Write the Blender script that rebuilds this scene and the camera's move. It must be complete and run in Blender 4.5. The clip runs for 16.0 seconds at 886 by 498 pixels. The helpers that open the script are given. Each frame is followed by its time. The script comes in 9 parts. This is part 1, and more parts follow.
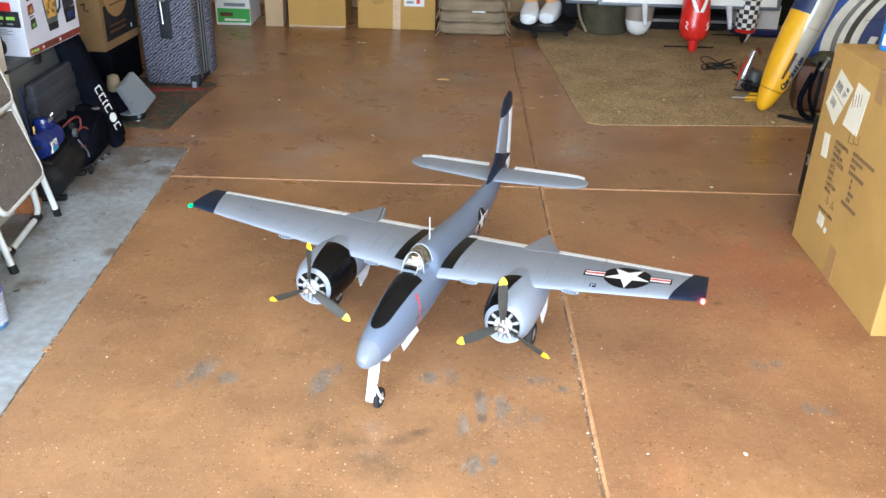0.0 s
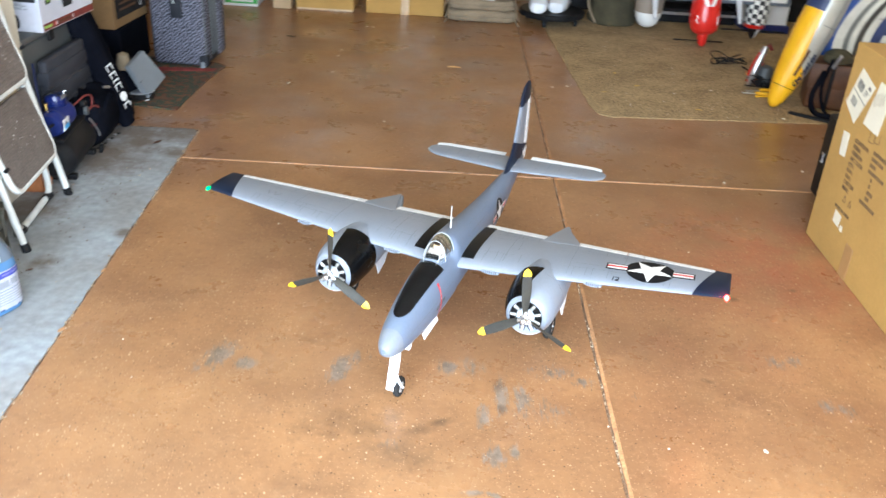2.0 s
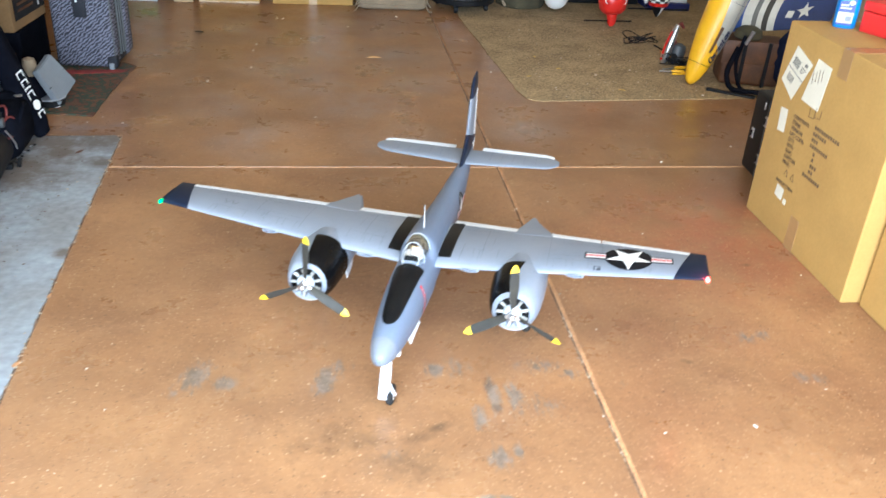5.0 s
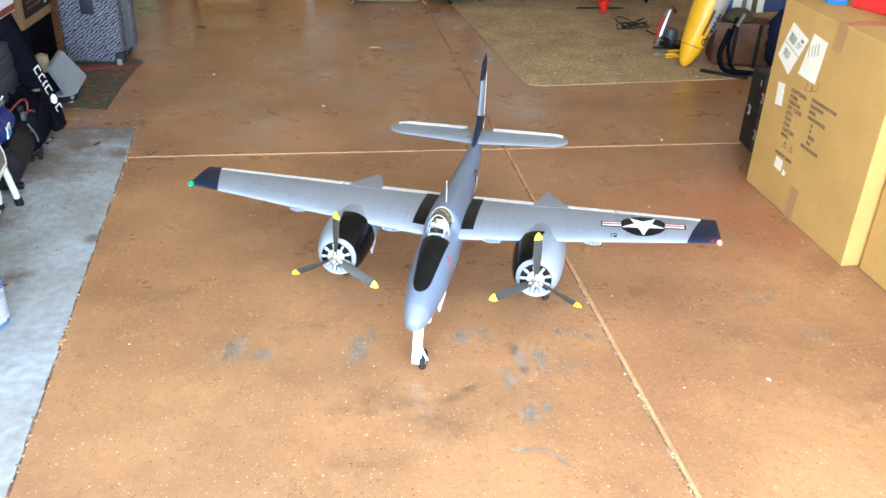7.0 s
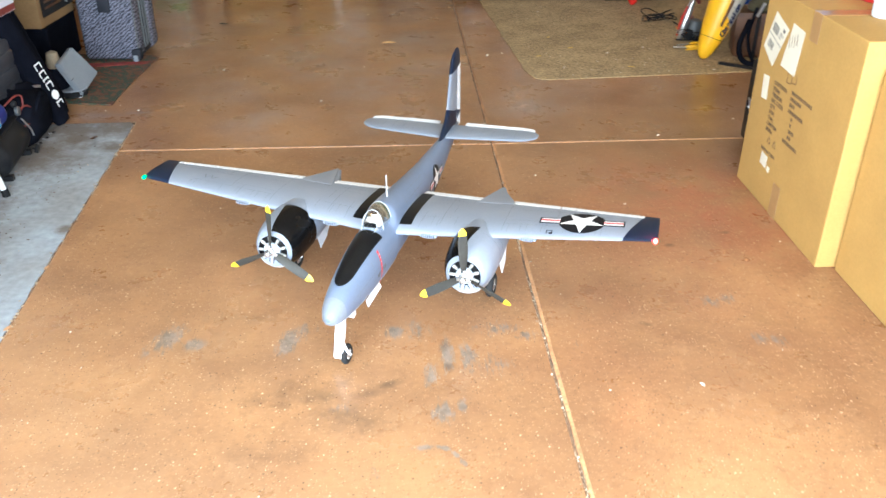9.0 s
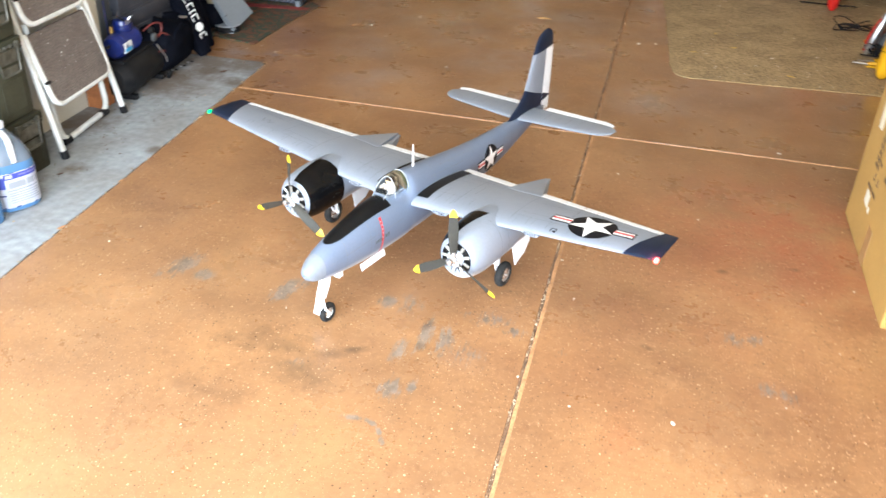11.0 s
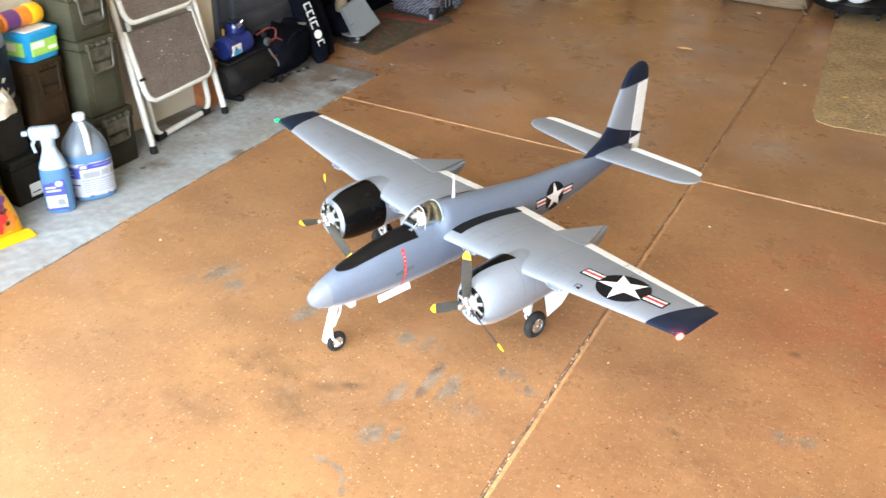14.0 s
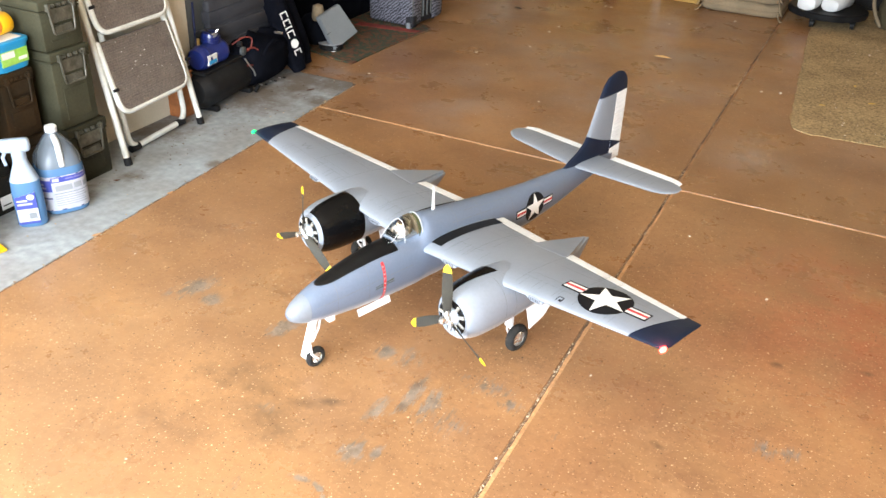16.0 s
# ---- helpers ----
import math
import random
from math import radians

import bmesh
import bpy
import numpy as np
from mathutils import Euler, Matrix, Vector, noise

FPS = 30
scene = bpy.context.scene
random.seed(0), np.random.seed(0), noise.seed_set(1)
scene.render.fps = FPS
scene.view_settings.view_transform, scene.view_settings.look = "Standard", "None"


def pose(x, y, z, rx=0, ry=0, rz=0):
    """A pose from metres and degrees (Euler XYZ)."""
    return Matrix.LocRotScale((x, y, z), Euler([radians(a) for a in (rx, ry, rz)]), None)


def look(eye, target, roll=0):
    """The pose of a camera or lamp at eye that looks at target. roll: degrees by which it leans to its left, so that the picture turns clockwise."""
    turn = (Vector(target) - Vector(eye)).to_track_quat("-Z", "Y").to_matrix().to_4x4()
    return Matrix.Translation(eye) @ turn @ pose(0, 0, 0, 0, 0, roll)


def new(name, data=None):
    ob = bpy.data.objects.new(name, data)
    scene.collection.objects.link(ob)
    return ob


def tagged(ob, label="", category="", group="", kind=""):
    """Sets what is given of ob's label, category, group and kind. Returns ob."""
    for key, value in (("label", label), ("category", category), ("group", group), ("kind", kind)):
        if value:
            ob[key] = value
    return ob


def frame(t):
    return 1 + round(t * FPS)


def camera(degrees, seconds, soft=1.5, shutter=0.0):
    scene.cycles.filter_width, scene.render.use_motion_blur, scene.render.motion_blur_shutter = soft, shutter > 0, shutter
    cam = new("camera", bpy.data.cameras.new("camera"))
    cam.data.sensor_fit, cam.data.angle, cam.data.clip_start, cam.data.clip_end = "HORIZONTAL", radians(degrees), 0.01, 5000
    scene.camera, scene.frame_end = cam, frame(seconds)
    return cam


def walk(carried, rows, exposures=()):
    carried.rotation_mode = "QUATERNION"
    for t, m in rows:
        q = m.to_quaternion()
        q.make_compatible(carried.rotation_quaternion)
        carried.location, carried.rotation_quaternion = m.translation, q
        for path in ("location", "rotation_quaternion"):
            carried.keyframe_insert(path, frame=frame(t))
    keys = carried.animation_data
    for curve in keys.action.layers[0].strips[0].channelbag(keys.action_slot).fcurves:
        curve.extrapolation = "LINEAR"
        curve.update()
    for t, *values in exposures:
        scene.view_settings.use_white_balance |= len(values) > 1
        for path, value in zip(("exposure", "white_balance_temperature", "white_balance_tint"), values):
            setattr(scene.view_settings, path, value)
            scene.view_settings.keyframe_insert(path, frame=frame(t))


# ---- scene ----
cam = camera(54.4, 16.0, shutter=0.9)
PATH = [
    (0, (0.376, 0.287, 1.419), (0.366, 2.067, 0.508), 1.7),
    (0.5, (0.384, 0.278, 1.421), (0.371, 2.063, 0.518), 1.7),
    (1, (0.399, 0.265, 1.414), (0.36, 2.041, 0.496), 2.0),
    (1.5, (0.379, 0.268, 1.41), (0.337, 2.036, 0.477), 3.3),
    (2, (0.287, 0.301, 1.414), (0.301, 2.069, 0.477), 3.5),
    (2.5, (0.184, 0.328, 1.411), (0.298, 2.082, 0.457), 2.1),
    (3, (0.153, 0.38, 1.416), (0.249, 2.114, 0.426), 1.9),
    (3.5, (0.184, 0.426, 1.418), (0.285, 2.16, 0.428), 2.5),
    (4, (0.205, 0.433, 1.421), (0.302, 2.167, 0.431), 2.5),
    (4.5, (0.171, 0.42, 1.429), (0.345, 2.148, 0.438), 3.3),
    (5, (0.055, 0.376, 1.418), (0.317, 2.113, 0.462), 3.5),
    (5.2, (0.02, 0.359, 1.41), (0.281, 2.088, 0.439), 3.4),
    (7.3, (-0.068, 0.258, 1.405), (0.236, 1.985, 0.444), 2.1),
    (7.5, (-0.053, 0.259, 1.413), (0.252, 1.985, 0.45), 1.8),
    (8, (0.077, 0.218, 1.405), (0.304, 1.951, 0.433), 0.5),
    (8.2, (0.141, 0.185, 1.409), (0.351, 1.918, 0.432), 0.8),
    (10.3, (0.736, 0.336, 1.389), (0.506, 2.072, 0.423), -0.2),
    (10.5, (0.812, 0.328, 1.388), (0.526, 2.05, 0.412), 0.8),
    (11, (0.947, 0.342, 1.399), (0.552, 2.007, 0.365), 2.5),
    (11.5, (0.996, 0.443, 1.382), (0.485, 2.112, 0.406), 2.1),
    (12, (1.044, 0.533, 1.381), (0.462, 2.189, 0.422), 2.0),
    (12.5, (1.111, 0.59, 1.386), (0.498, 2.205, 0.377), 2.2),
    (13, (1.233, 0.635, 1.387), (0.45, 2.169, 0.37), 2.5),
    (13.5, (1.288, 0.652, 1.385), (0.452, 2.159, 0.371), 2.3),
    (14, (1.268, 0.656, 1.388), (0.482, 2.184, 0.365), 2.1),
    (14.5, (1.244, 0.669, 1.391), (0.494, 2.215, 0.367), 2.7),
    (15, (1.242, 0.683, 1.389), (0.513, 2.237, 0.361), 3.0),
    (15.5, (1.252, 0.687, 1.391), (0.507, 2.241, 0.376), 2.3),
    (16, (1.25, 0.681, 1.388), (0.504, 2.239, 0.38), 2.5),
]
walk(cam, [(t, look(eye, target, roll)) for t, eye, target, roll in PATH],
     [(0, 0.05, 5550, 8), (0.5, 0.07, 5550, 8), (1, 0.15, 5650, 8), (1.5, 0.22, 5700, 8), (2, 0.22, 5550, 7), (3, 0.32, 5550, 7), (3.5, 0.33, 5600, 7), (5, 0.28, 5350, 7), (7.5, 0.37, 5300, 6), (8.2, 0.40, 5350, 6), (10.5, 0.42, 5850, 8),
      (11.5, 0.35, 6000, 9), (12, 0.38, 6200, 9), (12.5, 0.39, 6100, 8), (13, 0.35, 5950, 8), (14, 0.32, 6050, 8), (15, 0.31, 6200, 9), (16, 0.30, 6300, 9)])

# ---- light ----
world = bpy.data.worlds.new("sky")
scene.world = world
world.use_nodes = True
wn = world.node_tree.nodes
sky = wn.new("ShaderNodeTexSky")
sky.sky_type, sky.sun_disc = "NISHITA", False
sky.sun_elevation, sky.sun_rotation = radians(48), radians(150)
world.node_tree.links.new(sky.outputs[0], wn["Background"].inputs[0])
wn["Background"].inputs[1].default_value = 0.12

sun_data = bpy.data.lights.new("sun", "SUN")
sun_data.energy, sun_data.angle, sun_data.color = 3.0, radians(0.5), (1.0, 0.94, 0.86)
sun = new("sun", sun_data)
sun.matrix_world = look((1.5, 3, 8), (0, 5.6, 0))

door_data = bpy.data.lights.new("door_daylight", "AREA")
door_data.shape, door_data.size, door_data.size_y = "RECTANGLE", 3.6, 2.0
door_data.energy, door_data.color = 450.0, (0.92, 0.97, 1.0)
door_light = new("door_daylight", door_data)
door_light.matrix_world = look((0.50, -0.70, 1.25), (0.90, 2.4, 0.55))


# ---- materials ----
def nodes_of(name):
    m = bpy.data.materials.new(name)
    m.use_nodes = True
    t = m.node_tree
    return m, t.nodes, t.links, t.nodes["Principled BSDF"]


def surf(name, c1, c2=None, scale=8.0, rough=0.5, metal=0.0, bump=0.1, fine=90.0, vary=0.12, coat=0.0, random=0.0, belly=None):
    """A painted or natural surface: two tones at a coarse scale, fine grain in colour and relief."""
    m, N, K, B = nodes_of(name)
    c2 = c2 or tuple(v * 0.8 for v in c1)
    co = N.new("ShaderNodeTexCoord")
    big = N.new("ShaderNodeTexNoise")
    big.inputs["Scale"].default_value, big.inputs["Detail"].default_value = scale, 4
    small = N.new("ShaderNodeTexNoise")
    small.inputs["Scale"].default_value, small.inputs["Detail"].default_value = fine, 3
    for n in (big, small):
        K.new(co.outputs["Object"], n.inputs["Vector"])
    ramp = N.new("ShaderNodeMapRange")
    ramp.inputs[1].default_value, ramp.inputs[2].default_value = 0.35, 0.65
    K.new(big.outputs[0], ramp.inputs[0])
    mix = N.new("ShaderNodeMix")
    mix.data_type = "RGBA"
    mix.inputs["A"].default_value, mix.inputs["B"].default_value = (*c1, 1), (*c2, 1)
    K.new(ramp.outputs[0], mix.inputs["Factor"])
    hsv = N.new("ShaderNodeHueSaturation")
    grain = N.new("ShaderNodeMapRange")
    grain.inputs[1].default_value, grain.inputs[2].default_value = 0.25, 0.75
    grain.inputs[3].default_value, grain.inputs[4].default_value = 1 - vary, 1 + vary
    K.new(small.outputs[0], grain.inputs[0])
    K.new(grain.outputs[0], hsv.inputs["Value"])
    K.new(mix.outputs["Result"], hsv.inputs["Color"])
    if random:
        info = N.new("ShaderNodeObjectInfo")
        rr = N.new("ShaderNodeMapRange")
        rr.inputs[3].default_value, rr.inputs[4].default_value = 1 - random, 1 + random
        K.new(info.outputs["Random"], rr.inputs[0])
        h2 = N.new("ShaderNodeHueSaturation")
        K.new(rr.outputs[0], h2.inputs["Value"])
        K.new(hsv.outputs[0], h2.inputs["Color"])
        hsv = h2
    paint = hsv.outputs[0]
    if belly:
        # a second colour sprayed on the underside, with a soft edge
        sep = N.new("ShaderNodeSeparateXYZ")
        K.new(co.outputs["Normal"], sep.inputs[0])
        under = N.new("ShaderNodeMapRange")
        under.inputs[1].default_value, under.inputs[2].default_value = -0.30, -0.80
        K.new(sep.outputs[2], under.inputs[0])
        two = N.new("ShaderNodeMix")
        two.data_type = "RGBA"
        two.inputs["B"].default_value = (*belly, 1)
        K.new(paint, two.inputs["A"])
        K.new(under.outputs[0], two.inputs["Factor"])
        paint = two.outputs["Result"]
    K.new(paint, B.inputs["Base Color"])
    B.inputs["Specular IOR Level"].default_value = 0.5 if max(c1) > 0.06 else (0.12 if rough < 0.7 else 0.03)
    rg = N.new("ShaderNodeMapRange")
    rg.inputs[3].default_value, rg.inputs[4].default_value = max(0.03, rough - 0.08), min(1, rough + 0.08)
    K.new(big.outputs[0], rg.inputs[0])
    K.new(rg.outputs[0], B.inputs["Roughness"])
    B.inputs["Metallic"].default_value = metal
    B.inputs["Coat Weight"].default_value = coat
    if bump:
        b = N.new("ShaderNodeBump")
        b.inputs["Strength"].default_value, b.inputs["Distance"].default_value = bump, 0.002
        K.new(small.outputs[0], b.inputs["Height"])
        K.new(b.outputs[0], B.inputs["Normal"])
    return m


def glow(name, colour, strength):
    m, N, K, B = nodes_of(name)
    B.inputs["Base Color"].default_value = (*colour, 1)
    B.inputs["Emission Color"].default_value = (*colour, 1)
    B.inputs["Emission Strength"].default_value = strength
    return m


def glass(name, colour, rough=0.02, weight=1.0):
    m, N, K, B = nodes_of(name)
    B.inputs["Base Color"].default_value = (*colour, 1)
    B.inputs["Roughness"].default_value = rough
    B.inputs["IOR"].default_value = 1.3
    B.inputs["Transmission Weight"].default_value = weight
    return m


def stained_floor():
    """Brown stained concrete: mottled tones, worn grey patches, dark spots, pale and dark flecks, a worn sealer, pale
    sheen painted in at the back.
    """
    m, N, K, B = nodes_of("stained_concrete")
    co = N.new("ShaderNodeTexCoord")

    def noise_at(scale, detail=4, rough=0.55):
        n = N.new("ShaderNodeTexNoise")
        n.inputs["Scale"].default_value, n.inputs["Detail"].default_value, n.inputs["Roughness"].default_value = scale, detail, rough
        K.new(co.outputs["Object"], n.inputs["Vector"])
        return n.outputs[0]

    def rng(sock, a, b, c=0.0, d=1.0):
        r = N.new("ShaderNodeMapRange")
        for i, v in enumerate((a, b, c, d)):
            r.inputs[i + 1].default_value = v
        K.new(sock, r.inputs[0])
        return r.outputs[0]

    def mul(a, b):
        x = N.new("ShaderNodeMath")
        x.operation = "MULTIPLY"
        K.new(a, x.inputs[0])
        K.new(b, x.inputs[1])
        return x.outputs[0]

    def most(a, b):
        x = N.new("ShaderNodeMath")
        x.operation = "MAXIMUM"
        K.new(a, x.inputs[0])
        K.new(b, x.inputs[1])
        return x.outputs[0]

    def over(below, colour, fac):
        x = N.new("ShaderNodeMix")
        x.data_type = "RGBA"
        x.inputs["B"].default_value = (*colour, 1)
        K.new(below, x.inputs["A"])
        K.new(fac, x.inputs["Factor"])
        return x.outputs["Result"]

    def spot(x, y, r0, r1):
        d = N.new("ShaderNodeVectorMath")
        d.operation = "DISTANCE"
        d.inputs[1].default_value = (x, y, 0)
        K.new(co.outputs["Object"], d.inputs[0])
        return rng(d.outputs["Value"], r0, r1, 1.0, 0.0)

    def joined(shapes):
        """Soft tilted ellipses: centre, half axes, turn in degrees, strength."""
        out = None
        for x, y, rx, ry, turn, top in shapes:
            mp = N.new("ShaderNodeMapping")
            mp.vector_type = "TEXTURE"
            mp.inputs["Location"].default_value, mp.inputs["Rotation"].default_value, mp.inputs["Scale"].default_value = (x, y, 0), (0, 0, radians(turn)), (rx, ry, 1)
            K.new(co.outputs["Object"], mp.inputs["Vector"])
            ln = N.new("ShaderNodeVectorMath")
            ln.operation = "LENGTH"
            K.new(mp.outputs[0], ln.inputs[0])
            e = rng(ln.outputs["Value"], 0.15, 1.25, top, 0.0)
            out = e if out is None else most(out, e)
        return out

    base = N.new("ShaderNodeMix")
    base.data_type = "RGBA"
    base.inputs["A"].default_value, base.inputs["B"].default_value = (*FLOOR_A, 1), (*FLOOR_B, 1)
    K.new(rng(noise_at(2.2, 6, 0.62), 0.36, 0.64), base.inputs["Factor"])
    c = base.outputs["Result"]
    c = over(c, FLOOR_C, rng(noise_at(9.0, 6, 0.7), 0.55, 0.8, 0.0, 0.55))
    c = over(c, (0.13, 0.055, 0.022), rng(noise_at(5.0, 5, 0.6), 0.55, 0.85, 0.0, 0.35))
    c = over(c, (0.33, 0.075, 0.032), mul(spot(1.50, 3.05, 0.05, 0.62), rng(noise_at(6, 5, 0.7), 0.36, 0.58, 0.0, 0.65)))
    c = over(c, (0.245, 0.098, 0.052), mul(joined(((1.25, 2.75, 0.9, 0.8, 0, 1.0), (0.35, 2.75, 0.8, 0.5, 0, 0.8), (0.3, 4.4, 1.2, 1.0, 0, 0.7))), rng(noise_at(2.6, 6, 0.7), 0.40, 0.64, 0.0, 0.50)))
    c = over(c, (0.14, 0.064, 0.030), rng(noise_at(38, 6, 0.8), 0.50, 0.70, 0.0, 0.48))
    c = over(c, (0.52, 0.32, 0.17), rng(noise_at(60, 5, 0.8), 0.54, 0.72, 0.0, 0.46))
    def streaks(a, b, detail=6):
        """Noise drawn out along y, as left by a broom."""
        mp = N.new("ShaderNodeMapping")
        mp.inputs["Scale"].default_value = (a, b, 1)
        K.new(co.outputs["Object"], mp.inputs["Vector"])
        n = N.new("ShaderNodeTexNoise")
        n.inputs["Scale"].default_value, n.inputs["Detail"].default_value, n.inputs["Roughness"].default_value = 1.0, detail, 0.68
        K.new(mp.outputs[0], n.inputs["Vector"])
        return n.outputs[0]

    def torn(shape, noise, gain=1.7):
        x = N.new("ShaderNodeMath")
        x.operation = "MULTIPLY_ADD"
        x.inputs[1].default_value, x.inputs[2].default_value = gain, -0.5 * gain
        K.new(noise, x.inputs[0])
        y = N.new("ShaderNodeMath")
        K.new(x.outputs[0], y.inputs[0])
        K.new(shape, y.inputs[1])
        return y.outputs[0]

    grey = joined(((0.040, 2.235, 0.040, 0.095, -12, 1.0), (0.078, 2.285, 0.022, 0.055, 0, 0.85), (0.115, 2.29, 0.020, 0.035, 0, 0.6), (-0.300, 2.270, 0.055, 0.100, -16, 0.9), (-0.220, 2.235, 0.045, 0.045, 0, 1.0), (-0.345, 2.20, 0.03, 0.05, 0, 0.6),
                   (0.335, 2.268, 0.036, 0.050, 0, 0.95), (0.400, 2.275, 0.060, 0.075, 0, 0.65), (0.432, 2.058, 0.026, 0.070, 0, 0.95), (0.480, 2.150, 0.026, 0.110, 0, 1.0), (0.535, 2.140, 0.036, 0.100, 0, 0.85),
                   (0.455, 1.912, 0.040, 0.060, 0, 0.95), (0.505, 1.930, 0.022, 0.060, 0, 0.7), (0.405, 1.786, 0.036, 0.012, 4, 1.0), (0.448, 1.782, 0.030, 0.012, -20, 1.0), (0.476, 1.760, 0.026, 0.011, -48, 0.95), (0.493, 1.732, 0.024, 0.010, -66, 0.9), (0.630, 2.270, 0.115, 0.055, 0, 0.62), (0.705, 2.235, 0.050, 0.050, 0, 0.62), (0.60, 2.10, 0.09, 0.10, 0, 0.5),
                   (1.290, 2.380, 0.050, 0.055, 0, 0.66), (1.345, 2.395, 0.035, 0.045, 0, 0.7), (1.365, 2.187, 0.035, 0.045, 0, 0.75), (1.412, 2.168, 0.035, 0.035, 20, 0.7), (0.840, 2.18, 0.022, 0.035, 0, 0.55), (0.200, 1.935, 0.035, 0.040, 0, 0.6), (0.29, 1.70, 0.05, 0.04, 0, 0.45)))
    patch = rng(torn(grey, streaks(95, 24, 8), 2.2), 0.40, 0.78, 0.0, 0.84)
    worn = N.new("ShaderNodeMix")
    worn.data_type = "RGBA"
    worn.inputs["A"].default_value, worn.inputs["B"].default_value = (0.118, 0.104, 0.085, 1), (0.235, 0.196, 0.160, 1)
    K.new(rng(noise_at(24, 5, 0.7), 0.42, 0.60), worn.inputs["Factor"])
    bare = N.new("ShaderNodeMix")
    bare.data_type = "RGBA"
    K.new(c, bare.inputs["A"])
    K.new(worn.outputs["Result"], bare.inputs["B"])
    K.new(patch, bare.inputs["Factor"])
    c = bare.outputs["Result"]
    c = over(c, (0.165, 0.078, 0.027), mul(spot(1.50, 4.0, 0.3, 1.0), rng(noise_at(4, 6, 0.65), 0.3, 0.62, 0.15, 0.62)))
    c = over(c, (0.235, 0.185, 0.165), rng(torn(joined(((-1.02, 4.08, 0.17, 0.10, 0, 0.8), (-0.86, 4.12, 0.10, 0.07, 0, 0.6))), noise_at(14, 6, 0.7), 1.4), 0.35, 0.9, 0.0, 0.7))
    # pale reflected sheen of the back floor, painted into the colour
    sheen = None
    for x, y, r in ((0.04, 5.36, 0.35), (-0.05, 4.73, 0.30), (0.23, 4.42, 0.32), (0.95, 4.12, 0.26), (0.55, 4.75, 0.25), (-0.45, 4.4, 0.25), (-0.2, 5.05, 0.35), (0.45, 5.25, 0.30), (-0.25, 3.95, 0.30), (0.35, 3.95, 0.30), (0.2, 6.0, 0.5), (-0.5, 5.8, 0.4)):
        s = spot(x, y, r * 0.15, r)
        sheen = s if sheen is None else most(sheen, s)
    c = over(c, (0.34, 0.268, 0.232), mul(sheen, rng(noise_at(5, 5, 0.65), 0.36, 0.62, 0.05, 0.55)))
    # darker soft ellipses with torn edges
    dark_blots = joined(((0.320, 2.030, 0.058, 0.026, 22, 1.0), (0.270, 1.995, 0.10, 0.05, 10, 0.75), (0.475, 2.19, 0.030, 0.05, 0, 0.75), (0.48, 2.10, 0.03, 0.05, 0, 0.8), (0.455, 1.905, 0.022, 0.040, 0, 0.7), (1.266, 2.734, 0.032, 0.022, 10, 0.95), (1.484, 2.814, 0.030, 0.016, 0, 0.9),
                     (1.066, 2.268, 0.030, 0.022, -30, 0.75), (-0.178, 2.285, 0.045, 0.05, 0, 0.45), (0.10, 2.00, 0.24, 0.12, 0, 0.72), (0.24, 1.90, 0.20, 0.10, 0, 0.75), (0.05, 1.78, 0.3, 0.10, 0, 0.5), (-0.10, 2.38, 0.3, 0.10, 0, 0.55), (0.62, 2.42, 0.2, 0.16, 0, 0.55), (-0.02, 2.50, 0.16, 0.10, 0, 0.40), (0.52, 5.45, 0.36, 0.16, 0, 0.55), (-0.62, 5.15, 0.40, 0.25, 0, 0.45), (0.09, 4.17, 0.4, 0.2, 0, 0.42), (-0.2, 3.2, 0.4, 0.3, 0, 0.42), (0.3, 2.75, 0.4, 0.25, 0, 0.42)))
    c = over(c, (0.085, 0.048, 0.026), rng(torn(dark_blots, noise_at(16, 8, 0.74), 1.5), 0.40, 1.05, 0.0, 0.82))
    c = over(c, (0.30, 0.19, 0.105), mul(spot(-0.55, 1.3, 0.3, 1.5), rng(noise_at(3, 5, 0.7), 0.30, 0.60, 0.10, 0.40)))

    ruffle = N.new("ShaderNodeTexNoise")
    ruffle.inputs["Scale"].default_value, ruffle.inputs["Detail"].default_value = 160, 2
    K.new(co.outputs["Object"], ruffle.inputs["Vector"])

    def flecks(scale, r0, r1, rare, dense, colour, top):
        """Round chips, one to a cell; rare and dense: the share left out where few and where many lie."""
        v = N.new("ShaderNodeTexVoronoi")
        v.voronoi_dimensions = "2D"
        v.inputs["Scale"].default_value = scale
        bend = N.new("ShaderNodeMix")
        bend.data_type = "VECTOR"
        bend.inputs["Factor"].default_value = 0.006
        K.new(co.outputs["Object"], bend.inputs["A"])
        K.new(ruffle.outputs["Color"], bend.inputs["B"])
        K.new(bend.outputs["Result"], v.inputs["Vector"])
        sep = N.new("ShaderNodeSeparateColor")
        K.new(v.outputs["Color"], sep.inputs[0])
        keep = N.new("ShaderNodeMath")
        keep.operation = "GREATER_THAN"
        K.new(sep.outputs[0], keep.inputs[0])
        K.new(rng(noise_at(3.0 + scale * 0.02, 4, 0.65), 0.40, 0.62, rare, dense), keep.inputs[1])
        gap = N.new("ShaderNodeMath")
        gap.operation = "SUBTRACT"
        K.new(v.outputs["Distance"], gap.inputs[0])
        K.new(rng(sep.outputs[1], 0, 1, r0, r1), gap.inputs[1])
        return colour, mul(rng(gap.outputs[0], -0.05, 0.03, top, 0.0), keep.outputs[0])

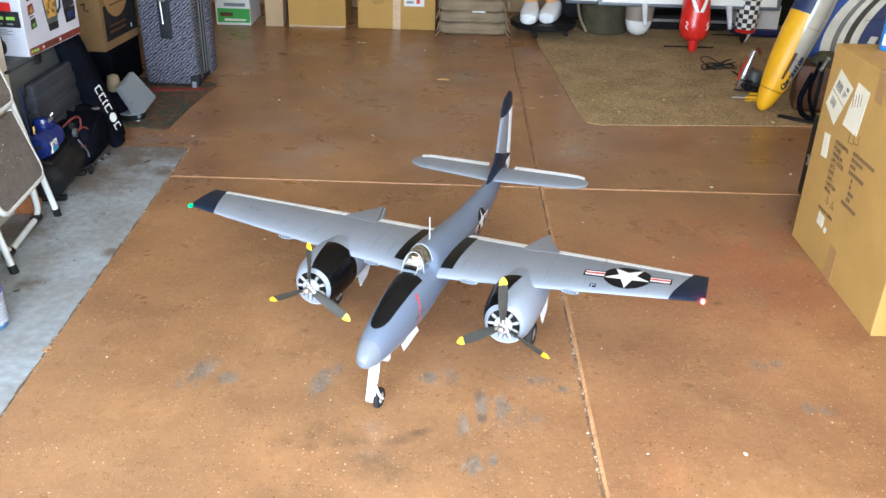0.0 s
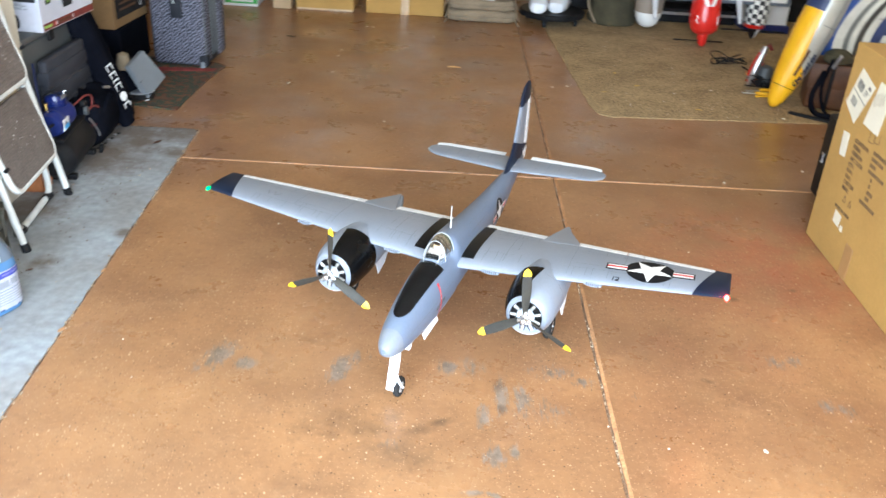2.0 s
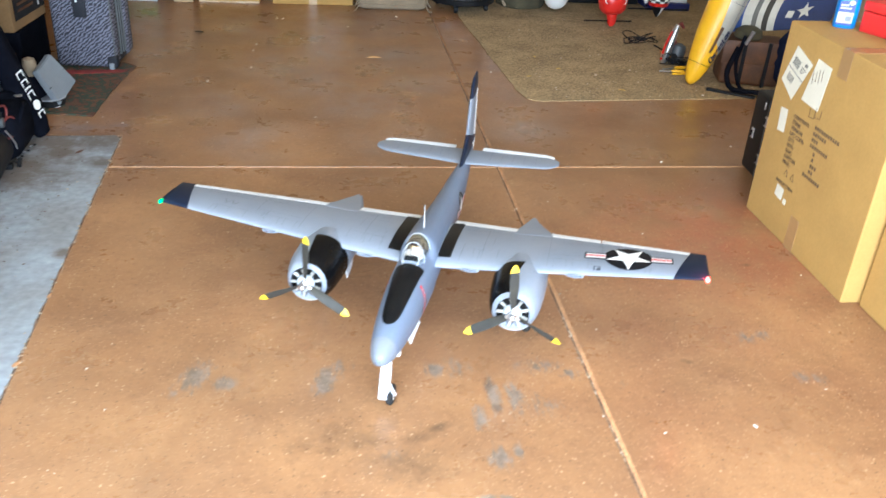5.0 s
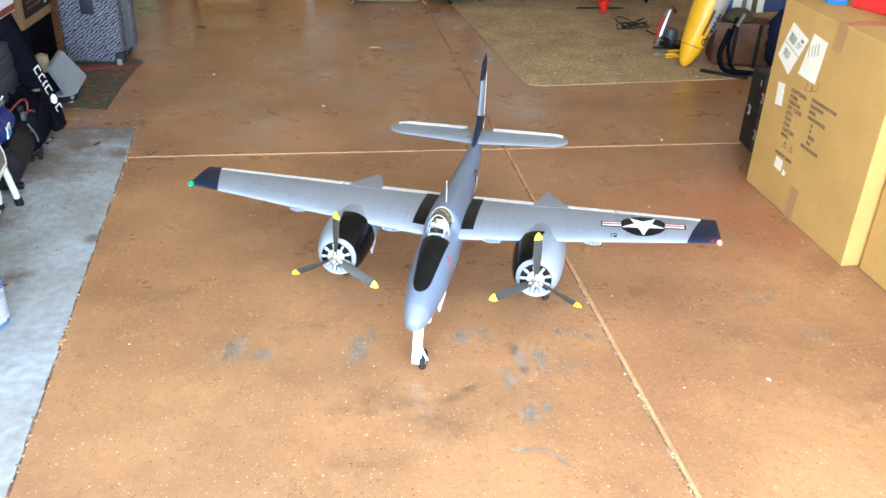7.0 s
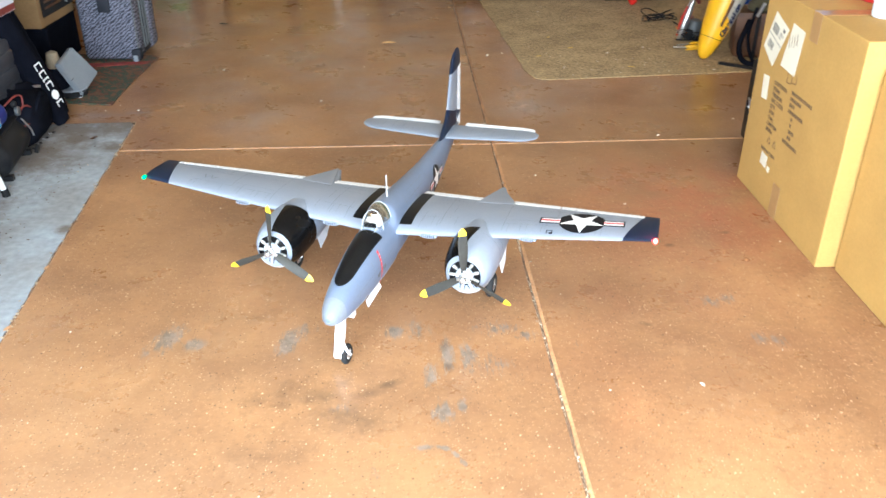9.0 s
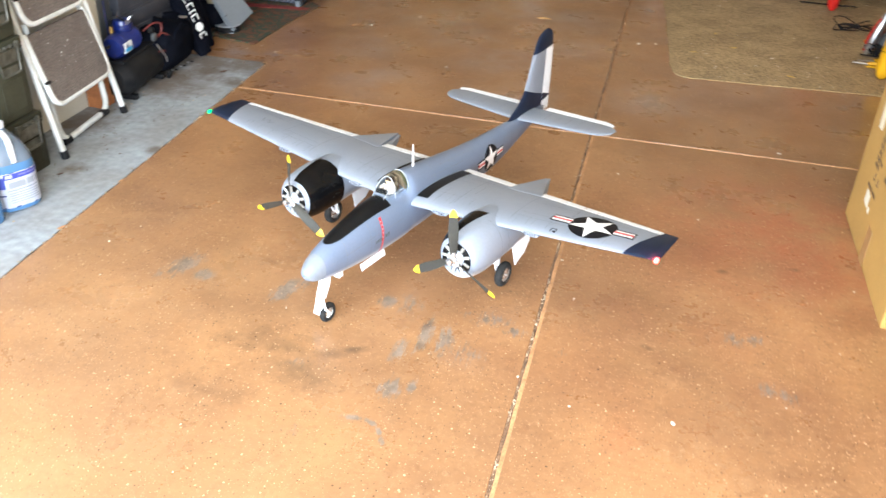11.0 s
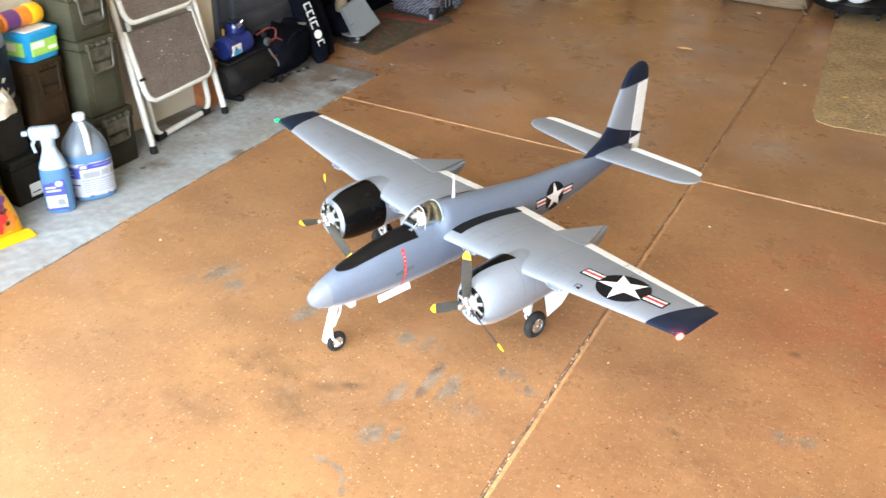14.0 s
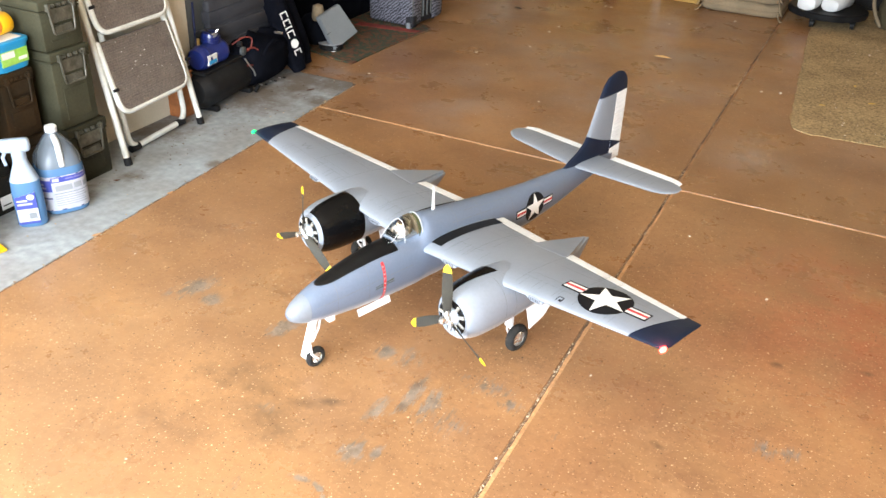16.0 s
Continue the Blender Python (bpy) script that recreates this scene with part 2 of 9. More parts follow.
    for colour, fac in (flecks(125, 0.10, 0.20, 0.95, 0.74, (0.54, 0.34, 0.19), 0.65), flecks(110, 0.10, 0.20, 0.97, 0.84, (0.07, 0.038, 0.020), 0.75),
                        flecks(47, 0.04, 0.13, 0.98, 0.81, (0.62, 0.45, 0.28), 0.9), flecks(53, 0.05, 0.13, 0.965, 0.84, (0.050, 0.028, 0.016), 0.9), flecks(76, 0.06, 0.15, 0.965, 0.80, (0.60, 0.42, 0.25), 0.8)):
        c = over(c, colour, fac)
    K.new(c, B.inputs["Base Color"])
    K.new(most(rng(noise_at(3.5, 6, 0.7), 0.3, 0.7, 0.20, 0.46), rng(patch, 0, 1, 0, 0.7)), B.inputs["Roughness"])
    B.inputs["Specular IOR Level"].default_value = 0.46
    b = N.new("ShaderNodeBump")
    b.inputs["Strength"].default_value, b.inputs["Distance"].default_value = 0.16, 0.002
    K.new(noise_at(45, 5, 0.7), b.inputs["Height"])
    K.new(b.outputs[0], B.inputs["Normal"])
    return m


FLOOR_A, FLOOR_B, FLOOR_C = (0.352, 0.188, 0.083), (0.228, 0.117, 0.055), (0.43, 0.252, 0.127)
M_FLOOR = stained_floor()


def dirty_concrete():
    """Bare concrete, brown with dirt where the clutter stands against the wall."""
    m = surf("bare_concrete", (0.308, 0.340, 0.368), (0.234, 0.238, 0.238), 4.2, 0.85, 0, 0.4, 34, 0.20)
    N, K = m.node_tree.nodes, m.node_tree.links
    B = N["Principled BSDF"]
    co = N.new("ShaderNodeTexCoord")
    paint = B.inputs["Base Color"].links[0].from_socket
    dirt = None
    for x, y, r in ((-1.16, 3.62, 0.34), (-1.10, 3.95, 0.30), (-1.20, 3.10, 0.22), (-1.02, 3.80, 0.12), (-0.98, 2.72, 0.07), (-1.12, 2.50, 0.18), (-0.90, 3.95, 0.22), (-0.85, 3.70, 0.10), (-0.80, 2.95, 0.05)):
        d = N.new("ShaderNodeVectorMath")
        d.operation = "DISTANCE"
        d.inputs[1].default_value = (x, y, 0)
        K.new(co.outputs["Object"], d.inputs[0])
        f = N.new("ShaderNodeMapRange")
        for i, v in enumerate((r * 0.2, r, 1.0, 0.0)):
            f.inputs[i + 1].default_value = v
        K.new(d.outputs["Value"], f.inputs[0])
        if dirt is None:
            dirt = f.outputs[0]
        else:
            g = N.new("ShaderNodeMath")
            g.operation = "MAXIMUM"
            K.new(dirt, g.inputs[0])
            K.new(f.outputs[0], g.inputs[1])
            dirt = g.outputs[0]
    n = N.new("ShaderNodeTexNoise")
    n.inputs["Scale"].default_value, n.inputs["Detail"].default_value, n.inputs["Roughness"].default_value = 13, 7, 0.75
    K.new(co.outputs["Object"], n.inputs["Vector"])
    s = N.new("ShaderNodeMath")
    s.operation = "MULTIPLY_ADD"
    s.inputs[1].default_value = 0.45
    K.new(dirt, s.inputs[0])
    K.new(n.outputs[0], s.inputs[2])
    e = N.new("ShaderNodeMapRange")
    for i, v in enumerate((0.58, 0.92, 0.0, 0.80)):
        e.inputs[i + 1].default_value = v
    K.new(s.outputs[0], e.inputs[0])
    x = N.new("ShaderNodeMix")
    x.data_type = "RGBA"
    x.inputs["B"].default_value = (0.115, 0.082, 0.055, 1)
    K.new(paint, x.inputs["A"])
    K.new(e.outputs[0], x.inputs["Factor"])
    K.new(x.outputs["Result"], B.inputs["Base Color"])
    return m


M_CONCRETE = dirty_concrete()
M_JOINT = surf("joint_sealant", (0.78, 0.50, 0.28), (0.64, 0.38, 0.20), 20, 0.8, 0, 0.6, 120, 0.35)
M_GROOVE = surf("dirty_groove", (0.22, 0.12, 0.062), (0.075, 0.045, 0.028), 14, 0.9, 0, 0.8, 140, 0.4)
M_LIP_BACK = surf("worn_brown_edge", (0.36, 0.19, 0.085), (0.24, 0.12, 0.055), 12, 0.75, 0, 0.5, 110, 0.3)
# paler than the slabs: the light caught by the joint's chamfer is in this orange
M_LIP = surf("pale_orange_edge", (0.52, 0.28, 0.125), (0.38, 0.195, 0.085), 14, 0.75, 0, 0.5, 110, 0.3)
M_JOINT_OLD = surf("gritty_joint", (0.24, 0.14, 0.075), (0.085, 0.052, 0.032), 9, 0.9, 0, 0.8, 140, 0.5)
M_CHIP = surf("pale_grit", (0.55, 0.43, 0.29), (0.24, 0.16, 0.09), 40, 0.9, 0, 0.3, 160, 0.3, random=0.3)
M_DIRT = surf("dirt", (0.16, 0.10, 0.06), (0.05, 0.035, 0.025), 25, 0.95, 0, 0.6, 150, 0.4)
M_WALL = surf("painted_wall", (0.58, 0.54, 0.44), (0.50, 0.46, 0.38), 3, 0.8, 0, 0.2, 120, 0.06)
# tints of unseen walls and ceiling, chosen for the light they bounce back
M_BOARD = surf("unseen_brown_wall", (0.23, 0.15, 0.075), (0.18, 0.115, 0.055), 3, 0.85, 0, 0.2, 120, 0.1)
M_BACK = surf("unseen_back_wall", (0.50, 0.38, 0.22), (0.43, 0.32, 0.18), 3, 0.85, 0, 0.2, 120, 0.1)
M_TANWALL = surf("unseen_tan_wall", (0.62, 0.49, 0.29), (0.56, 0.43, 0.25), 3, 0.8, 0, 0.2, 120, 0.06)
M_CEIL = surf("ceiling_paint", (0.66, 0.58, 0.44), (0.60, 0.52, 0.39), 3, 0.85, 0, 0.2, 100, 0.05)
M_DRIVE = surf("driveway", (0.45, 0.40, 0.34), (0.36, 0.32, 0.27), 2, 0.9, 0, 0.3, 60, 0.15)
M_CARPET = surf("tan_carpet", (0.375, 0.270, 0.138), (0.275, 0.195, 0.098), 5, 0.95, 0, 1.0, 105, 0.62)
M_WOOD = surf("stained_post", (0.36, 0.13, 0.04), (0.25, 0.09, 0.03), 9, 0.6, 0, 0.3, 60, 0.2)

P_GREY = surf("aircraft_grey", (0.215, 0.241, 0.289), (0.196, 0.220, 0.263), 6, 0.42, 0, 0.06, 140, 0.04)
P_BLUEGREY = surf("aircraft_blue_grey", (0.136, 0.170, 0.240), (0.124, 0.155, 0.219), 5, 0.42, 0, 0.06, 140, 0.04, belly=(0.62, 0.62, 0.64))
P_NACELLE = surf("nacelle_grey", (0.224, 0.250, 0.298), (0.204, 0.230, 0.275), 5, 0.42, 0, 0.06, 140, 0.04, belly=(0.66, 0.66, 0.67))
P_WHITE = surf("aircraft_white", (0.77, 0.79, 0.82), (0.70, 0.72, 0.75), 12, 0.45, 0, 0.05, 140, 0.04)
P_NAVY = surf("aircraft_navy", (0.013, 0.019, 0.038), (0.010, 0.015, 0.031), 9, 0.4, 0, 0.05, 140, 0.08)
P_BLACK = surf("aircraft_black", (0.004, 0.004, 0.005), (0.007, 0.007, 0.007), 14, 0.40, 0, 0.08, 160, 0.15, coat=0.10)
P_GLOSS = surf("cowl_black", (0.0025, 0.0025, 0.003), (0.004, 0.004, 0.004), 14, 0.26, 0, 0.05, 160, 0.15, coat=0.12)
P_NOSE = surf("nose_grey", (0.182, 0.204, 0.240), (0.168, 0.188, 0.222), 8, 0.42, 0, 0.05, 140, 0.05)
P_FRAME = surf("canopy_frame_grey", (0.46, 0.48, 0.50), (0.38, 0.40, 0.42), 20, 0.45, 0, 0, 140, 0.05)
P_CASE = surf("gear_case_grey", (0.44, 0.48, 0.54), (0.38, 0.42, 0.47), 20, 0.4, 0, 0.05, 140, 0.06)
P_CYL = surf("cylinder_cream", (0.42, 0.41, 0.37), (0.28, 0.27, 0.24), 60, 0.45, 0.2, 0.2, 160, 0.2)
P_MARK = surf("insignia_black", (0.006, 0.006, 0.008), (0.010, 0.010, 0.013), 14, 0.5, 0, 0, 160, 0.1)
P_STAR = surf("insignia_white", (0.82, 0.82, 0.82), (0.76, 0.76, 0.76), 14, 0.5, 0, 0, 160, 0.05)
P_RED = surf("marking_red", (0.62, 0.035, 0.04), (0.5, 0.03, 0.035), 14, 0.5, 0, 0, 160, 0.1)
P_LINE = surf("panel_line", (0.165, 0.185, 0.215), (0.135, 0.15, 0.175), 30, 0.6, 0, 0, 160, 0.1)
P_OLIVE = surf("cockpit_olive", (0.070, 0.074, 0.024), (0.045, 0.050, 0.018), 20, 0.6, 0, 0.1, 150, 0.15)
P_STEEL = surf("bright_metal", (0.72, 0.72, 0.72), (0.55, 0.55, 0.56), 40, 0.28, 0.9, 0.05, 160, 0.1)
P_SEAT = surf("seat_brown", (0.135, 0.098, 0.055), (0.080, 0.058, 0.034), 40, 0.6, 0, 0.1, 150, 0.15)
P_BLADE = surf("propeller_grey", (0.045, 0.043, 0.036), (0.035, 0.033, 0.03), 20, 0.45, 0, 0.1, 160, 0.12)
P_YELLOW = surf("tip_yellow", (0.80, 0.52, 0.015), (0.72, 0.46, 0.015), 20, 0.45, 0, 0.05, 160, 0.06)
P_TYRE = surf("tyre_rubber", (0.022, 0.022, 0.023), (0.035, 0.034, 0.032), 30, 0.75, 0, 0.3, 200, 0.2)
P_GLASS = glass("canopy_glass", (0.93, 0.96, 0.94))
P_CLOTH = surf("figure_cloth", (0.46, 0.45, 0.43), (0.26, 0.22, 0.19), 70, 0.7, 0, 0.05, 120, 0.1)
P_LEATHER = surf("figure_cap", (0.035, 0.022, 0.015), (0.05, 0.03, 0.02), 30, 0.5, 0, 0.05, 120, 0.1)
P_SKIN = surf("figure_paint", (0.72, 0.50, 0.26), (0.60, 0.40, 0.2), 30, 0.5, 0, 0.05, 120, 0.1)
P_REDLAMP = glow("red_lamp", (1.0, 0.04, 0.03), 20.0)
P_GREENLAMP = glow("green_lamp", (0.015, 0.50, 0.13), 1.5)


# ---- mesh helpers ----
def part(name, bm, material, parent=None, label="", smooth=False, fix=True):
    if fix:
        bmesh.ops.recalc_face_normals(bm, faces=bm.faces)
    me = bpy.data.meshes.new(name)
    bm.to_mesh(me)
    bm.free()
    for m in material if isinstance(material, (list, tuple)) else [material]:
        me.materials.append(m)
    if smooth:
        for p in me.polygons:
            p.use_smooth = True
        me.set_sharp_from_angle(angle=radians(38))
    ob = new(name, me)
    ob.parent = parent
    if label:
        ob["label"] = label
    return ob


def thing(name, x, y, z, label, category, rz=0.0, group="", kind="", rx=0.0, ry=0.0):
    ob = new(name)
    ob.empty_display_size = 0.05
    ob.matrix_basis = pose(x, y, z, rx, ry, rz)
    return tagged(ob, label, category, group, kind)


def box(lo, hi, bevel=0.0, seg=2, m=None, bm=None):
    bm = bm or bmesh.new()
    c = [(a + b) / 2 for a, b in zip(lo, hi)]
    s = [abs(b - a) for a, b in zip(lo, hi)]
    r = bmesh.ops.create_cube(bm, size=1.0, matrix=Matrix.LocRotScale(c, None, s))
    vs = r["verts"]
    if bevel:
        es = list({e for v in vs for e in v.link_edges})
        rb = bmesh.ops.bevel(bm, geom=es, offset=min(bevel, min(s) * 0.45), segments=seg, affect="EDGES", profile=0.5)
        vs = list({v for f in rb["faces"] for v in f.verts} | {v for v in vs if v.is_valid})
    if m is not None:
        bmesh.ops.transform(bm, matrix=m, verts=vs)
    return bm


def rings(loops, cap0=True, cap1=True, closed=True, bm=None):
    """Skin a row of equal point loops."""
    bm = bm or bmesh.new()
    rows = [[bm.verts.new(p) for p in lp] for lp in loops]
    n = len(rows[0])
    for a, b in zip(rows, rows[1:]):
        for i in range(n if closed else n - 1):
            j = (i + 1) % n
            bm.faces.new((a[i], a[j], b[j], b[i]))
    if cap0:
        bm.faces.new(rows[0][::-1])
    if cap1:
        bm.faces.new(rows[-1])
    return bm


def turned(profile, n=24, m=None, bm=None, cap0=True, cap1=True):
    """A body of revolution about z from (radius, height) pairs."""
    lp = []
    for r, z in profile:
        ring = [Vector((r * math.cos(2 * math.pi * i / n), r * math.sin(2 * math.pi * i / n), z)) for i in range(n)]
        lp.append([m @ p for p in ring] if m is not None else ring)
    return rings(lp, cap0, cap1, True, bm)


def tube(points, r, n=10, bm=None, closed=False):
    """A round bar along points."""
    pts = [Vector(p) for p in points]
    lp, up = [], None
    for i, p in enumerate(pts):
        a = pts[i - 1] if i else (pts[-1] if closed else p)
        b = pts[i + 1] if i + 1 < len(pts) else (pts[0] if closed else p)
        d = (b - a).normalized()
        if up is None:
            up = d.orthogonal().normalized()
        up = (up - d * up.dot(d)).normalized()
        s = d.cross(up)
        rr = r[i] if isinstance(r, (list, tuple)) else r
        lp.append([p + (up * math.cos(2 * math.pi * k / n) + s * math.sin(2 * math.pi * k / n)) * rr for k in range(n)])
    if closed:
        lp.append(lp[0])
        bm = rings(lp, False, False, True, bm)
        bmesh.ops.remove_doubles(bm, verts=bm.verts, dist=1e-6)
        return bm
    return rings(lp, True, True, True, bm)


def arc_path(points, r, n=5):
    """A polyline with rounded corners."""
    pts = [Vector(p) for p in points]
    out = [pts[0]]
    for a, b, c in zip(pts, pts[1:], pts[2:]):
        d0, d1 = (a - b).normalized(), (c - b).normalized()
        k = min(r, (a - b).length * 0.49, (c - b).length * 0.49)
        p0, p1 = b + d0 * k, b + d1 * k
        for i in range(n + 1):
            t = i / n
            out.append(p0 * (1 - t) ** 2 + b * 2 * t * (1 - t) + p1 * t ** 2)
    out.append(pts[-1])
    return out


def slab_poly(pts, z0, z1, bevel=0.0, bm=None):
    """A flat plate with the outline pts."""
    bm = bm or bmesh.new()
    lo = [bm.verts.new((x, y, z0)) for x, y in pts]
    hi = [bm.verts.new((x, y, z1)) for x, y in pts]
    n = len(pts)
    bm.faces.new(lo[::-1])
    top = bm.faces.new(hi)
    for i in range(n):
        bm.faces.new((lo[i], lo[(i + 1) % n], hi[(i + 1) % n], hi[i]))
    if bevel:
        bmesh.ops.bevel(bm, geom=list(top.edges), offset=bevel, segments=2, affect="EDGES", profile=0.5)
    return bm


def decal(poly, put, cuts=0):
    """A thin marking: a polygon in a plane, cut fine and laid on a curved surface by put(u, v)."""
    bm = bmesh.new()
    bm.faces.new([bm.verts.new((u, v, 0)) for u, v in poly])
    bmesh.ops.triangulate(bm, faces=bm.faces)
    for _ in range(cuts):
        bmesh.ops.subdivide_edges(bm, edges=bm.edges, cuts=1, use_grid_fill=True)
    for v in bm.verts:
        v.co = put(v.co.x, v.co.y)
    return bm


def grid_decal(u0, u1, v0, v1, nu, nv, put):
    bm = bmesh.new()
    g = [[bm.verts.new(put(u0 + (u1 - u0) * i / nu, v0 + (v1 - v0) * j / nv)) for j in range(nv + 1)] for i in range(nu + 1)]
    for i in range(nu):
        for j in range(nv):
            bm.faces.new((g[i][j], g[i + 1][j], g[i + 1][j + 1], g[i][j + 1]))
    return bm


def circle(r, n=32, cx=0.0, cy=0.0, sx=1.0):
    return [(cx + sx * r * math.cos(2 * math.pi * i / n), cy + r * math.sin(2 * math.pi * i / n)) for i in range(n)]


def star5(r, turn=0.0):
    return [((r if i % 2 == 0 else r * 0.40) * math.cos(turn + math.pi * i / 5), (r if i % 2 == 0 else r * 0.40) * math.sin(turn + math.pi * i / 5)) for i in range(10)]


# ---- ground, floor, garage ----
ground = part("ground", box((-400, -400, -0.30), (400, 400, -0.12)), M_DRIVE)
tagged(ground, "pale concrete drive outside the garage", "ground", kind="structure")
base = part("floor", box((-1.9, -0.9, -0.118), (4.0, 7.2, -0.007)), M_DIRT)
tagged(base, "brown stained concrete garage floor with worn patches", "floor", kind="structure")
JX, JY, JW, JL = 0.760, 3.657, 0.006, 0.0042


def strip_x(y):
    """The right edge of the bare concrete strip."""
    return -0.735 - 0.0335 * (y - 1.3)


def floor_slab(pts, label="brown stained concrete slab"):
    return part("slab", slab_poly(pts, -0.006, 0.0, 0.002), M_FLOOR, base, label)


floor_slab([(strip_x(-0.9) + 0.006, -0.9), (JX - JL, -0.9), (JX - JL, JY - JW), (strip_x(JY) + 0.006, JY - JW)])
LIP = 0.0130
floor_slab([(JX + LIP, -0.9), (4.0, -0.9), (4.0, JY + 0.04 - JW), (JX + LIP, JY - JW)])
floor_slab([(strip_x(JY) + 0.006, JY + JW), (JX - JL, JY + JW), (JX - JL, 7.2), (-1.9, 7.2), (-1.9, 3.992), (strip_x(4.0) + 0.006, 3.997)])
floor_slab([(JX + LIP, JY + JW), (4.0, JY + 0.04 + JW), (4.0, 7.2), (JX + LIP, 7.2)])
strip = part("slab", slab_poly([(-1.9, -0.9)] + [(strip_x(y) + 0.0018 * math.sin(y * 31) + 0.0014 * math.sin(y * 83 + 1), y) for y in [-0.9 + 4.86 * i / 180 for i in range(181)]] + [(strip_x(3.99) - 0.02, 3.995), (-1.12, 3.985), (-1.9, 3.99)], -0.006, 0.001, 0.0), M_CONCRETE, base, "bare grey concrete strip along the wall")


def joint(p, q, width, m, name):
    d = Vector((q[0] - p[0], q[1] - p[1], 0))
    n = Vector((-d.y, d.x, 0)).normalized()
    rnd = random.Random(5)
    k = int(d.length / 0.025)
    lp = []
    for i in range(k + 1):
        c = Vector((*p, 0)) + d * (i / k)
        a, b = width * (0.8 + 0.4 * rnd.random()), width * (0.8 + 0.4 * rnd.random())
        h = -0.001 - 0.0025 * rnd.random()
        lp.append([c - n * a + Vector((0, 0, -0.0068)), c - n * a + Vector((0, 0, h)), c + n * b + Vector((0, 0, h)), c + n * b + Vector((0, 0, -0.0068))])
    return part(name, rings(lp), m, base)


joint((strip_x(JY) + 0.006, JY), (JX - 0.004, JY), 0.0066, M_JOINT, "joint_filler")
joint((JX + 0.004, JY), (4.0, JY + 0.04), 0.0066, M_JOINT, "joint_filler")
for y0, y1 in ((-0.9, JY - 0.006), (JY + 0.006, 7.2)):
    joint((JX - 0.0005, y0), (JX - 0.0005, y1), 0.0036, M_JOINT_OLD if y0 < 0 else M_GROOVE, "joint_filler")
    rnd = random.Random(int(9 + y0))
    rows, n = [], int((y1 - y0) / 0.03)
    for i in range(n + 1):
        y = y0 + (y1 - y0) * i / n
        xl = JX + 0.0035 + rnd.uniform(-0.0012, 0.0012) - (0.002 if rnd.random() < 0.12 else 0)
        rows.append([Vector((xl, y, -0.0066)), Vector((xl, y, -0.0024)), Vector((JX + 0.0065, y, -0.0006)), Vector((JX + LIP + 0.0005, y, -0.0002)), Vector((JX + LIP + 0.0005, y, -0.0066))])
    # the lit chamfer of the slab, brightened by its own colour
    part("joint_lip", rings(rows), M_LIP if y0 < 0 else M_LIP_BACK, base, "chamfered edge of the joint, light on it put into its orange", True)
joint((strip_x(-0.9) + 0.003, -0.9), (strip_x(3.99) + 0.003, 3.99), 0.0045, M_GROOVE, "joint_filler")
rnd = random.Random(31)
grit = bmesh.new()
for k in range(760):
    y = rnd.uniform(0.9, 3.0) if k < 520 else rnd.uniform(3.0, 6.2)
    if math.sin(y * 9.0) + math.sin(y * 23.0 + 1) < -0.5 + rnd.uniform(-0.8, 0.8):
        continue
    r = rnd.choice((0.0009, 0.0011, 0.0014, 0.0018, 0.0026))
    bmesh.ops.create_icosphere(grit, subdivisions=1, radius=r, matrix=Matrix.Translation((JX - 0.0005 + rnd.gauss(0, 0.0022), y, -0.0018 + r * 0.2)) @ pose(0, 0, 0, rnd.uniform(0, 90), 0, rnd.uniform(0, 90)) @ Matrix.Diagonal((1.4, 1, 0.6, 1)))
tagged(part("joint_crumbs", grit, M_CHIP), "pale grit and crumbs lying in the floor joint", "grit", kind="stuff")


def wall(name, lo, hi, m=M_WALL):
    return tagged(part(name, box(lo, hi), m), "plain cream painted garage wall" if m is M_WALL else "unseen garage wall, brown chosen to dim and warm the bounce", "wall", kind="structure")


wall("wall_west_near", (-1.45, -0.9, 0), (-1.275, 3.40, 2.6))
# west recess, north and east walls: unseen, coloured to shape the bounced light
wall("wall_west", (-2.05, 3.2, 0), (-1.9, 7.2, 2.6), M_BOARD)
wall("wall_west_return", (-1.9, 3.25, 0), (-1.452, 3.40, 2.6), M_BOARD)
wall("wall_north", (-2.05, 7.2, 0), (4.15, 7.35, 2.6), M_BACK)
wall("wall_east", (4.0, -0.9, 0), (4.15, 7.2, 2.6), M_TANWALL)
wall("wall_south_east", (2.45, -1.05, 0), (4.15, -0.9, 2.6))
wall("wall_south_lintel", (-1.45, -1.05, 2.25), (2.45, -0.9, 2.6))
wall("wall_south_west", (-2.05, -1.05, 0), (-1.45, -0.9, 2.6))
# unseen too, its warm tint set for the bounce
tagged(part("ceiling", box((-2.05, -1.05, 2.6), (4.15, 7.35, 2.75)), M_CEIL), "plain pale garage ceiling", "ceiling", kind="structure")
tagged(part("door_post", box((-1.273, 3.235, 0.0), (-1.20, 3.32, 0.19), 0.004), M_WOOD), "short reddish-brown wooden post against the wall", "post", kind="structure")



# ---- the model aircraft ----
# own axes: x ahead, y to its left, z up
PLANE = thing("model_aircraft", 0.305, 2.478, 0.0, "grey twin-engined model aircraft with white flaps, standing on its wheels", "model aircraft", rz=-108.4, rx=0.6)

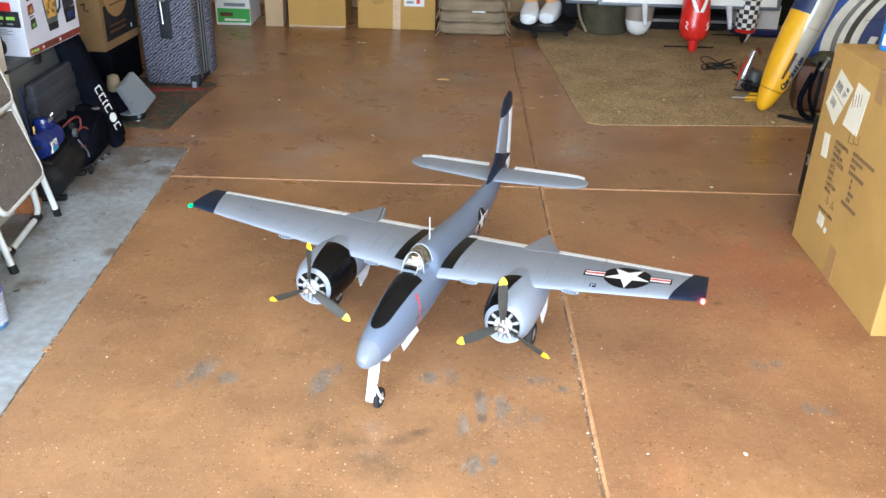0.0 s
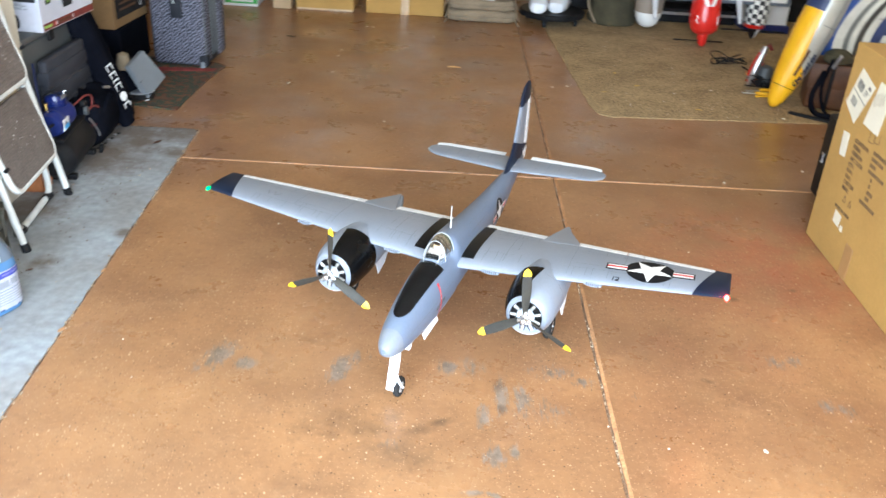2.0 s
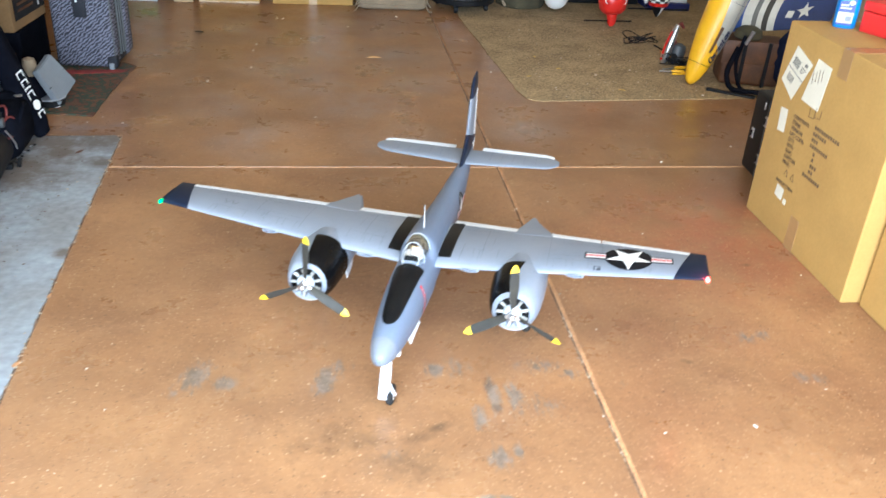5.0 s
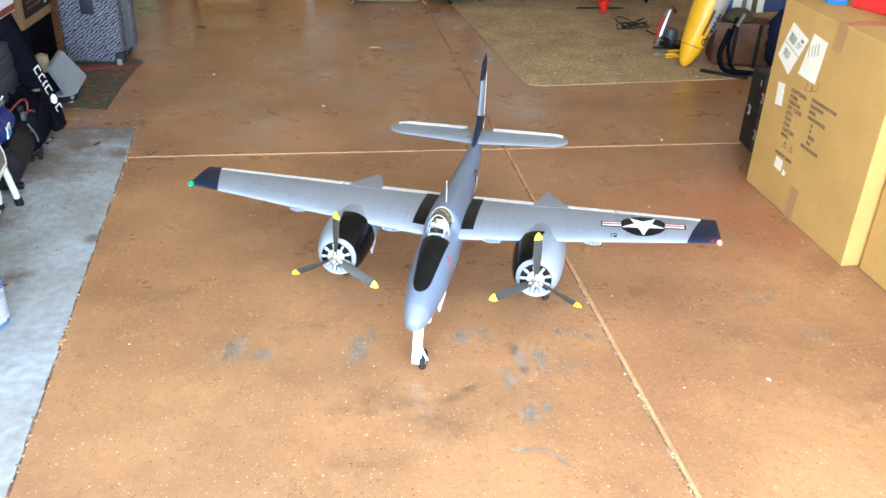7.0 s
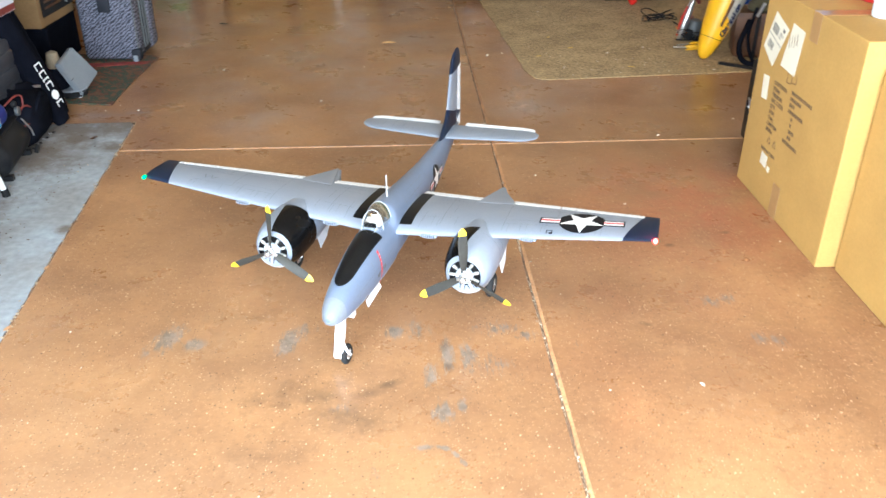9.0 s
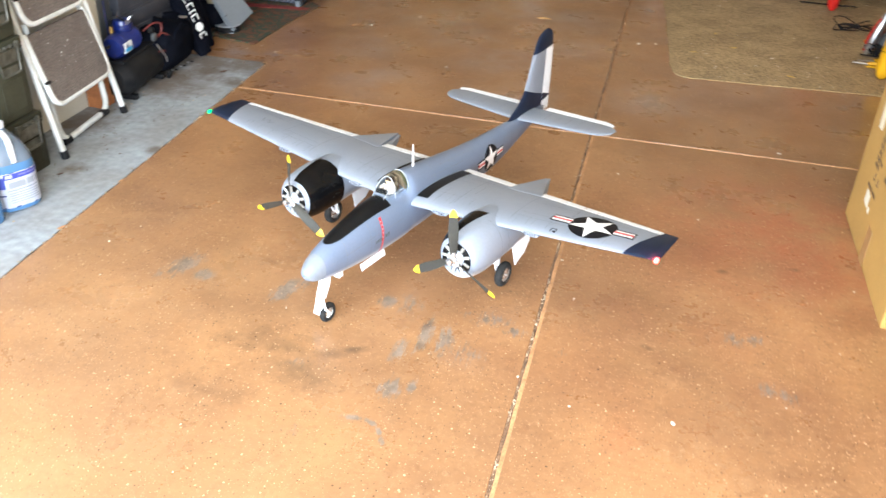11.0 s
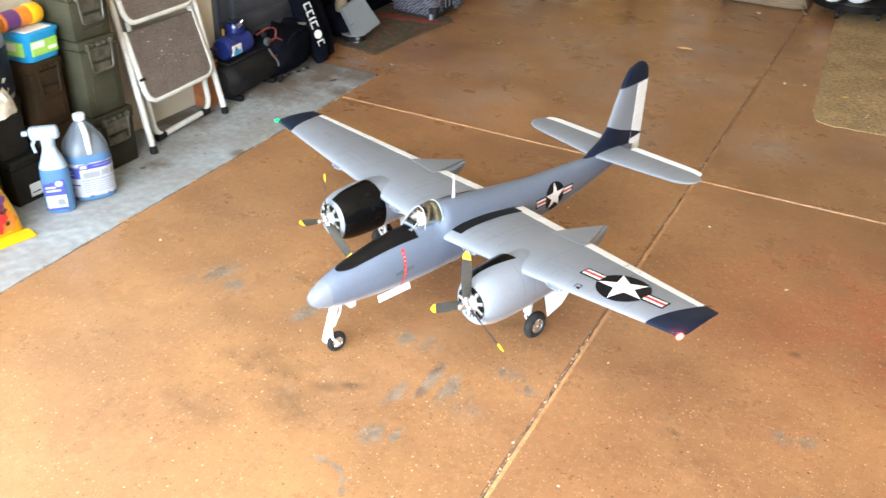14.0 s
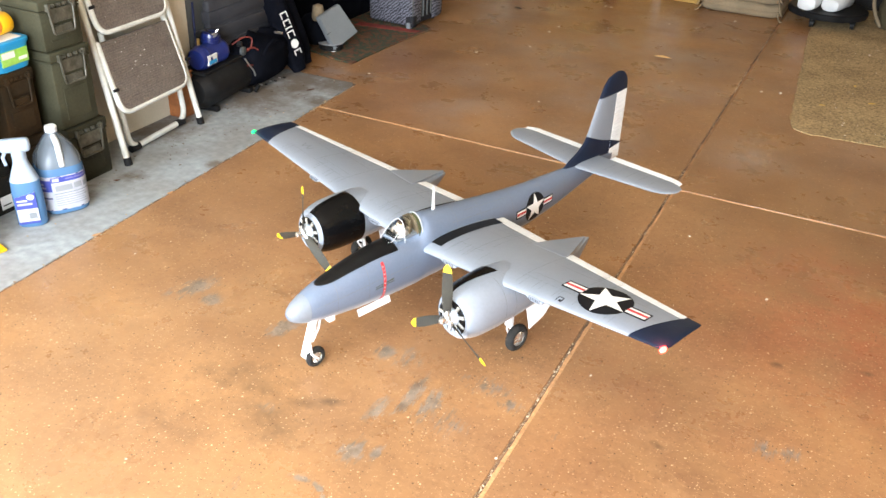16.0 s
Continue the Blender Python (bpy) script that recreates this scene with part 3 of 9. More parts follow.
FUS = [(0.426, 0.180, 0.167, 0.006), (0.418, 0.189, 0.155, 0.0155), (0.395, 0.203, 0.142, 0.027), (0.345, 0.2235, 0.129, 0.0385), (0.25, 0.246, 0.116, 0.049),
       (0.16, 0.261, 0.109, 0.055), (0.10, 0.265, 0.106, 0.0575), (0.05, 0.266, 0.105, 0.058), (0.012, 0.272, 0.105, 0.058), (-0.006, 0.299, 0.105, 0.0575), (-0.06, 0.298, 0.105, 0.057), (-0.15, 0.287, 0.106, 0.054), (-0.30, 0.268, 0.104, 0.0475),
       (-0.45, 0.253, 0.114, 0.041), (-0.60, 0.247, 0.135, 0.032), (-0.72, 0.243, 0.160, 0.022), (-0.82, 0.241, 0.182, 0.013), (-0.905, 0.235, 0.204, 0.004)]


def smooth_table(rows, x):
    """A smooth reading between rows sorted by falling x."""
    xs = [-r[0] for r in rows]
    k = max(0, min(len(rows) - 2, next((i - 1 for i, v in enumerate(xs) if v >= -x), len(rows) - 2)))
    t = max(0.0, min(1.0, (-x - xs[k]) / (xs[k + 1] - xs[k])))
    p = [rows[max(0, min(len(rows) - 1, k + i))] for i in (-1, 0, 1, 2)]
    out = []
    for c in range(1, len(rows[0])):
        h = xs[k + 1] - xs[k]
        m0 = (p[2][c] - p[0][c]) / max(1e-6, (-p[2][0] + p[0][0])) * h
        m1 = (p[3][c] - p[1][c]) / max(1e-6, (-p[3][0] + p[1][0])) * h
        out.append((2 * t ** 3 - 3 * t * t + 1) * p[1][c] + (t ** 3 - 2 * t * t + t) * m0 + (3 * t * t - 2 * t ** 3) * p[2][c] + (t ** 3 - t * t) * m1)
    return out


def body_point(rows, x, a, e=2.2, off=0.0, y0=0.0):
    """A point of a lofted body at station x and angle a (0: left, 90: top)."""
    top, bot, hw = smooth_table(rows, x)
    zc, hh = (top + bot) / 2, (top - bot) / 2
    ca, sa = math.cos(radians(a)), math.sin(radians(a))
    f = lambda v: math.copysign(abs(v) ** (2 / e), v)
    return Vector((x, y0 + (hw + off) * f(ca), zc + (hh + off) * f(sa)))


def body(rows, x0, x1, n=40, seg=36, e=2.2, y0=0.0):
    lp = []
    for i in range(n + 1):
        x = x0 + (x1 - x0) * i / n
        lp.append([body_point(rows, x, 360 * k / seg, e(x) if callable(e) else e, 0, y0) for k in range(seg)])
    return rings(lp)


def body_strip(rows, stations, e=2.2, off=0.0006, y0=0.0, seg=12):
    """A marking on a lofted body: stations of (x, angle from, angle to)."""
    bm = bmesh.new()
    g = [[bm.verts.new(body_point(rows, x, a0 + (a1 - a0) * j / seg, e, off, y0)) for j in range(seg + 1)] for x, a0, a1 in stations]
    for a, b in zip(g, g[1:]):
        for j in range(seg):
            bm.faces.new((a[j], b[j], b[j + 1], a[j + 1]))
    return bm


fuselage = part("fuselage", body(FUS, 0.426, -0.905, 110), P_BLUEGREY, PLANE, "blue-grey fuselage", True)
# anti-glare panel, rounded ahead
panel = []
for i in range(41):
    x = 0.338 - 0.243 * i / 40
    s = min(1.0, (i + 0.12) / 9.0)
    w = (28 + 12 * i / 40) * math.sqrt(max(0.0, 1 - (1 - s) ** 2.4))
    panel.append((x, 90 - w, 90 + w))
part("antiglare_panel", body_strip(FUS, panel, off=0.0008, seg=18), P_BLACK, fuselage, "matt black panel ahead of the canopy", True)
part("nose_cone", body_strip(FUS, [(0.4255 - 0.0505 * i / 20, -180, 180) for i in range(21)], off=0.0006, seg=40), P_NOSE, fuselage, "paler grey nose cone", True)
for x in (0.375, 0.30, 0.205, -0.12, -0.22, -0.36, -0.50, -0.62):
    part("panel_line", body_strip(FUS, [(x + 0.0006, -30, 210), (x - 0.0006, -30, 210)], off=0.0003, seg=24), P_LINE, fuselage)
for x0, x1, a in ((0.36, 0.06, 8), (-0.10, -0.30, 40), (-0.16, -0.34, 60), (-0.42, -0.60, 25), (-0.10, -0.30, 140), (-0.2, -0.44, 120)):
    part("panel_line", body_strip(FUS, [(x0 + (x1 - x0) * i / 14, a - 0.5, a + 0.5) for i in range(15)], off=0.0003, seg=1), P_LINE, fuselage)
for side in (1, -1):
    A = (lambda a: a) if side > 0 else (lambda a: 180 - a)
    part("warning_stripe", body_strip(FUS, [(0.156 + 0.0042, A(42), A(-60)), (0.156 - 0.0042, A(42), A(-60))], off=0.0007, seg=16), P_RED, fuselage, "red warning stripe")
    for k in range(9):
        a = 33 - 8.5 * k
        part("lettering", body_strip(FUS, [(0.1568, A(a), A(a - 3.6)), (0.1552, A(a), A(a - 3.6))], off=0.0010, seg=3), P_STAR, fuselage)
    for low in (0, 4):
        part("stencil", body_strip(FUS, [(0.186, A(-3 - low), A(-4.6 - low)), (0.126, A(0 - low), A(-1.6 - low))], off=0.0005, seg=2), P_OLIVE, fuselage)


def fus_side(x, z, off, side=1):
    top, bot, hw = smooth_table(FUS, x)
    zc, hh = (top + bot) / 2, (top - bot) / 2
    k = min(0.999, abs((z - zc) / hh))
    return Vector((x, side * (hw * (1 - k ** 2.2) ** (1 / 2.2) + off), z))


for side in (1, -1):
    cx, cz, r = -0.464, 0.1865, 0.047
    put = lambda o: (lambda u, v: fus_side(cx - side * u * 1.0, cz + v * 0.98, o, side))
    part("insignia_disc", decal(circle(r), put(0.0010), 3), P_MARK, fuselage, "black roundel with white star", True)
    part("insignia_star", decal(star5(r * 0.98, math.pi / 2), put(0.0016), 2), P_STAR, fuselage, "", True)
    for s in (1, -1):
        a, b = sorted((s * r * 0.93, s * r * 1.85))
        part("insignia_bar", grid_decal(a - 0.004, b + 0.004, -r * 0.27, r * 0.33, 8, 6, put(0.0006)), P_MARK, fuselage)
        part("insignia_bar", grid_decal(a, b, -r * 0.18, r * 0.24, 8, 6, put(0.0011)), P_STAR, fuselage)
        part("insignia_bar", grid_decal(a, b, -r * 0.05, r * 0.11, 8, 3, put(0.0016)), P_RED, fuselage)


# lifting surfaces
def thick(f):
    return 5 * (0.2969 * math.sqrt(max(f, 0)) - 0.1260 * f - 0.3516 * f * f + 0.2843 * f ** 3 - 0.1036 * f ** 4)


def foil(stations, up, f0=0.0, f1=1.0, n=14, camber=0.0, spread=1):
    """A solid between chord fractions f0 and f1. A station: leading point, trailing point, thickness over chord."""
    up = Vector(up)
    lp = []
    for le, te, th in stations:
        le, te = Vector(le), Vector(te)
        c = (te - le).length
        row = []
        fs = [f0 + (f1 - f0) * (1 - math.cos(math.pi * i / n)) / 2 for i in range(n + 1)] if f0 == 0 else [f0 + (f1 - f0) * i / n for i in range(n + 1)]
        upper = [le + (te - le) * f + up * c * (thick(f) * th + camber * 4 * f * (1 - f)) for f in fs]
        lower = [le + (te - le) * f + up * c * (-thick(f) * th * (0.9 if camber else 1) + camber * 4 * f * (1 - f)) for f in fs]
        if f0 == 0:
            lower = lower[1:]
        lp.append(upper + lower[::-1])
    return rings(lp)


def wing_le(y):
    return Vector((0.016 - 0.018 * max(0, y - 0.3) / 0.49, y, 0.223 + 0.0975 * (y - 0.06)))


def wing_te(y):
    return Vector((-0.302 + 0.150 * (y - 0.06) / 0.73, y, 0.214 + 0.104 * (y - 0.06)))


WT, WCAM = 0.135, 0.012


def wing_top(x, y, off=0.0006):
    le, te = wing_le(y), wing_te(y)
    f = max(0.0, min(1.0, (le.x - x) / (le.x - te.x)))
    c = (le - te).length
    return Vector((x, y, le.z + (te.z - le.z) * f + c * (thick(f) * wing_t(y) + WCAM * 4 * f * (1 - f)) + off))


def wing_t(y):
    return WT - 0.035 * (y - 0.06) / 0.73


def mirror(bm, side, k=0.021):
    """Onto the left (1) or right (-1) half; k: the wing stands slightly askew on the fuselage."""
    if side < 0:
        bmesh.ops.transform(bm, matrix=Matrix.Scale(-1, 4, (0, 1, 0)), verts=bm.verts)
    for v in bm.verts:
        v.co.x += k * v.co.y
    return bm


def span(y_le, y_te=None):
    y_te = y_le if y_te is None else y_te
    return (wing_le(y_le), wing_te(y_te), wing_t(y_le))


HINGE = 0.868
SPUR = {1: (0.252, 0.356), -1: (0.238, 0.338)}
for side in (1, -1):
    name = "wing"
    st = [span(0.0 + 0.695 * i / 18, 0.0 + 0.748 * (i / 18)) for i in range(19)]
    wing = part("wing", mirror(foil(st, (0, 0, 1), 0, HINGE, 18, WCAM), side), P_GREY, PLANE, "pale grey wing", True)
    tip = [span(0.6955 + (0.775 - 0.6955) * i / 4, 0.7485 + (0.782 - 0.7485) * i / 4) for i in range(5)]
    tip += [(wing_le(0.784) - Vector((0.012, 0, 0)), wing_te(0.786), 0.06), (wing_le(0.788) - Vector((0.022, 0, 0)), wing_te(0.788) + Vector((0.006, 0, 0)), 0.02)]
    part("wing_tip", mirror(foil(tip, (0, 0, 1), 0, 1, 14, WCAM), side), P_NAVY, wing, "navy blue wing tip", True)
    for a, b, nm in ((0.056, SPUR[side][0], "flap"), (SPUR[side][1], 0.500, "flap"), (0.5025, 0.745, "aileron")):
        fl = [span(a + (b - a) * i / 6) for i in range(7)]
        fp = part(nm, mirror(foil(fl, (0, 0, 1), HINGE + 0.006, 0.999, 5, WCAM), side), P_WHITE, wing, "white " + nm, True)
        for k in range(1, int((b - a) / 0.03)):
            y = a + 0.03 * k
            le, te = wing_le(y), wing_te(y)
            p0, p1 = le + (te - le) * (HINGE + 0.012), le + (te - le) * 0.99
            c = (te - le).length
            rib = tube([wing_top(p0.x, y, 0.0001), wing_top(p1.x, y, 0.0001)], 0.0013, 5)
            part("rib", mirror(rib, side), P_WHITE, fp)
    # the wing skin runs out behind the engine in a flat pointed spur
    ya, yb = SPUR[side]
    loops = []
    for i in range(13):
        q = i / 12
        x = -0.205 - 0.183 * q
        h = max(0.0, (q - 0.10) / 0.90)
        ym, hw = 0.5 * (ya + yb) + (0.287 - 0.5 * (ya + yb)) * h, 0.5 * (yb - ya) * (1 - h) + 0.0015
        ys = [ym + hw * (k / 4 - 1) for k in range(9)]
        top = [wing_top(max(x, -0.214), y, 0.0006).z * (1 - h) + 0.2165 * h for y in ys]
        th = 0.011 * (1 - h) + 0.004
        loops.append([Vector((x, y, z)) for y, z in zip(ys, top)] + [Vector((x, y, z - th)) for y, z in zip(ys[::-1], top[::-1])])
    part("spur", mirror(rings(loops), side), P_GREY, wing, "pale grey pointed spur behind the engine")
    # walkway, panel lines
    bm = bmesh.new()
    g = [[bm.verts.new(wing_top(-0.012 - (0.252 - 0.10 * (v - 0.063)) * i / 20, v, 0.0009)) for v in (0.0535, 0.066, 0.078, 0.0915)] for i in range(21)]
    for i in range(20):
        for j in range(3):
            bm.faces.new((g[i][j], g[i + 1][j], g[i + 1][j + 1], g[i][j + 1]))
    part("walkway", mirror(bm, side), P_BLACK, wing, "black anti-slip walkway", True)
    for y, x0, x1 in ((0.118, -0.03, -0.10), (0.150, -0.02, -0.07), (0.175, -0.02, -0.26), (0.2, -0.1, -0.16), (0.36, -0.01, -0.23), (0.41, -0.01, -0.05), (0.47, -0.01, -0.07),
                      (0.505, -0.05, -0.20), (0.55, -0.13, -0.19), (0.62, -0.01, -0.05)):
        bm = bmesh.new()
        g = [[bm.verts.new(wing_top(x0 + (x1 - x0) * i / 12, y + d, 0.0004)) for d in (-0.0006, 0.0006)] for i in range(13)]
        for a, b in zip(g, g[1:]):
            bm.faces.new((a[0], b[0], b[1], a[1]))
        part("panel_line", mirror(bm, side), P_LINE, wing)
    for k in range(11):
        y = 0.115 + 0.052 * k
        if 0.22 < y < 0.35:
            continue
        f = 0.06 + 0.10 * ((k * 7) % 5) / 5
        le, te = wing_le(y), wing_te(y)
        for f0, f1, dy in ((f, 0.16, 0.0), (0.70, 0.14, 0.02)):
            bm = bmesh.new()
            g = [[bm.verts.new(wing_top(le.x + (te.x - le.x) * (f0 + f1 * i / 6), y + dy + d, 0.0004)) for d in (-0.0005, 0.0005)] for i in range(7)]
            for a, b in zip(g, g[1:]):
                bm.faces.new((a[0], b[0], b[1], a[1]))
            part("panel_line", mirror(bm, side), P_LINE, wing)
    for x, y0, y1 in ((-0.062, 0.105, 0.20), (-0.070, 0.37, 0.50), (-0.17, 0.11, 0.2), (-0.045, 0.36, 0.64), (-0.205, 0.105, 0.21), (-0.150, 0.37, 0.52), (-0.125, 0.53, 0.69)):
        bm = bmesh.new()
        g = [[bm.verts.new(wing_top(x + d, y0 + (y1 - y0) * i / 10, 0.0004)) for d in (-0.0005, 0.0005)] for i in range(11)]
        for a, b in zip(g, g[1:]):
            bm.faces.new((a[0], b[0], b[1], a[1]))
        part("panel_line", mirror(bm, side), P_LINE, wing)
    # louvred intakes in the leading edge
    for yc, w in ((0.150, 0.054), (0.438, 0.050)):
        c = wing_le(yc)
        prof = [Vector((0.0, math.cos(a) * w / 2, math.sin(a) * 0.0065)) for a in [2 * math.pi * i / 24 for i in range(24)]]
        body_i = rings([[c + Vector((-0.012, 0, -0.004)) + p for p in prof], [c + Vector((0.001, 0, -0.004)) + p for p in prof], [c + Vector((0.003, 0, -0.004)) + p * 0.88 for p in prof]])
        intake = part("air_intake", mirror(body_i, side), P_GREY, wing, "louvred air intake", True)
        for k in range(7):
            yy = yc + (k - 3) * w * 0.105
            part("slot", mirror(box((c.x + 0.0015, yy - 0.0009, c.z - 0.0075), (c.x + 0.0036, yy + 0.0009, c.z + 0.0004)), side), P_MARK, intake)
    # lamp at the tip
    bm = turned([(0.0005, -0.011), (0.0048, -0.008), (0.0066, 0), (0.0048, 0.008), (0.0005, 0.011)], 12, Matrix.Translation(wing_le(0.778) + Vector((-0.001, 0.004, 0.001))) @ pose(0, 0, 0, 0, 90, 0))
    part("navigation_light", mirror(bm, side), P_REDLAMP if side > 0 else P_GREENLAMP, wing, "glowing red light" if side > 0 else "glowing green light", True)
    lamp_data = bpy.data.lights.new("tip_lamp", "POINT")
    lamp_data.energy, lamp_data.color, lamp_data.shadow_soft_size = (0.30, (1.0, 0.06, 0.04), 0.004) if side > 0 else (0.012, (0.05, 1.0, 0.35), 0.004)
    tip_lamp = new("tip_lamp", lamp_data)
    tip_lamp.parent = wing
    tip_lamp.location = (wing_le(0.778).x + 0.021 * side * 0.778 + 0.004, side * 0.780, wing_le(0.778).z + 0.016)
    if side > 0:
        cx, cy, r = -0.079, 0.577, 0.066
        put = lambda o: (lambda u, v: wing_top(cx - v, cy - u, o))
        part("insignia_disc", mirror(decal(circle(r), put(0.0011), 3), 1), P_MARK, wing, "black roundel with white star", True)
        part("insignia_star", mirror(decal(star5(r * 0.98, -math.pi / 2), put(0.0018), 2), 1), P_STAR, wing, "", True)
        for s in (1, -1):
            a, b = sorted((s * r * 0.93, s * r * 1.74))
            part("insignia_bar", mirror(grid_decal(a - 0.004, b + 0.004, -r * 0.29, r * 0.29, 8, 6, put(0.0007)), 1), P_MARK, wing)
            part("insignia_bar", mirror(grid_decal(a, b, -r * 0.20, r * 0.20, 8, 6, put(0.0012)), 1), P_STAR, wing)
            part("insignia_bar", mirror(grid_decal(a, b, -r * 0.07, r * 0.07, 8, 3, put(0.0018)), 1), P_RED, wing)
        for u0, u1, v0, v1 in ((-0.004, -0.020, 0.486, 0.4885), (-0.004, -0.020, 0.5005, 0.503), (-0.018, -0.0205, 0.486, 0.503), (-0.004, -0.011, 0.4935, 0.5005)):
            part("inspection_cover", mirror(grid_decal(u0, u1, v0, v1, 4, 3, lambda u, v: wing_top(u, v, 0.0008)), 1), P_MARK, wing)
    else:
        for k, (du, w) in enumerate(((0.0, 0.020), (0.012, 0.026), (0.024, 0.018), (0.034, 0.024))):
            bm = bmesh.new()
            g = [[bm.verts.new(wing_top(-0.065 - w * i / 6, 0.57 + du + 0.010 * (i / 6 if k % 2 else 1 - i / 6) + d, 0.0007)) for d in (-0.0018, 0.0018)] for i in range(7)]
            for a, b in zip(g, g[1:]):
                bm.faces.new((a[0], b[0], b[1], a[1]))
            part("lettering", mirror(bm, side), P_LINE, wing)

# tail
TZ = 0.239


def stab_st(y):
    t = y / 0.332
    rnd = max(0.0, (t - 0.80) / 0.20)
    k = 1 - math.sqrt(max(0.0, 1 - rnd * rnd)) if rnd > 0 else 0
    le = -0.692 - 0.044 * t - 0.050 * k
    te = -0.858 + 0.002 * t + 0.050 * k
    return (Vector((le, y, TZ)), Vector((te, y, TZ)), 0.09 if k < 0.9 else 0.05)


for side in (1, -1):
    ys = [0.0, 0.05, 0.1, 0.15, 0.2, 0.24, 0.27, 0.285, 0.30, 0.312, 0.322, 0.329, 0.3316]
    stab = part("tailplane", mirror(foil([stab_st(y) for y in ys], (0, 0, 1), 0, 0.80, 12), side, 0.0), P_GREY, PLANE, "pale grey tailplane", True)
    el = part("elevator", mirror(foil([(a + Vector((0, 0, -0.012)), b + Vector((0, 0, 0.003)), th) for a, b, th in (stab_st(y) for y in ys[1:10])], (0, 0, 1), 0.808, 0.998, 5), side, 0.0), P_WHITE, stab, "white elevator", True)
    for y in (0.09, 0.13, 0.17, 0.21, 0.25):
        le, te, th = stab_st(y)
        pts = [le + (te - le) * f + Vector((0, 0, (le - te).length * thick(f) * th + 0.0004)) for f in (0.05, 0.25, 0.5, 0.77)]
        bm = bmesh.new()
        g = [[bm.verts.new(p + Vector((0, d, 0))) for d in (-0.0005, 0.0005)] for p in pts]
        for a, b in zip(g, g[1:]):
            bm.faces.new((a[0], b[0], b[1], a[1]))
        part("panel_line", mirror(bm, side, 0.0), P_LINE, stab)


FIN_LE = [(0.20, -0.60), (0.245, -0.640), (0.264, -0.668), (0.285, -0.712), (0.31, -0.742), (0.34, -0.757), (0.40, -0.780), (0.445, -0.798), (0.48, -0.816), (0.50, -0.834), (0.51, -0.856), (0.5145, -0.880)]


def fin_st(z):
    """Leading and trailing points of the fin at the height z."""
    le = FIN_LE[-1][1]
    for (z0, x0), (z1, x1) in zip(FIN_LE, FIN_LE[1:]):
        if z <= z1:
            le = x0 + (x1 - x0) * (z - z0) / (z1 - z0)
            break
    k = max(0.0, (z - 0.452) / 0.063)
    te = -0.948 + 0.060 * (1 - math.sqrt(max(0.0, 1 - min(1.0, k) ** 2)))
    c = le - te
    return (Vector((le, 0, z)), Vector((te, 0, z)), min(0.11, 0.016 / max(0.02, c)) if z < 0.505 else 0.06)


HINGE_X = -0.884


def fin_piece(rows, x_from, x_to, name, m, parent, label, n=10, off=0.0003):
    """A stretch of fin between two lines of x; rows of (height at the front, height at the back)."""
    lp = []
    for zf, zb in rows:
        row_u, row_l = [], []
        for i in range(n + 1):
            s = i / n
            z = zf + (zb - zf) * s
            le, te, th = fin_st(z)
            xa = le.x if x_from is None else x_from
            xb = te.x if x_to is None else x_to
            x = xa + (xb - xa) * s
            f = max(0.0, min(1.0, (le.x - x) / (le.x - te.x)))
            h = (le.x - te.x) * thick(f) * th + off
            row_u.append(Vector((x, h, z)))
            row_l.append(Vector((x, -h, z)))
        lp.append(row_u + row_l[::-1])
    return part(name, rings(lp), m, parent, label, True)


fin_base = fin_piece([(0.225, 0.225), (0.245, 0.24), (0.264, 0.25), (0.285, 0.26), (0.31, 0.272), (0.326, 0.280)], None, HINGE_X, "fin_base", P_NAVY, PLANE, "navy blue fin base", 16)
fin = fin_piece([(0.3265, 0.2805), (0.35, 0.33), (0.38, 0.37), (0.41, 0.41), (0.441, 0.4455)], None, HINGE_X, "fin", P_GREY, PLANE, "pale grey fin", 14)
fin_piece([(0.4415, 0.446), (0.465, 0.466), (0.48, 0.48), (0.49, 0.49), (0.50, 0.50), (0.506, 0.506), (0.511, 0.511), (0.5144, 0.5144)], None, None, "fin_tip", P_NAVY, fin, "navy blue fin tip", 18)
rudder = fin_piece([(0.205, 0.205), (0.26, 0.26), (0.32, 0.32), (0.38, 0.38), (0.42, 0.42), (0.4445, 0.4455)], HINGE_X - 0.0015, None, "rudder", P_WHITE, PLANE, "white ribbed rudder", 6)
fin_piece([(0.250, 0.2560), (0.262, 0.2575), (0.2808, 0.2590)], HINGE_X - 0.0016, None, "rudder_flash", P_NAVY, rudder, "navy blue point on the rudder", 6, 0.0023)
for k in range(16):
    z = 0.216 + 0.0145 * k
    le, te, th = fin_st(z)
    for s in (1, -1):
        pts = []
        for x in (HINGE_X - 0.004, te.x + 0.002):
            f = (le.x - x) / (le.x - te.x)
            pts.append(Vector((x, s * ((le.x - te.x) * thick(f) * th + 0.0003), z)))
        part("rib", tube(pts, 0.0018, 6), P_WHITE, rudder)

# engines
NAC = [(0.1455, 0.240, 0.138, 0.0470), (0.143, 0.2445, 0.1335, 0.0515), (0.138, 0.2490, 0.129, 0.056), (0.124, 0.256, 0.124, 0.062), (0.10, 0.2625, 0.119, 0.0685), (0.05, 0.267, 0.117, 0.073),
       (0, 0.267, 0.118, 0.0745), (-0.05, 0.262, 0.120, 0.074), (-0.12, 0.252, 0.126, 0.071), (-0.2, 0.238, 0.141, 0.064), (-0.27, 0.231, 0.161, 0.046),
       (-0.34, 0.219, 0.186, 0.022), (-0.385, 0.214, 0.201, 0.006), (-0.395, 0.212, 0.206, 0.002)]


def nac_e(x):
    return 2.1 if x > -0.10 else 2.1 + 3.2 * min(1.0, (-0.10 - x) / 0.2)


HUBZ = 0.197


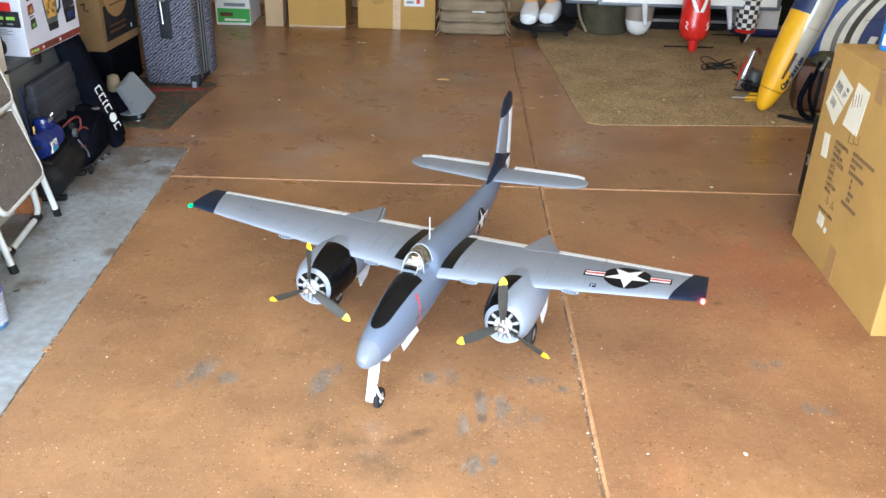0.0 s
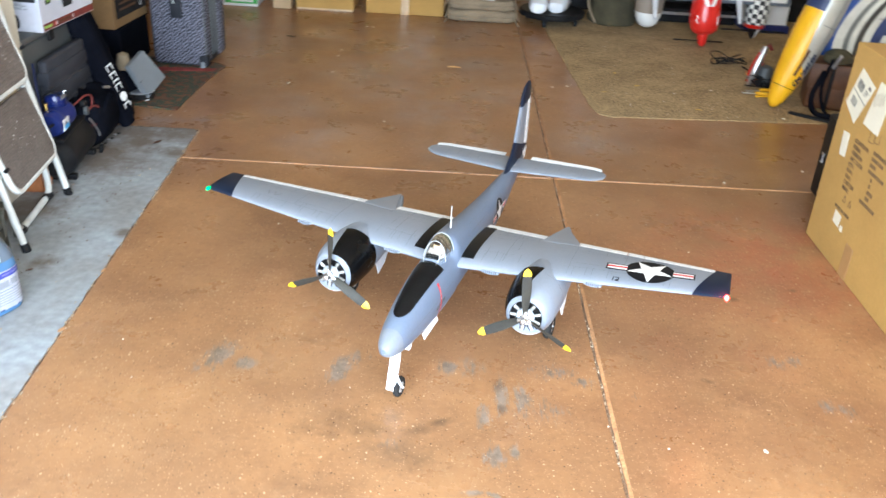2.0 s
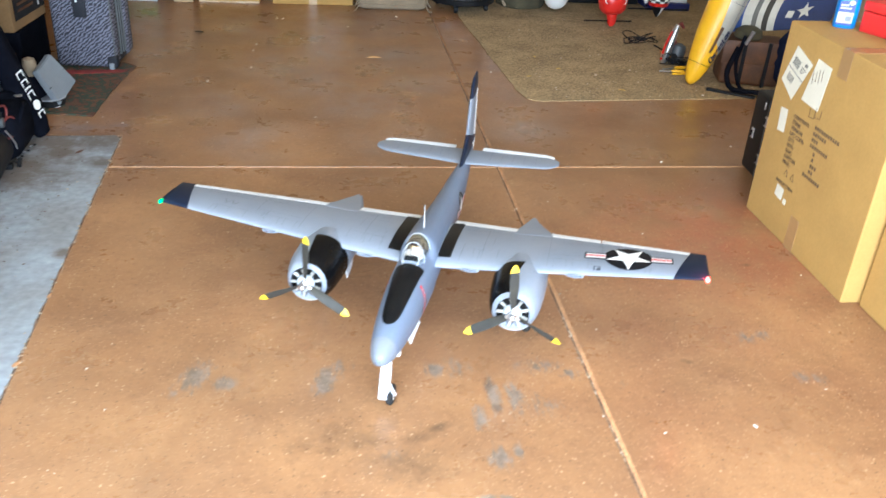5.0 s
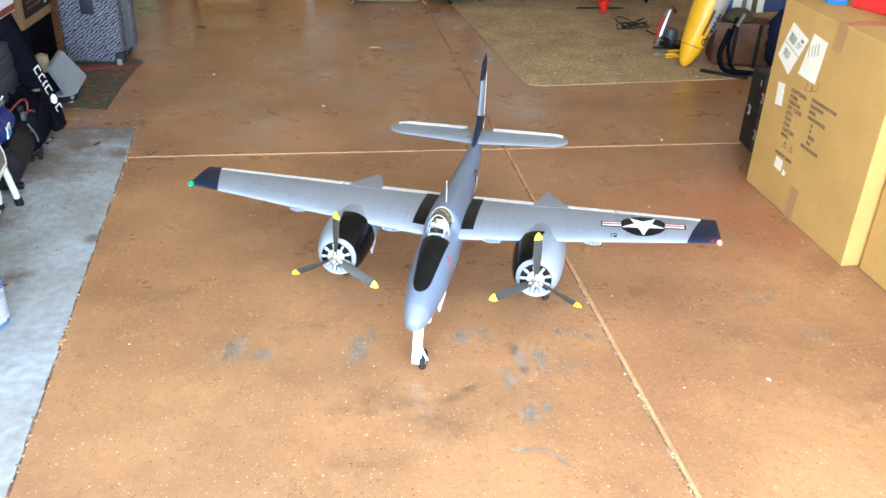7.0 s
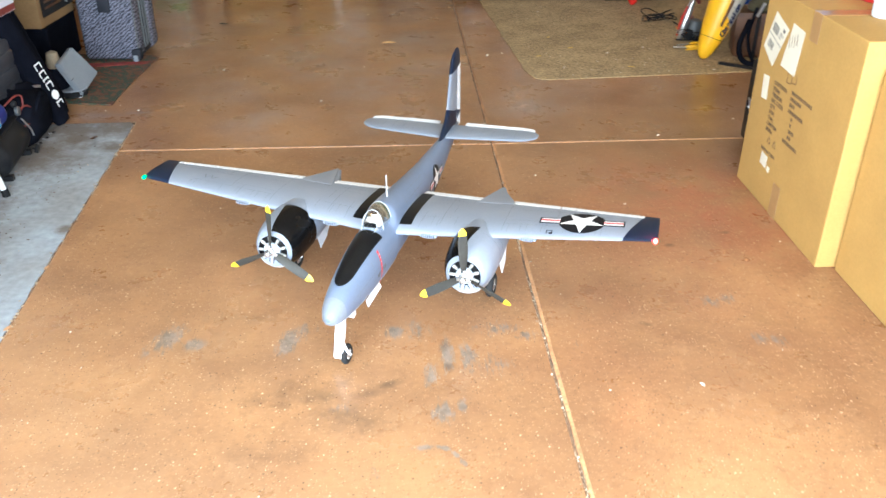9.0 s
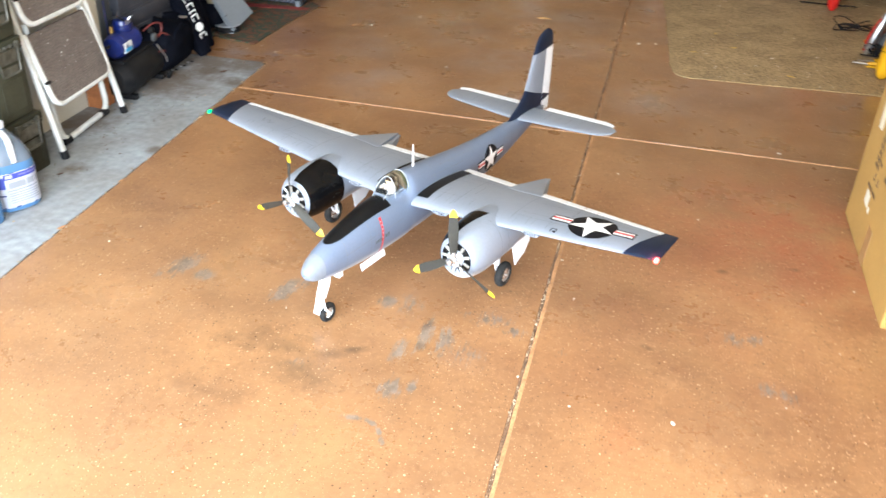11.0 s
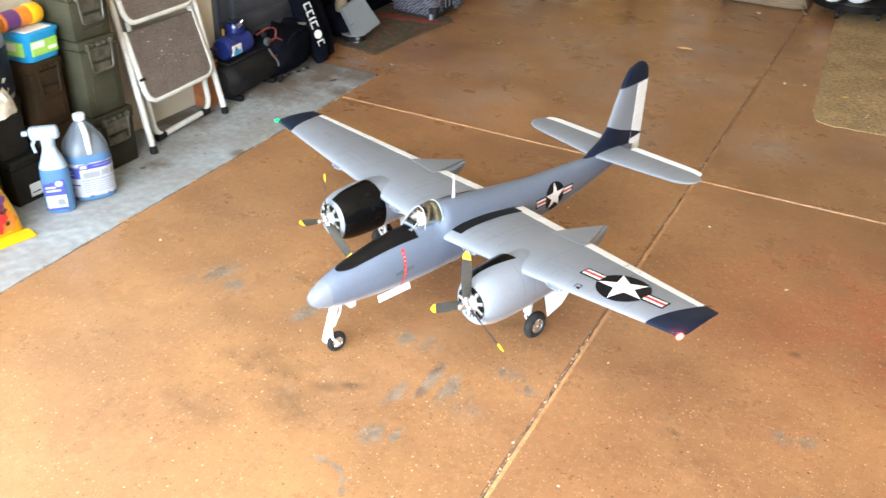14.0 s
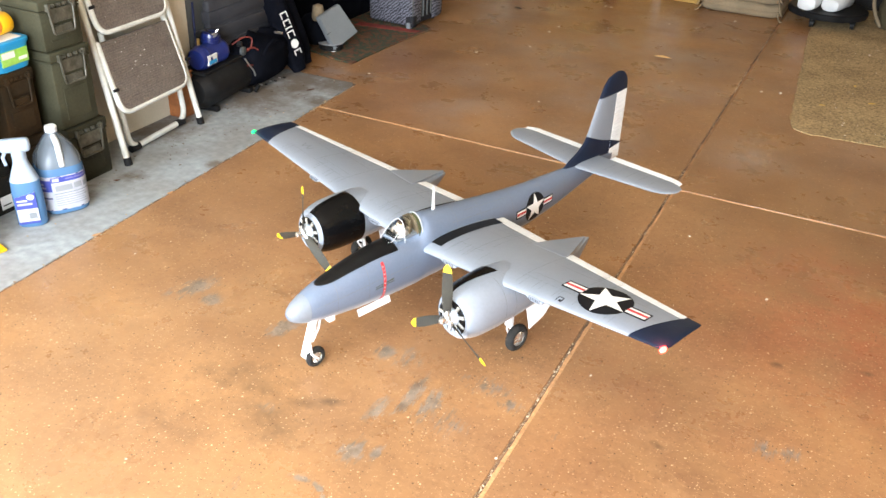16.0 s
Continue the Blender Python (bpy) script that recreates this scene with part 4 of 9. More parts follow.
def blade(angle, hand):
    """One blade of a three-bladed propeller: root to yellow tip."""
    outer, tipm = [], []
    for i in range(13):
        t = i / 12
        r = 0.016 + 0.132 * t
        w = 0.5 * (0.010 + 0.017 * math.sin(math.pi * min(1, 0.12 + 0.75 * t)) ** 0.8)
        if t > 0.88:
            w *= math.sqrt(max(0.08, 1 - ((t - 0.88) / 0.125) ** 2))
        th = 0.0042 * (1 - 0.72 * t)
        pitch = hand * radians(52 - 34 * t)
        loop = []
        for k in range(10):
            a = 2 * math.pi * k / 10
            u, v = w * math.cos(a), th / 2 * math.sin(a)
            loop.append(Vector((v * math.cos(pitch) - u * math.sin(pitch), u * math.cos(pitch) + v * math.sin(pitch), r)))
        outer.append(loop)
    rot = pose(0, 0, 0, angle, 0, 0)
    outer = [[rot @ p for p in lp] for lp in outer]
    return rings(outer[:11]), rings(outer[10:])


for side in (1, -1):
    y0 = 0.285 * side + 0.006
    nac = part("nacelle", body(NAC, 0.1455, -0.395, 90, 40, nac_e, y0), P_NACELLE, PLANE, "pale grey engine nacelle", True)
    # front lip and dark opening
    lip = []
    for r, x in ((0.0478, 0.1452), (0.0470, 0.1472), (0.0458, 0.1478), (0.0445, 0.1468), (0.0440, 0.140)):
        lip.append([Vector((x, y0 + r * math.cos(2 * math.pi * k / 40), 0.1890 + r * 1.09 * math.sin(2 * math.pi * k / 40))) for k in range(40)])
    part("cowl_lip", rings(lip, False, False), P_NACELLE, nac, "pale cowl lip", True)
    part("cowl_opening", turned([(0.0455, 0), (0.0455, 0.001)], 32, Matrix.Translation((0.1458, y0, 0.1890)) @ Matrix.Diagonal((1, 1, 1.08, 1)) @ pose(0, 0, 0, 0, 90, 0)), P_BLACK, nac)
    for k in range(9):
        a = 2 * math.pi * (k + 0.5) / 9
        d = Vector((0, math.cos(a), math.sin(a)))
        c = Vector((0.1472, y0, HUBZ - 0.006))
        prof = [c + d * r for r in (0.022, 0.025, 0.030, 0.034, 0.038, 0.043)]
        part("cylinder", tube(prof, [0.0030, 0.0038, 0.0042, 0.0045, 0.0048, 0.0040], 10), P_CYL, nac, "cream cylinder", True)
        e = Vector((0, -math.sin(a), math.cos(a)))
        for s in (1, -1):
            part("push_rod", tube([c + d * 0.020 + e * s * 0.0075 + Vector((0.002, 0, 0)), c + d * 0.042 + e * s * 0.0062 + Vector((0.001, 0, 0))], 0.0011, 6), P_BLACK, nac)
    case = part("gear_case", turned([(0.0245, 0), (0.0250, 0.005), (0.0235, 0.011), (0.018, 0.0155), (0.013, 0.0165)], 28, Matrix.Translation((0.1465, y0, HUBZ - 0.004)) @ pose(0, 0, 0, 0, 90, 0)), P_CASE, nac, "pale grey gear case", True)
    part("shaft_hole", turned([(0.0128, 0.0150), (0.0128, 0.0170)], 20, Matrix.Translation((0.1465, y0, HUBZ - 0.004)) @ pose(0, 0, 0, 0, 90, 0)), P_BLACK, case)
    chin = bmesh.new()
    lo = [chin.verts.new((0.1484, y0 + r * math.cos(radians(a)), 0.1890 + 1.08 * r * math.sin(radians(a)))) for r, aa in ((0.0262, range(222, 319, 8)), (0.0448, range(318, 221, -8))) for a in aa]
    chin.faces.new(lo)
    ext = bmesh.ops.extrude_face_region(chin, geom=chin.faces[:])
    bmesh.ops.translate(chin, vec=(-0.006, 0, 0), verts=[v for v in ext["geom"] if isinstance(v, bmesh.types.BMVert)])
    part("chin_baffle", chin, P_NACELLE, nac, "grey baffle below the gear case")
    # black inboard half of the cowl
    inb = -side
    part("antiglare_panel", body_strip(NAC, [(0.139 - 0.137 * i / 16, 90 + inb * ((-13 + 20 * i / 16) if side > 0 else (2 + 10 * i / 16)), 90 - inb * 150) for i in range(17)], 2.1, 0.0009, y0, 20), P_GLOSS, nac, "glossy black inboard cowl side", True)
    for x in (0.032, -0.004):
        a0, a1 = (-115, 72) if side > 0 else (112, 295)
        part("panel_line", body_strip(NAC, [(x + 0.0006, a0, a1), (x - 0.0006, a0, a1)], 2.1, 0.0012, y0, 30), P_LINE, nac)
    # spur of wing skin over the cowl
    part("fairing", body_strip(NAC, [(-0.006 - 0.05 * i / 8, 90 - 17, 90 + 17) for i in range(9)], 2.1, 0.0018, y0, 10), P_GREY, nac, "", True)
    prop = new("propeller")
    prop.parent = PLANE
    prop.matrix_basis = pose(0.168, y0 + 0.003, HUBZ + 0.001)
    prop["label"] = "three-bladed propeller with yellow tips"
    for ang in (0, 120, 240):
        b0, b1 = blade(ang + (2 if side > 0 else -3), side)
        part("blade", b0, P_BLADE, prop, "dark grey blade", True)
        part("blade_tip", b1, P_YELLOW, prop, "yellow blade tip", True)
        bm = tube([pose(0, 0, 0, ang, 0, 0) @ Vector((0, 0, z)) for z in (0.004, 0.012, 0.022)], [0.0065, 0.007, 0.005], 12)
        part("blade_root", bm, P_STEEL, prop, "", True)
    part("hub", turned([(0.011, -0.016), (0.012, -0.004), (0.012, 0.006), (0.0085, 0.009), (0.0085, 0.018), (0.007, 0.023), (0.002, 0.0255)], 20, pose(0, 0, 0, 0, 90, 0)), P_STEEL, prop, "bright metal hub", True)
    # main wheel leg
    gear = new("main_gear")
    gear.parent = PLANE
    gear.matrix_basis = pose(-0.076, side * 0.318, 0.0395 - side * 0.003)
    R = 0.039
    tyre = []
    for k in range(13):
        a = math.pi * k / 12
        tyre.append((R - 0.0125 + 0.0125 * math.sin(a), -0.0125 * math.cos(a)))
    part("tyre", turned([(0.021, -0.009)] + tyre + [(0.021, 0.009)], 32, pose(0, 0, 0, 90, 0, 0), None, False, False), P_TYRE, gear, "black tyre", True)
    part("rim", turned([(0.004, -0.0115), (0.008, -0.0105), (0.021, -0.0070), (0.0232, -0.0095), (0.0232, 0.0095), (0.021, 0.0070), (0.008, 0.0105), (0.004, 0.0115)], 24, pose(0, 0, 0, 90, 0, 0)), P_STEEL, gear, "silver spoked rim", True)
    for k in range(10):
        a = 2 * math.pi * k / 10
        for s in (1, -1):
            part("spoke", tube([(0.007 * math.cos(a), s * 0.0092, 0.007 * math.sin(a)), (0.019 * math.cos(a), s * 0.0075, 0.019 * math.sin(a))], 0.0014, 5), P_STEEL, gear)
    part("axle", tube([(0, -0.014, 0), (0, 0.014, 0)], 0.003, 8), P_STEEL, gear)
    part("strut", tube([(0, -side * 0.017, 0), (0.004, -side * 0.017, 0.035), (0.012, -side * 0.012, 0.105)], [0.0045, 0.0055, 0.007], 10), P_WHITE, gear, "white strut", True)
    part("scissor_link", tube([(0.014, -side * 0.015, 0.012), (0.026, -side * 0.014, 0.032), (0.012, -side * 0.013, 0.054)], 0.003, 6), P_WHITE, gear)
    part("leg_door", box((0.020, -side * 0.016 - 0.011, 0.036), (0.0215, -side * 0.016 + 0.011, 0.092), 0.0006), P_WHITE, gear, "white leg door")
    for s, lean in ((1, 14), (-1, -14)):
        d = slab_poly([(0.000, 0.0), (-0.104, 0.0), (-0.100, 0.036), (-0.058, 0.060), (0.0, 0.072)], -0.0012, 0.0012, 0.0006)
        bmesh.ops.transform(d, matrix=pose(-0.010, s * 0.040 - side * 0.026, 0.108, -90 + lean, 0, 0), verts=d.verts)
        part("gear_door", d, P_WHITE, gear, "white open wheel door")

# nose gear
ng = new("nose_gear")
ng.parent = PLANE
ng.matrix_basis = pose(0.360, 0.014, 0.029)
R = 0.0285
tyre = [(R - 0.0085 + 0.0085 * math.sin(math.pi * k / 12), -0.009 * math.cos(math.pi * k / 12)) for k in range(13)]
part("tyre", turned([(0.015, -0.007)] + tyre + [(0.015, 0.007)], 28, pose(0, 0.004, 0, 90, 0, 0), None, False, False), P_TYRE, ng, "black tyre", True)
part("rim", turned([(0.003, -0.0085), (0.007, -0.0075), (0.015, -0.005), (0.0165, -0.0065), (0.0165, 0.0065), (0.015, 0.005), (0.007, 0.0075), (0.003, 0.0085)], 22, pose(0, 0.004, 0, 90, 0, 0)), P_STEEL, ng, "silver rim", True)
for k in range(8):
    a = 2 * math.pi * k / 8
    part("spoke", tube([(0.006 * math.cos(a), 0.0115, 0.006 * math.sin(a)), (0.0155 * math.cos(a), 0.0100, 0.0155 * math.sin(a))], 0.0012, 5), P_STEEL, ng)
part("fork", tube(arc_path([(0, 0.0155, 0), (0.020, 0.0155, 0.022), (0.014, 0.004, 0.038), (0.014, 0.0, 0.055)], 0.008), 0.0035, 8), P_WHITE, ng, "white fork", True)
part("strut", tube([(0.014, -0.003, 0.036), (-0.004, -0.006, 0.072), (-0.020, -0.010, 0.115)], [0.005, 0.006, 0.0075], 10), P_WHITE, ng, "white strut", True)
part("brace", tube([(0.004, 0.0, 0.045), (-0.020, -0.004, 0.075), (-0.032, -0.008, 0.112)], 0.003, 6), P_WHITE, ng)
d = box((-0.0013, -0.013, 0.0), (0.0013, 0.013, 0.105), 0.001)
bmesh.ops.transform(d, matrix=pose(0.026, -0.010, 0.000, 0, -18, 0), verts=d.verts)
part("gear_door", d, P_WHITE, ng, "white leg door")
for s in (1, -1):
    d = box((-0.055, -0.0013, -0.020), (0.055, 0.0013, 0.0), 0.001)
    bmesh.ops.transform(d, matrix=pose(0.176, s * 0.031, 0.119, s * 20, 0, 0), verts=d.verts)
    part("bay_door", d, P_WHITE, fuselage, "white open bay door")
part("bay_flap", box((0.30, -0.028, 0.118), (0.318, 0.028, 0.133), 0.001), P_WHITE, fuselage)

# canopy
CAN = [(0.111, 0.265, 0.252, 0.012), (0.106, 0.272, 0.243, 0.0185), (0.098, 0.281, 0.231, 0.0240), (0.080, 0.297, 0.211, 0.0290), (0.057, 0.3105, 0.1935, 0.0335), (0.030, 0.3145, 0.1865, 0.0350), (0.008, 0.3130, 0.187, 0.0355), (-0.010, 0.308, 0.192, 0.0345)]
canopy = part("canopy", body_strip(CAN, [(0.1105 - 0.1085 * i / 20, -14, 194) for i in range(21)], 2.1, 0.0, 0, 24), P_GLASS, PLANE, "clear glass canopy", True)
canopy.visible_shadow = False


def hoop(x_base, x_top, r):
    pts = []
    for k in range(25):
        a = 4 + 172 * k / 24
        pts.append(body_point(CAN, x_base + (x_top - x_base) * abs(math.sin(radians(a))) ** 2, a, 2.1, 0.0006))
    return tube(pts, r, 6)


part("canopy_frame", hoop(0.066, 0.056, 0.0012), P_FRAME, canopy, "pale windscreen arch", True)
part("canopy_frame", hoop(0.004, 0.003, 0.0012), P_FRAME, canopy, "", True)
for s in (1, -1):
    part("canopy_frame", tube([body_point(CAN, 0.104 - 0.046 * i / 10, 90 - s * (62 - 34 * i / 10), 2.1, 0.0006) for i in range(11)], 0.0010, 6), P_FRAME, canopy, "", True)
part("canopy_frame", tube([body_point(CAN, 0.004 + 0.106 * math.sin(math.pi * i / 40), -10 if i <= 20 else 190, 2.1, 0.0008) for i in range(41)], 0.0014, 6), P_FRAME, canopy, "pale base rim", True)
part("cockpit_floor", box((0.006, -0.024, 0.262), (0.088, 0.024, 0.2685), 0.001), P_LINE, PLANE)
part("cockpit_rear", body_strip(CAN, [(0.015 - 0.011 * i / 8, 6, 174) for i in range(9)], 2.1, -0.0022, 0, 18), P_OLIVE, PLANE, "olive green rim behind the seat", True)
part("cockpit_back", rings([[Vector((x, 0.80 * y * k, 0.262 + z * k)) for y, z in ((-0.034, 0.0), (-0.031, 0.022), (-0.018, 0.041), (0.0, 0.046), (0.018, 0.041), (0.031, 0.022), (0.034, 0.0))] for x, k in ((0.012, 0.98), (0.018, 0.94))]), P_SEAT, PLANE, "brown bulkhead behind the seat")
part("cockpit_wall", box((0.036, -0.027, 0.252), (0.085, -0.0245, 0.270), 0.001), P_LINE, PLANE)
part("seat", box((0.034, -0.016, 0.250), (0.040, 0.016, 0.290), 0.003), P_SEAT, PLANE)
part("headrest", box((0.026, -0.011, 0.262), (0.034, 0.011, 0.304), 0.003), P_SEAT, PLANE)
part("instrument_panel", box((0.080, -0.017, 0.262), (0.086, 0.017, 0.282), 0.003), P_BLACK, PLANE)
part("aerial_mast", rings([[Vector((-0.068 + dx * k, dy * k, z)) for dx, dy in ((0.007, 0), (0, 0.0018), (-0.007, 0), (0, -0.0018))] for z, k in ((0.292, 1.0), (0.33, 0.75), (0.366, 0.5))]), P_WHITE, PLANE, "white aerial mast")

# the painted figure in the cockpit: one plain shape
fig = bmesh.new()
at = Matrix.Translation((0.052, 0.003, 0.0))
turned([(0.004, 0.262), (0.017, 0.264), (0.019, 0.272), (0.0165, 0.280), (0.008, 0.2855), (0.0045, 0.287)], 16, at @ Matrix.Diagonal((0.8, 0.92, 1, 1)), fig)
for sd in (1, -1):
    tube([at @ Vector((0.0, sd * 0.013, 0.279)), at @ Vector((0.012, sd * 0.017, 0.271)), at @ Vector((0.024, sd * 0.010, 0.269))], [0.005, 0.0048, 0.0035], 8, fig)
n_cloth = len(fig.faces)
turned([(0.0045, 0.286), (0.0080, 0.2885), (0.0098, 0.294), (0.0094, 0.2985), (0.0085, 0.3005)], 16, at @ Matrix.Translation((0.001, 0, 0)), fig)
n_face = len(fig.faces)
turned([(0.0098, 0.2985), (0.0107, 0.3005), (0.0098, 0.3045), (0.0050, 0.3072), (0.0010, 0.3078)], 16, at, fig)
for sd in (1, -1):
    turned([(0.0042, -0.002), (0.0042, 0.002)], 10, at @ pose(-0.001, sd * 0.0102, 0.2955, 90, 0, 0), fig)
fig.faces.ensure_lookup_table()
for k, f in enumerate(fig.faces):
    f.material_index = 0 if k < n_cloth else (1 if k < n_face else 2)
figure = part("cockpit_figure", fig, [P_CLOTH, P_SKIN, P_LEATHER], None, "", True)
figure.matrix_basis = PLANE.matrix_basis.copy()
tagged(figure, "small painted plastic figure sitting in the cockpit", "figure")


# ---- more materials ----
M_CARD = surf("cardboard", (0.43, 0.258, 0.068), (0.385, 0.228, 0.060), 4, 0.85, 0, 0.15, 110, 0.06)
# the same brown board with the shade of the left corner in its colour
M_CARD_SHADE = surf("shaded_cardboard", (0.255, 0.152, 0.060), (0.205, 0.122, 0.048), 4, 0.85, 0, 0.15, 110, 0.10)
M_CARD_PALE = surf("pale_cardboard", (0.46, 0.33, 0.19), (0.40, 0.285, 0.16), 4, 0.85, 0, 0.15, 110, 0.08)
M_TAPE = surf("packing_tape", (0.37, 0.215, 0.085), (0.34, 0.20, 0.08), 6, 0.3, 0, 0.05, 60, 0.05)
M_TAPE_CLEAR = surf("clear_tape", (0.47, 0.32, 0.17), (0.55, 0.41, 0.26), 14, 0.35, 0, 0.3, 60, 0.1)
M_PAPER = surf("white_paper", (0.70, 0.70, 0.69), (0.64, 0.64, 0.63), 6, 0.7, 0, 0.1, 120, 0.04)
M_BOXWHITE = surf("glossy_print_board", (0.56, 0.575, 0.64), (0.47, 0.48, 0.54), 4, 0.35, 0, 0.1, 90, 0.05)
# white labels; the warm light on the right side is in their cream tint
M_LABEL = surf("warm_lit_label", (0.72, 0.68, 0.55), (0.66, 0.62, 0.49), 6, 0.7, 0, 0.1, 120, 0.04)
M_INK = surf("brown_ink", (0.115, 0.068, 0.030), (0.15, 0.09, 0.040), 30, 0.8, 0, 0, 120, 0.2)
M_PRINT = surf("grey_print", (0.13, 0.125, 0.11), (0.19, 0.18, 0.16), 30, 0.7, 0, 0, 120, 0.2)
M_BLACKINK = surf("black_ink", (0.02, 0.02, 0.022), (0.03, 0.03, 0.03), 30, 0.7, 0, 0, 120, 0.2)
M_OLIVE = surf("olive_ammo_paint", (0.052, 0.051, 0.033), (0.034, 0.034, 0.022), 7, 0.5, 0, 0.2, 130, 0.15)
M_OLIVE_DARK = surf("dark_olive_paint", (0.030, 0.029, 0.019), (0.020, 0.019, 0.013), 7, 0.5, 0, 0.2, 130, 0.15)
M_LATCH = surf("worn_latch_paint", (0.105, 0.100, 0.080), (0.048, 0.046, 0.033), 40, 0.45, 0.2, 0.2, 130, 0.2)
M_BROWNCAN = surf("worn_brown_paint", (0.024, 0.017, 0.010), (0.038, 0.021, 0.009), 9, 0.55, 0, 0.25, 110, 0.25)
M_BLACKCAN = surf("black_can", (0.014, 0.013, 0.011), (0.022, 0.019, 0.016), 9, 0.5, 0, 0.2, 110, 0.2)
M_BLACK = surf("black_plastic", (0.009, 0.009, 0.010), (0.016, 0.016, 0.017), 15, 0.45, 0, 0.15, 140, 0.2)
M_FABRIC = surf("black_fabric", (0.0028, 0.0033, 0.006), (0.006, 0.0068, 0.011), 12, 0.9, 0, 0.8, 260, 0.35)
M_FRAME = surf("cream_tube_paint", (0.66, 0.68, 0.66), (0.54, 0.54, 0.50), 14, 0.4, 0, 0.08, 120, 0.08)
M_TREAD = surf("ribbed_rubber", (0.120, 0.098, 0.084), (0.150, 0.126, 0.110), 16, 0.8, 0, 0.5, 160, 0.35)
M_WHITEPL = surf("white_plastic", (0.66, 0.68, 0.71), (0.60, 0.62, 0.65), 8, 0.35, 0, 0.05, 120, 0.03)
M_BLUEPL = surf("blue_plastic", (0.02, 0.20, 0.55), (0.02, 0.17, 0.5), 8, 0.35, 0, 0.05, 120, 0.05)
M_CYAN = surf("bright_blue_plastic", (0.02, 0.30, 0.62), (0.02, 0.26, 0.56), 8, 0.4, 0, 0.05, 120, 0.05)
M_LIME = surf("lime_label", (0.25, 0.52, 0.06), (0.33, 0.60, 0.12), 12, 0.5, 0, 0, 120, 0.1)
M_YELLOW = surf("yellow_plastic", (0.84, 0.46, 0.006), (0.78, 0.41, 0.006), 9, 0.4, 0, 0.05, 120, 0.05)
M_ORANGE = surf("orange_print", (0.75, 0.25, 0.02), (0.66, 0.2, 0.02), 9, 0.5, 0, 0, 120, 0.1)
M_PURPLE = surf("purple_print", (0.10, 0.03, 0.16), (0.15, 0.05, 0.2), 9, 0.5, 0, 0, 120, 0.1)
M_REDPL = surf("red_plastic", (0.58, 0.025, 0.02), (0.5, 0.02, 0.02), 9, 0.35, 0, 0.05, 120, 0.06)
M_MOTOR = surf("blue_enamel", (0.006, 0.016, 0.125), (0.005, 0.013, 0.09), 9, 0.3, 0, 0.06, 120, 0.08, coat=0.3)
M_HOSE = surf("dull_red_rubber", (0.16, 0.025, 0.02), (0.11, 0.02, 0.018), 20, 0.5, 0, 0.1, 120, 0.1)
M_STEEL = surf("plain_steel", (0.6, 0.6, 0.6), (0.45, 0.45, 0.46), 30, 0.3, 0.9, 0.1, 140, 0.12)
M_BRASS = surf("brass", (0.6, 0.42, 0.14), (0.5, 0.34, 0.1), 30, 0.35, 0.9, 0.1, 140, 0.12)
M_TOTE = surf("grey_tote", (0.030, 0.031, 0.038), (0.020, 0.021, 0.026), 8, 0.55, 0, 0.15, 140, 0.1)
M_SLAT = surf("slate_plastic", (0.046, 0.048, 0.058), (0.034, 0.036, 0.044), 8, 0.5, 0, 0.15, 140, 0.1)
M_TOTE2 = surf("olive_grey_tote", (0.074, 0.080, 0.082), (0.058, 0.063, 0.066), 6, 0.5, 0, 0.1, 140, 0.08)
M_GREYPANEL = surf("grey_panel", (0.185, 0.205, 0.225), (0.16, 0.18, 0.20), 6, 0.6, 0, 0.1, 140, 0.06)
M_CANVAS = surf("tan_canvas", (0.25, 0.195, 0.125), (0.20, 0.155, 0.10), 8, 0.95, 0, 0.7, 240, 0.25)
M_DUFFEL = surf("olive_canvas", (0.074, 0.063, 0.032), (0.042, 0.036, 0.019), 8, 0.9, 0, 0.6, 220, 0.25)
M_LEATHER = surf("brown_leather", (0.105, 0.040, 0.012), (0.060, 0.024, 0.009), 10, 0.6, 0, 0.4, 120, 0.2)
M_PLANEBLUE = surf("deep_blue_film", (0.015, 0.055, 0.24), (0.012, 0.045, 0.2), 6, 0.3, 0, 0.05, 120, 0.06)
M_VIOLET = surf("violet_print", (0.16, 0.16, 0.40), (0.13, 0.13, 0.34), 12, 0.5, 0, 0, 120, 0.1)
M_FRIES = surf("golden_print", (0.55, 0.34, 0.08), (0.38, 0.20, 0.04), 45, 0.5, 0, 0, 120, 0.3)
M_NAVYINK = surf("navy_ink", (0.012, 0.016, 0.05), (0.02, 0.025, 0.07), 30, 0.5, 0, 0, 120, 0.1)
M_WINGBLUE = surf("bright_blue_film", (0.012, 0.060, 0.26), (0.010, 0.045, 0.19), 12, 0.35, 0, 0.1, 120, 0.1)
M_WINGNAVY = surf("dull_blue_film", (0.020, 0.036, 0.115), (0.016, 0.028, 0.085), 10, 0.5, 0, 0.1, 120, 0.15)
M_CREAM = surf("cream_film", (0.56, 0.54, 0.46), (0.46, 0.44, 0.37), 12, 0.5, 0, 0.05, 120, 0.06)
M_STRIPE = surf("grey_film", (0.135, 0.135, 0.120), (0.10, 0.10, 0.09), 12, 0.5, 0, 0.05, 120, 0.08)
M_STRIPEDARK = surf("dark_film", (0.060, 0.054, 0.045), (0.045, 0.040, 0.034), 12, 0.5, 0, 0.05, 120, 0.08)
M_PLANESILVER = surf("silver_film", (0.50, 0.50, 0.45), (0.38, 0.38, 0.34), 6, 0.3, 0.3, 0.05, 120, 0.06)
M_PLANEGREY = surf("slate_film", (0.12, 0.14, 0.17), (0.10, 0.12, 0.145), 6, 0.4, 0, 0.05, 120, 0.06)
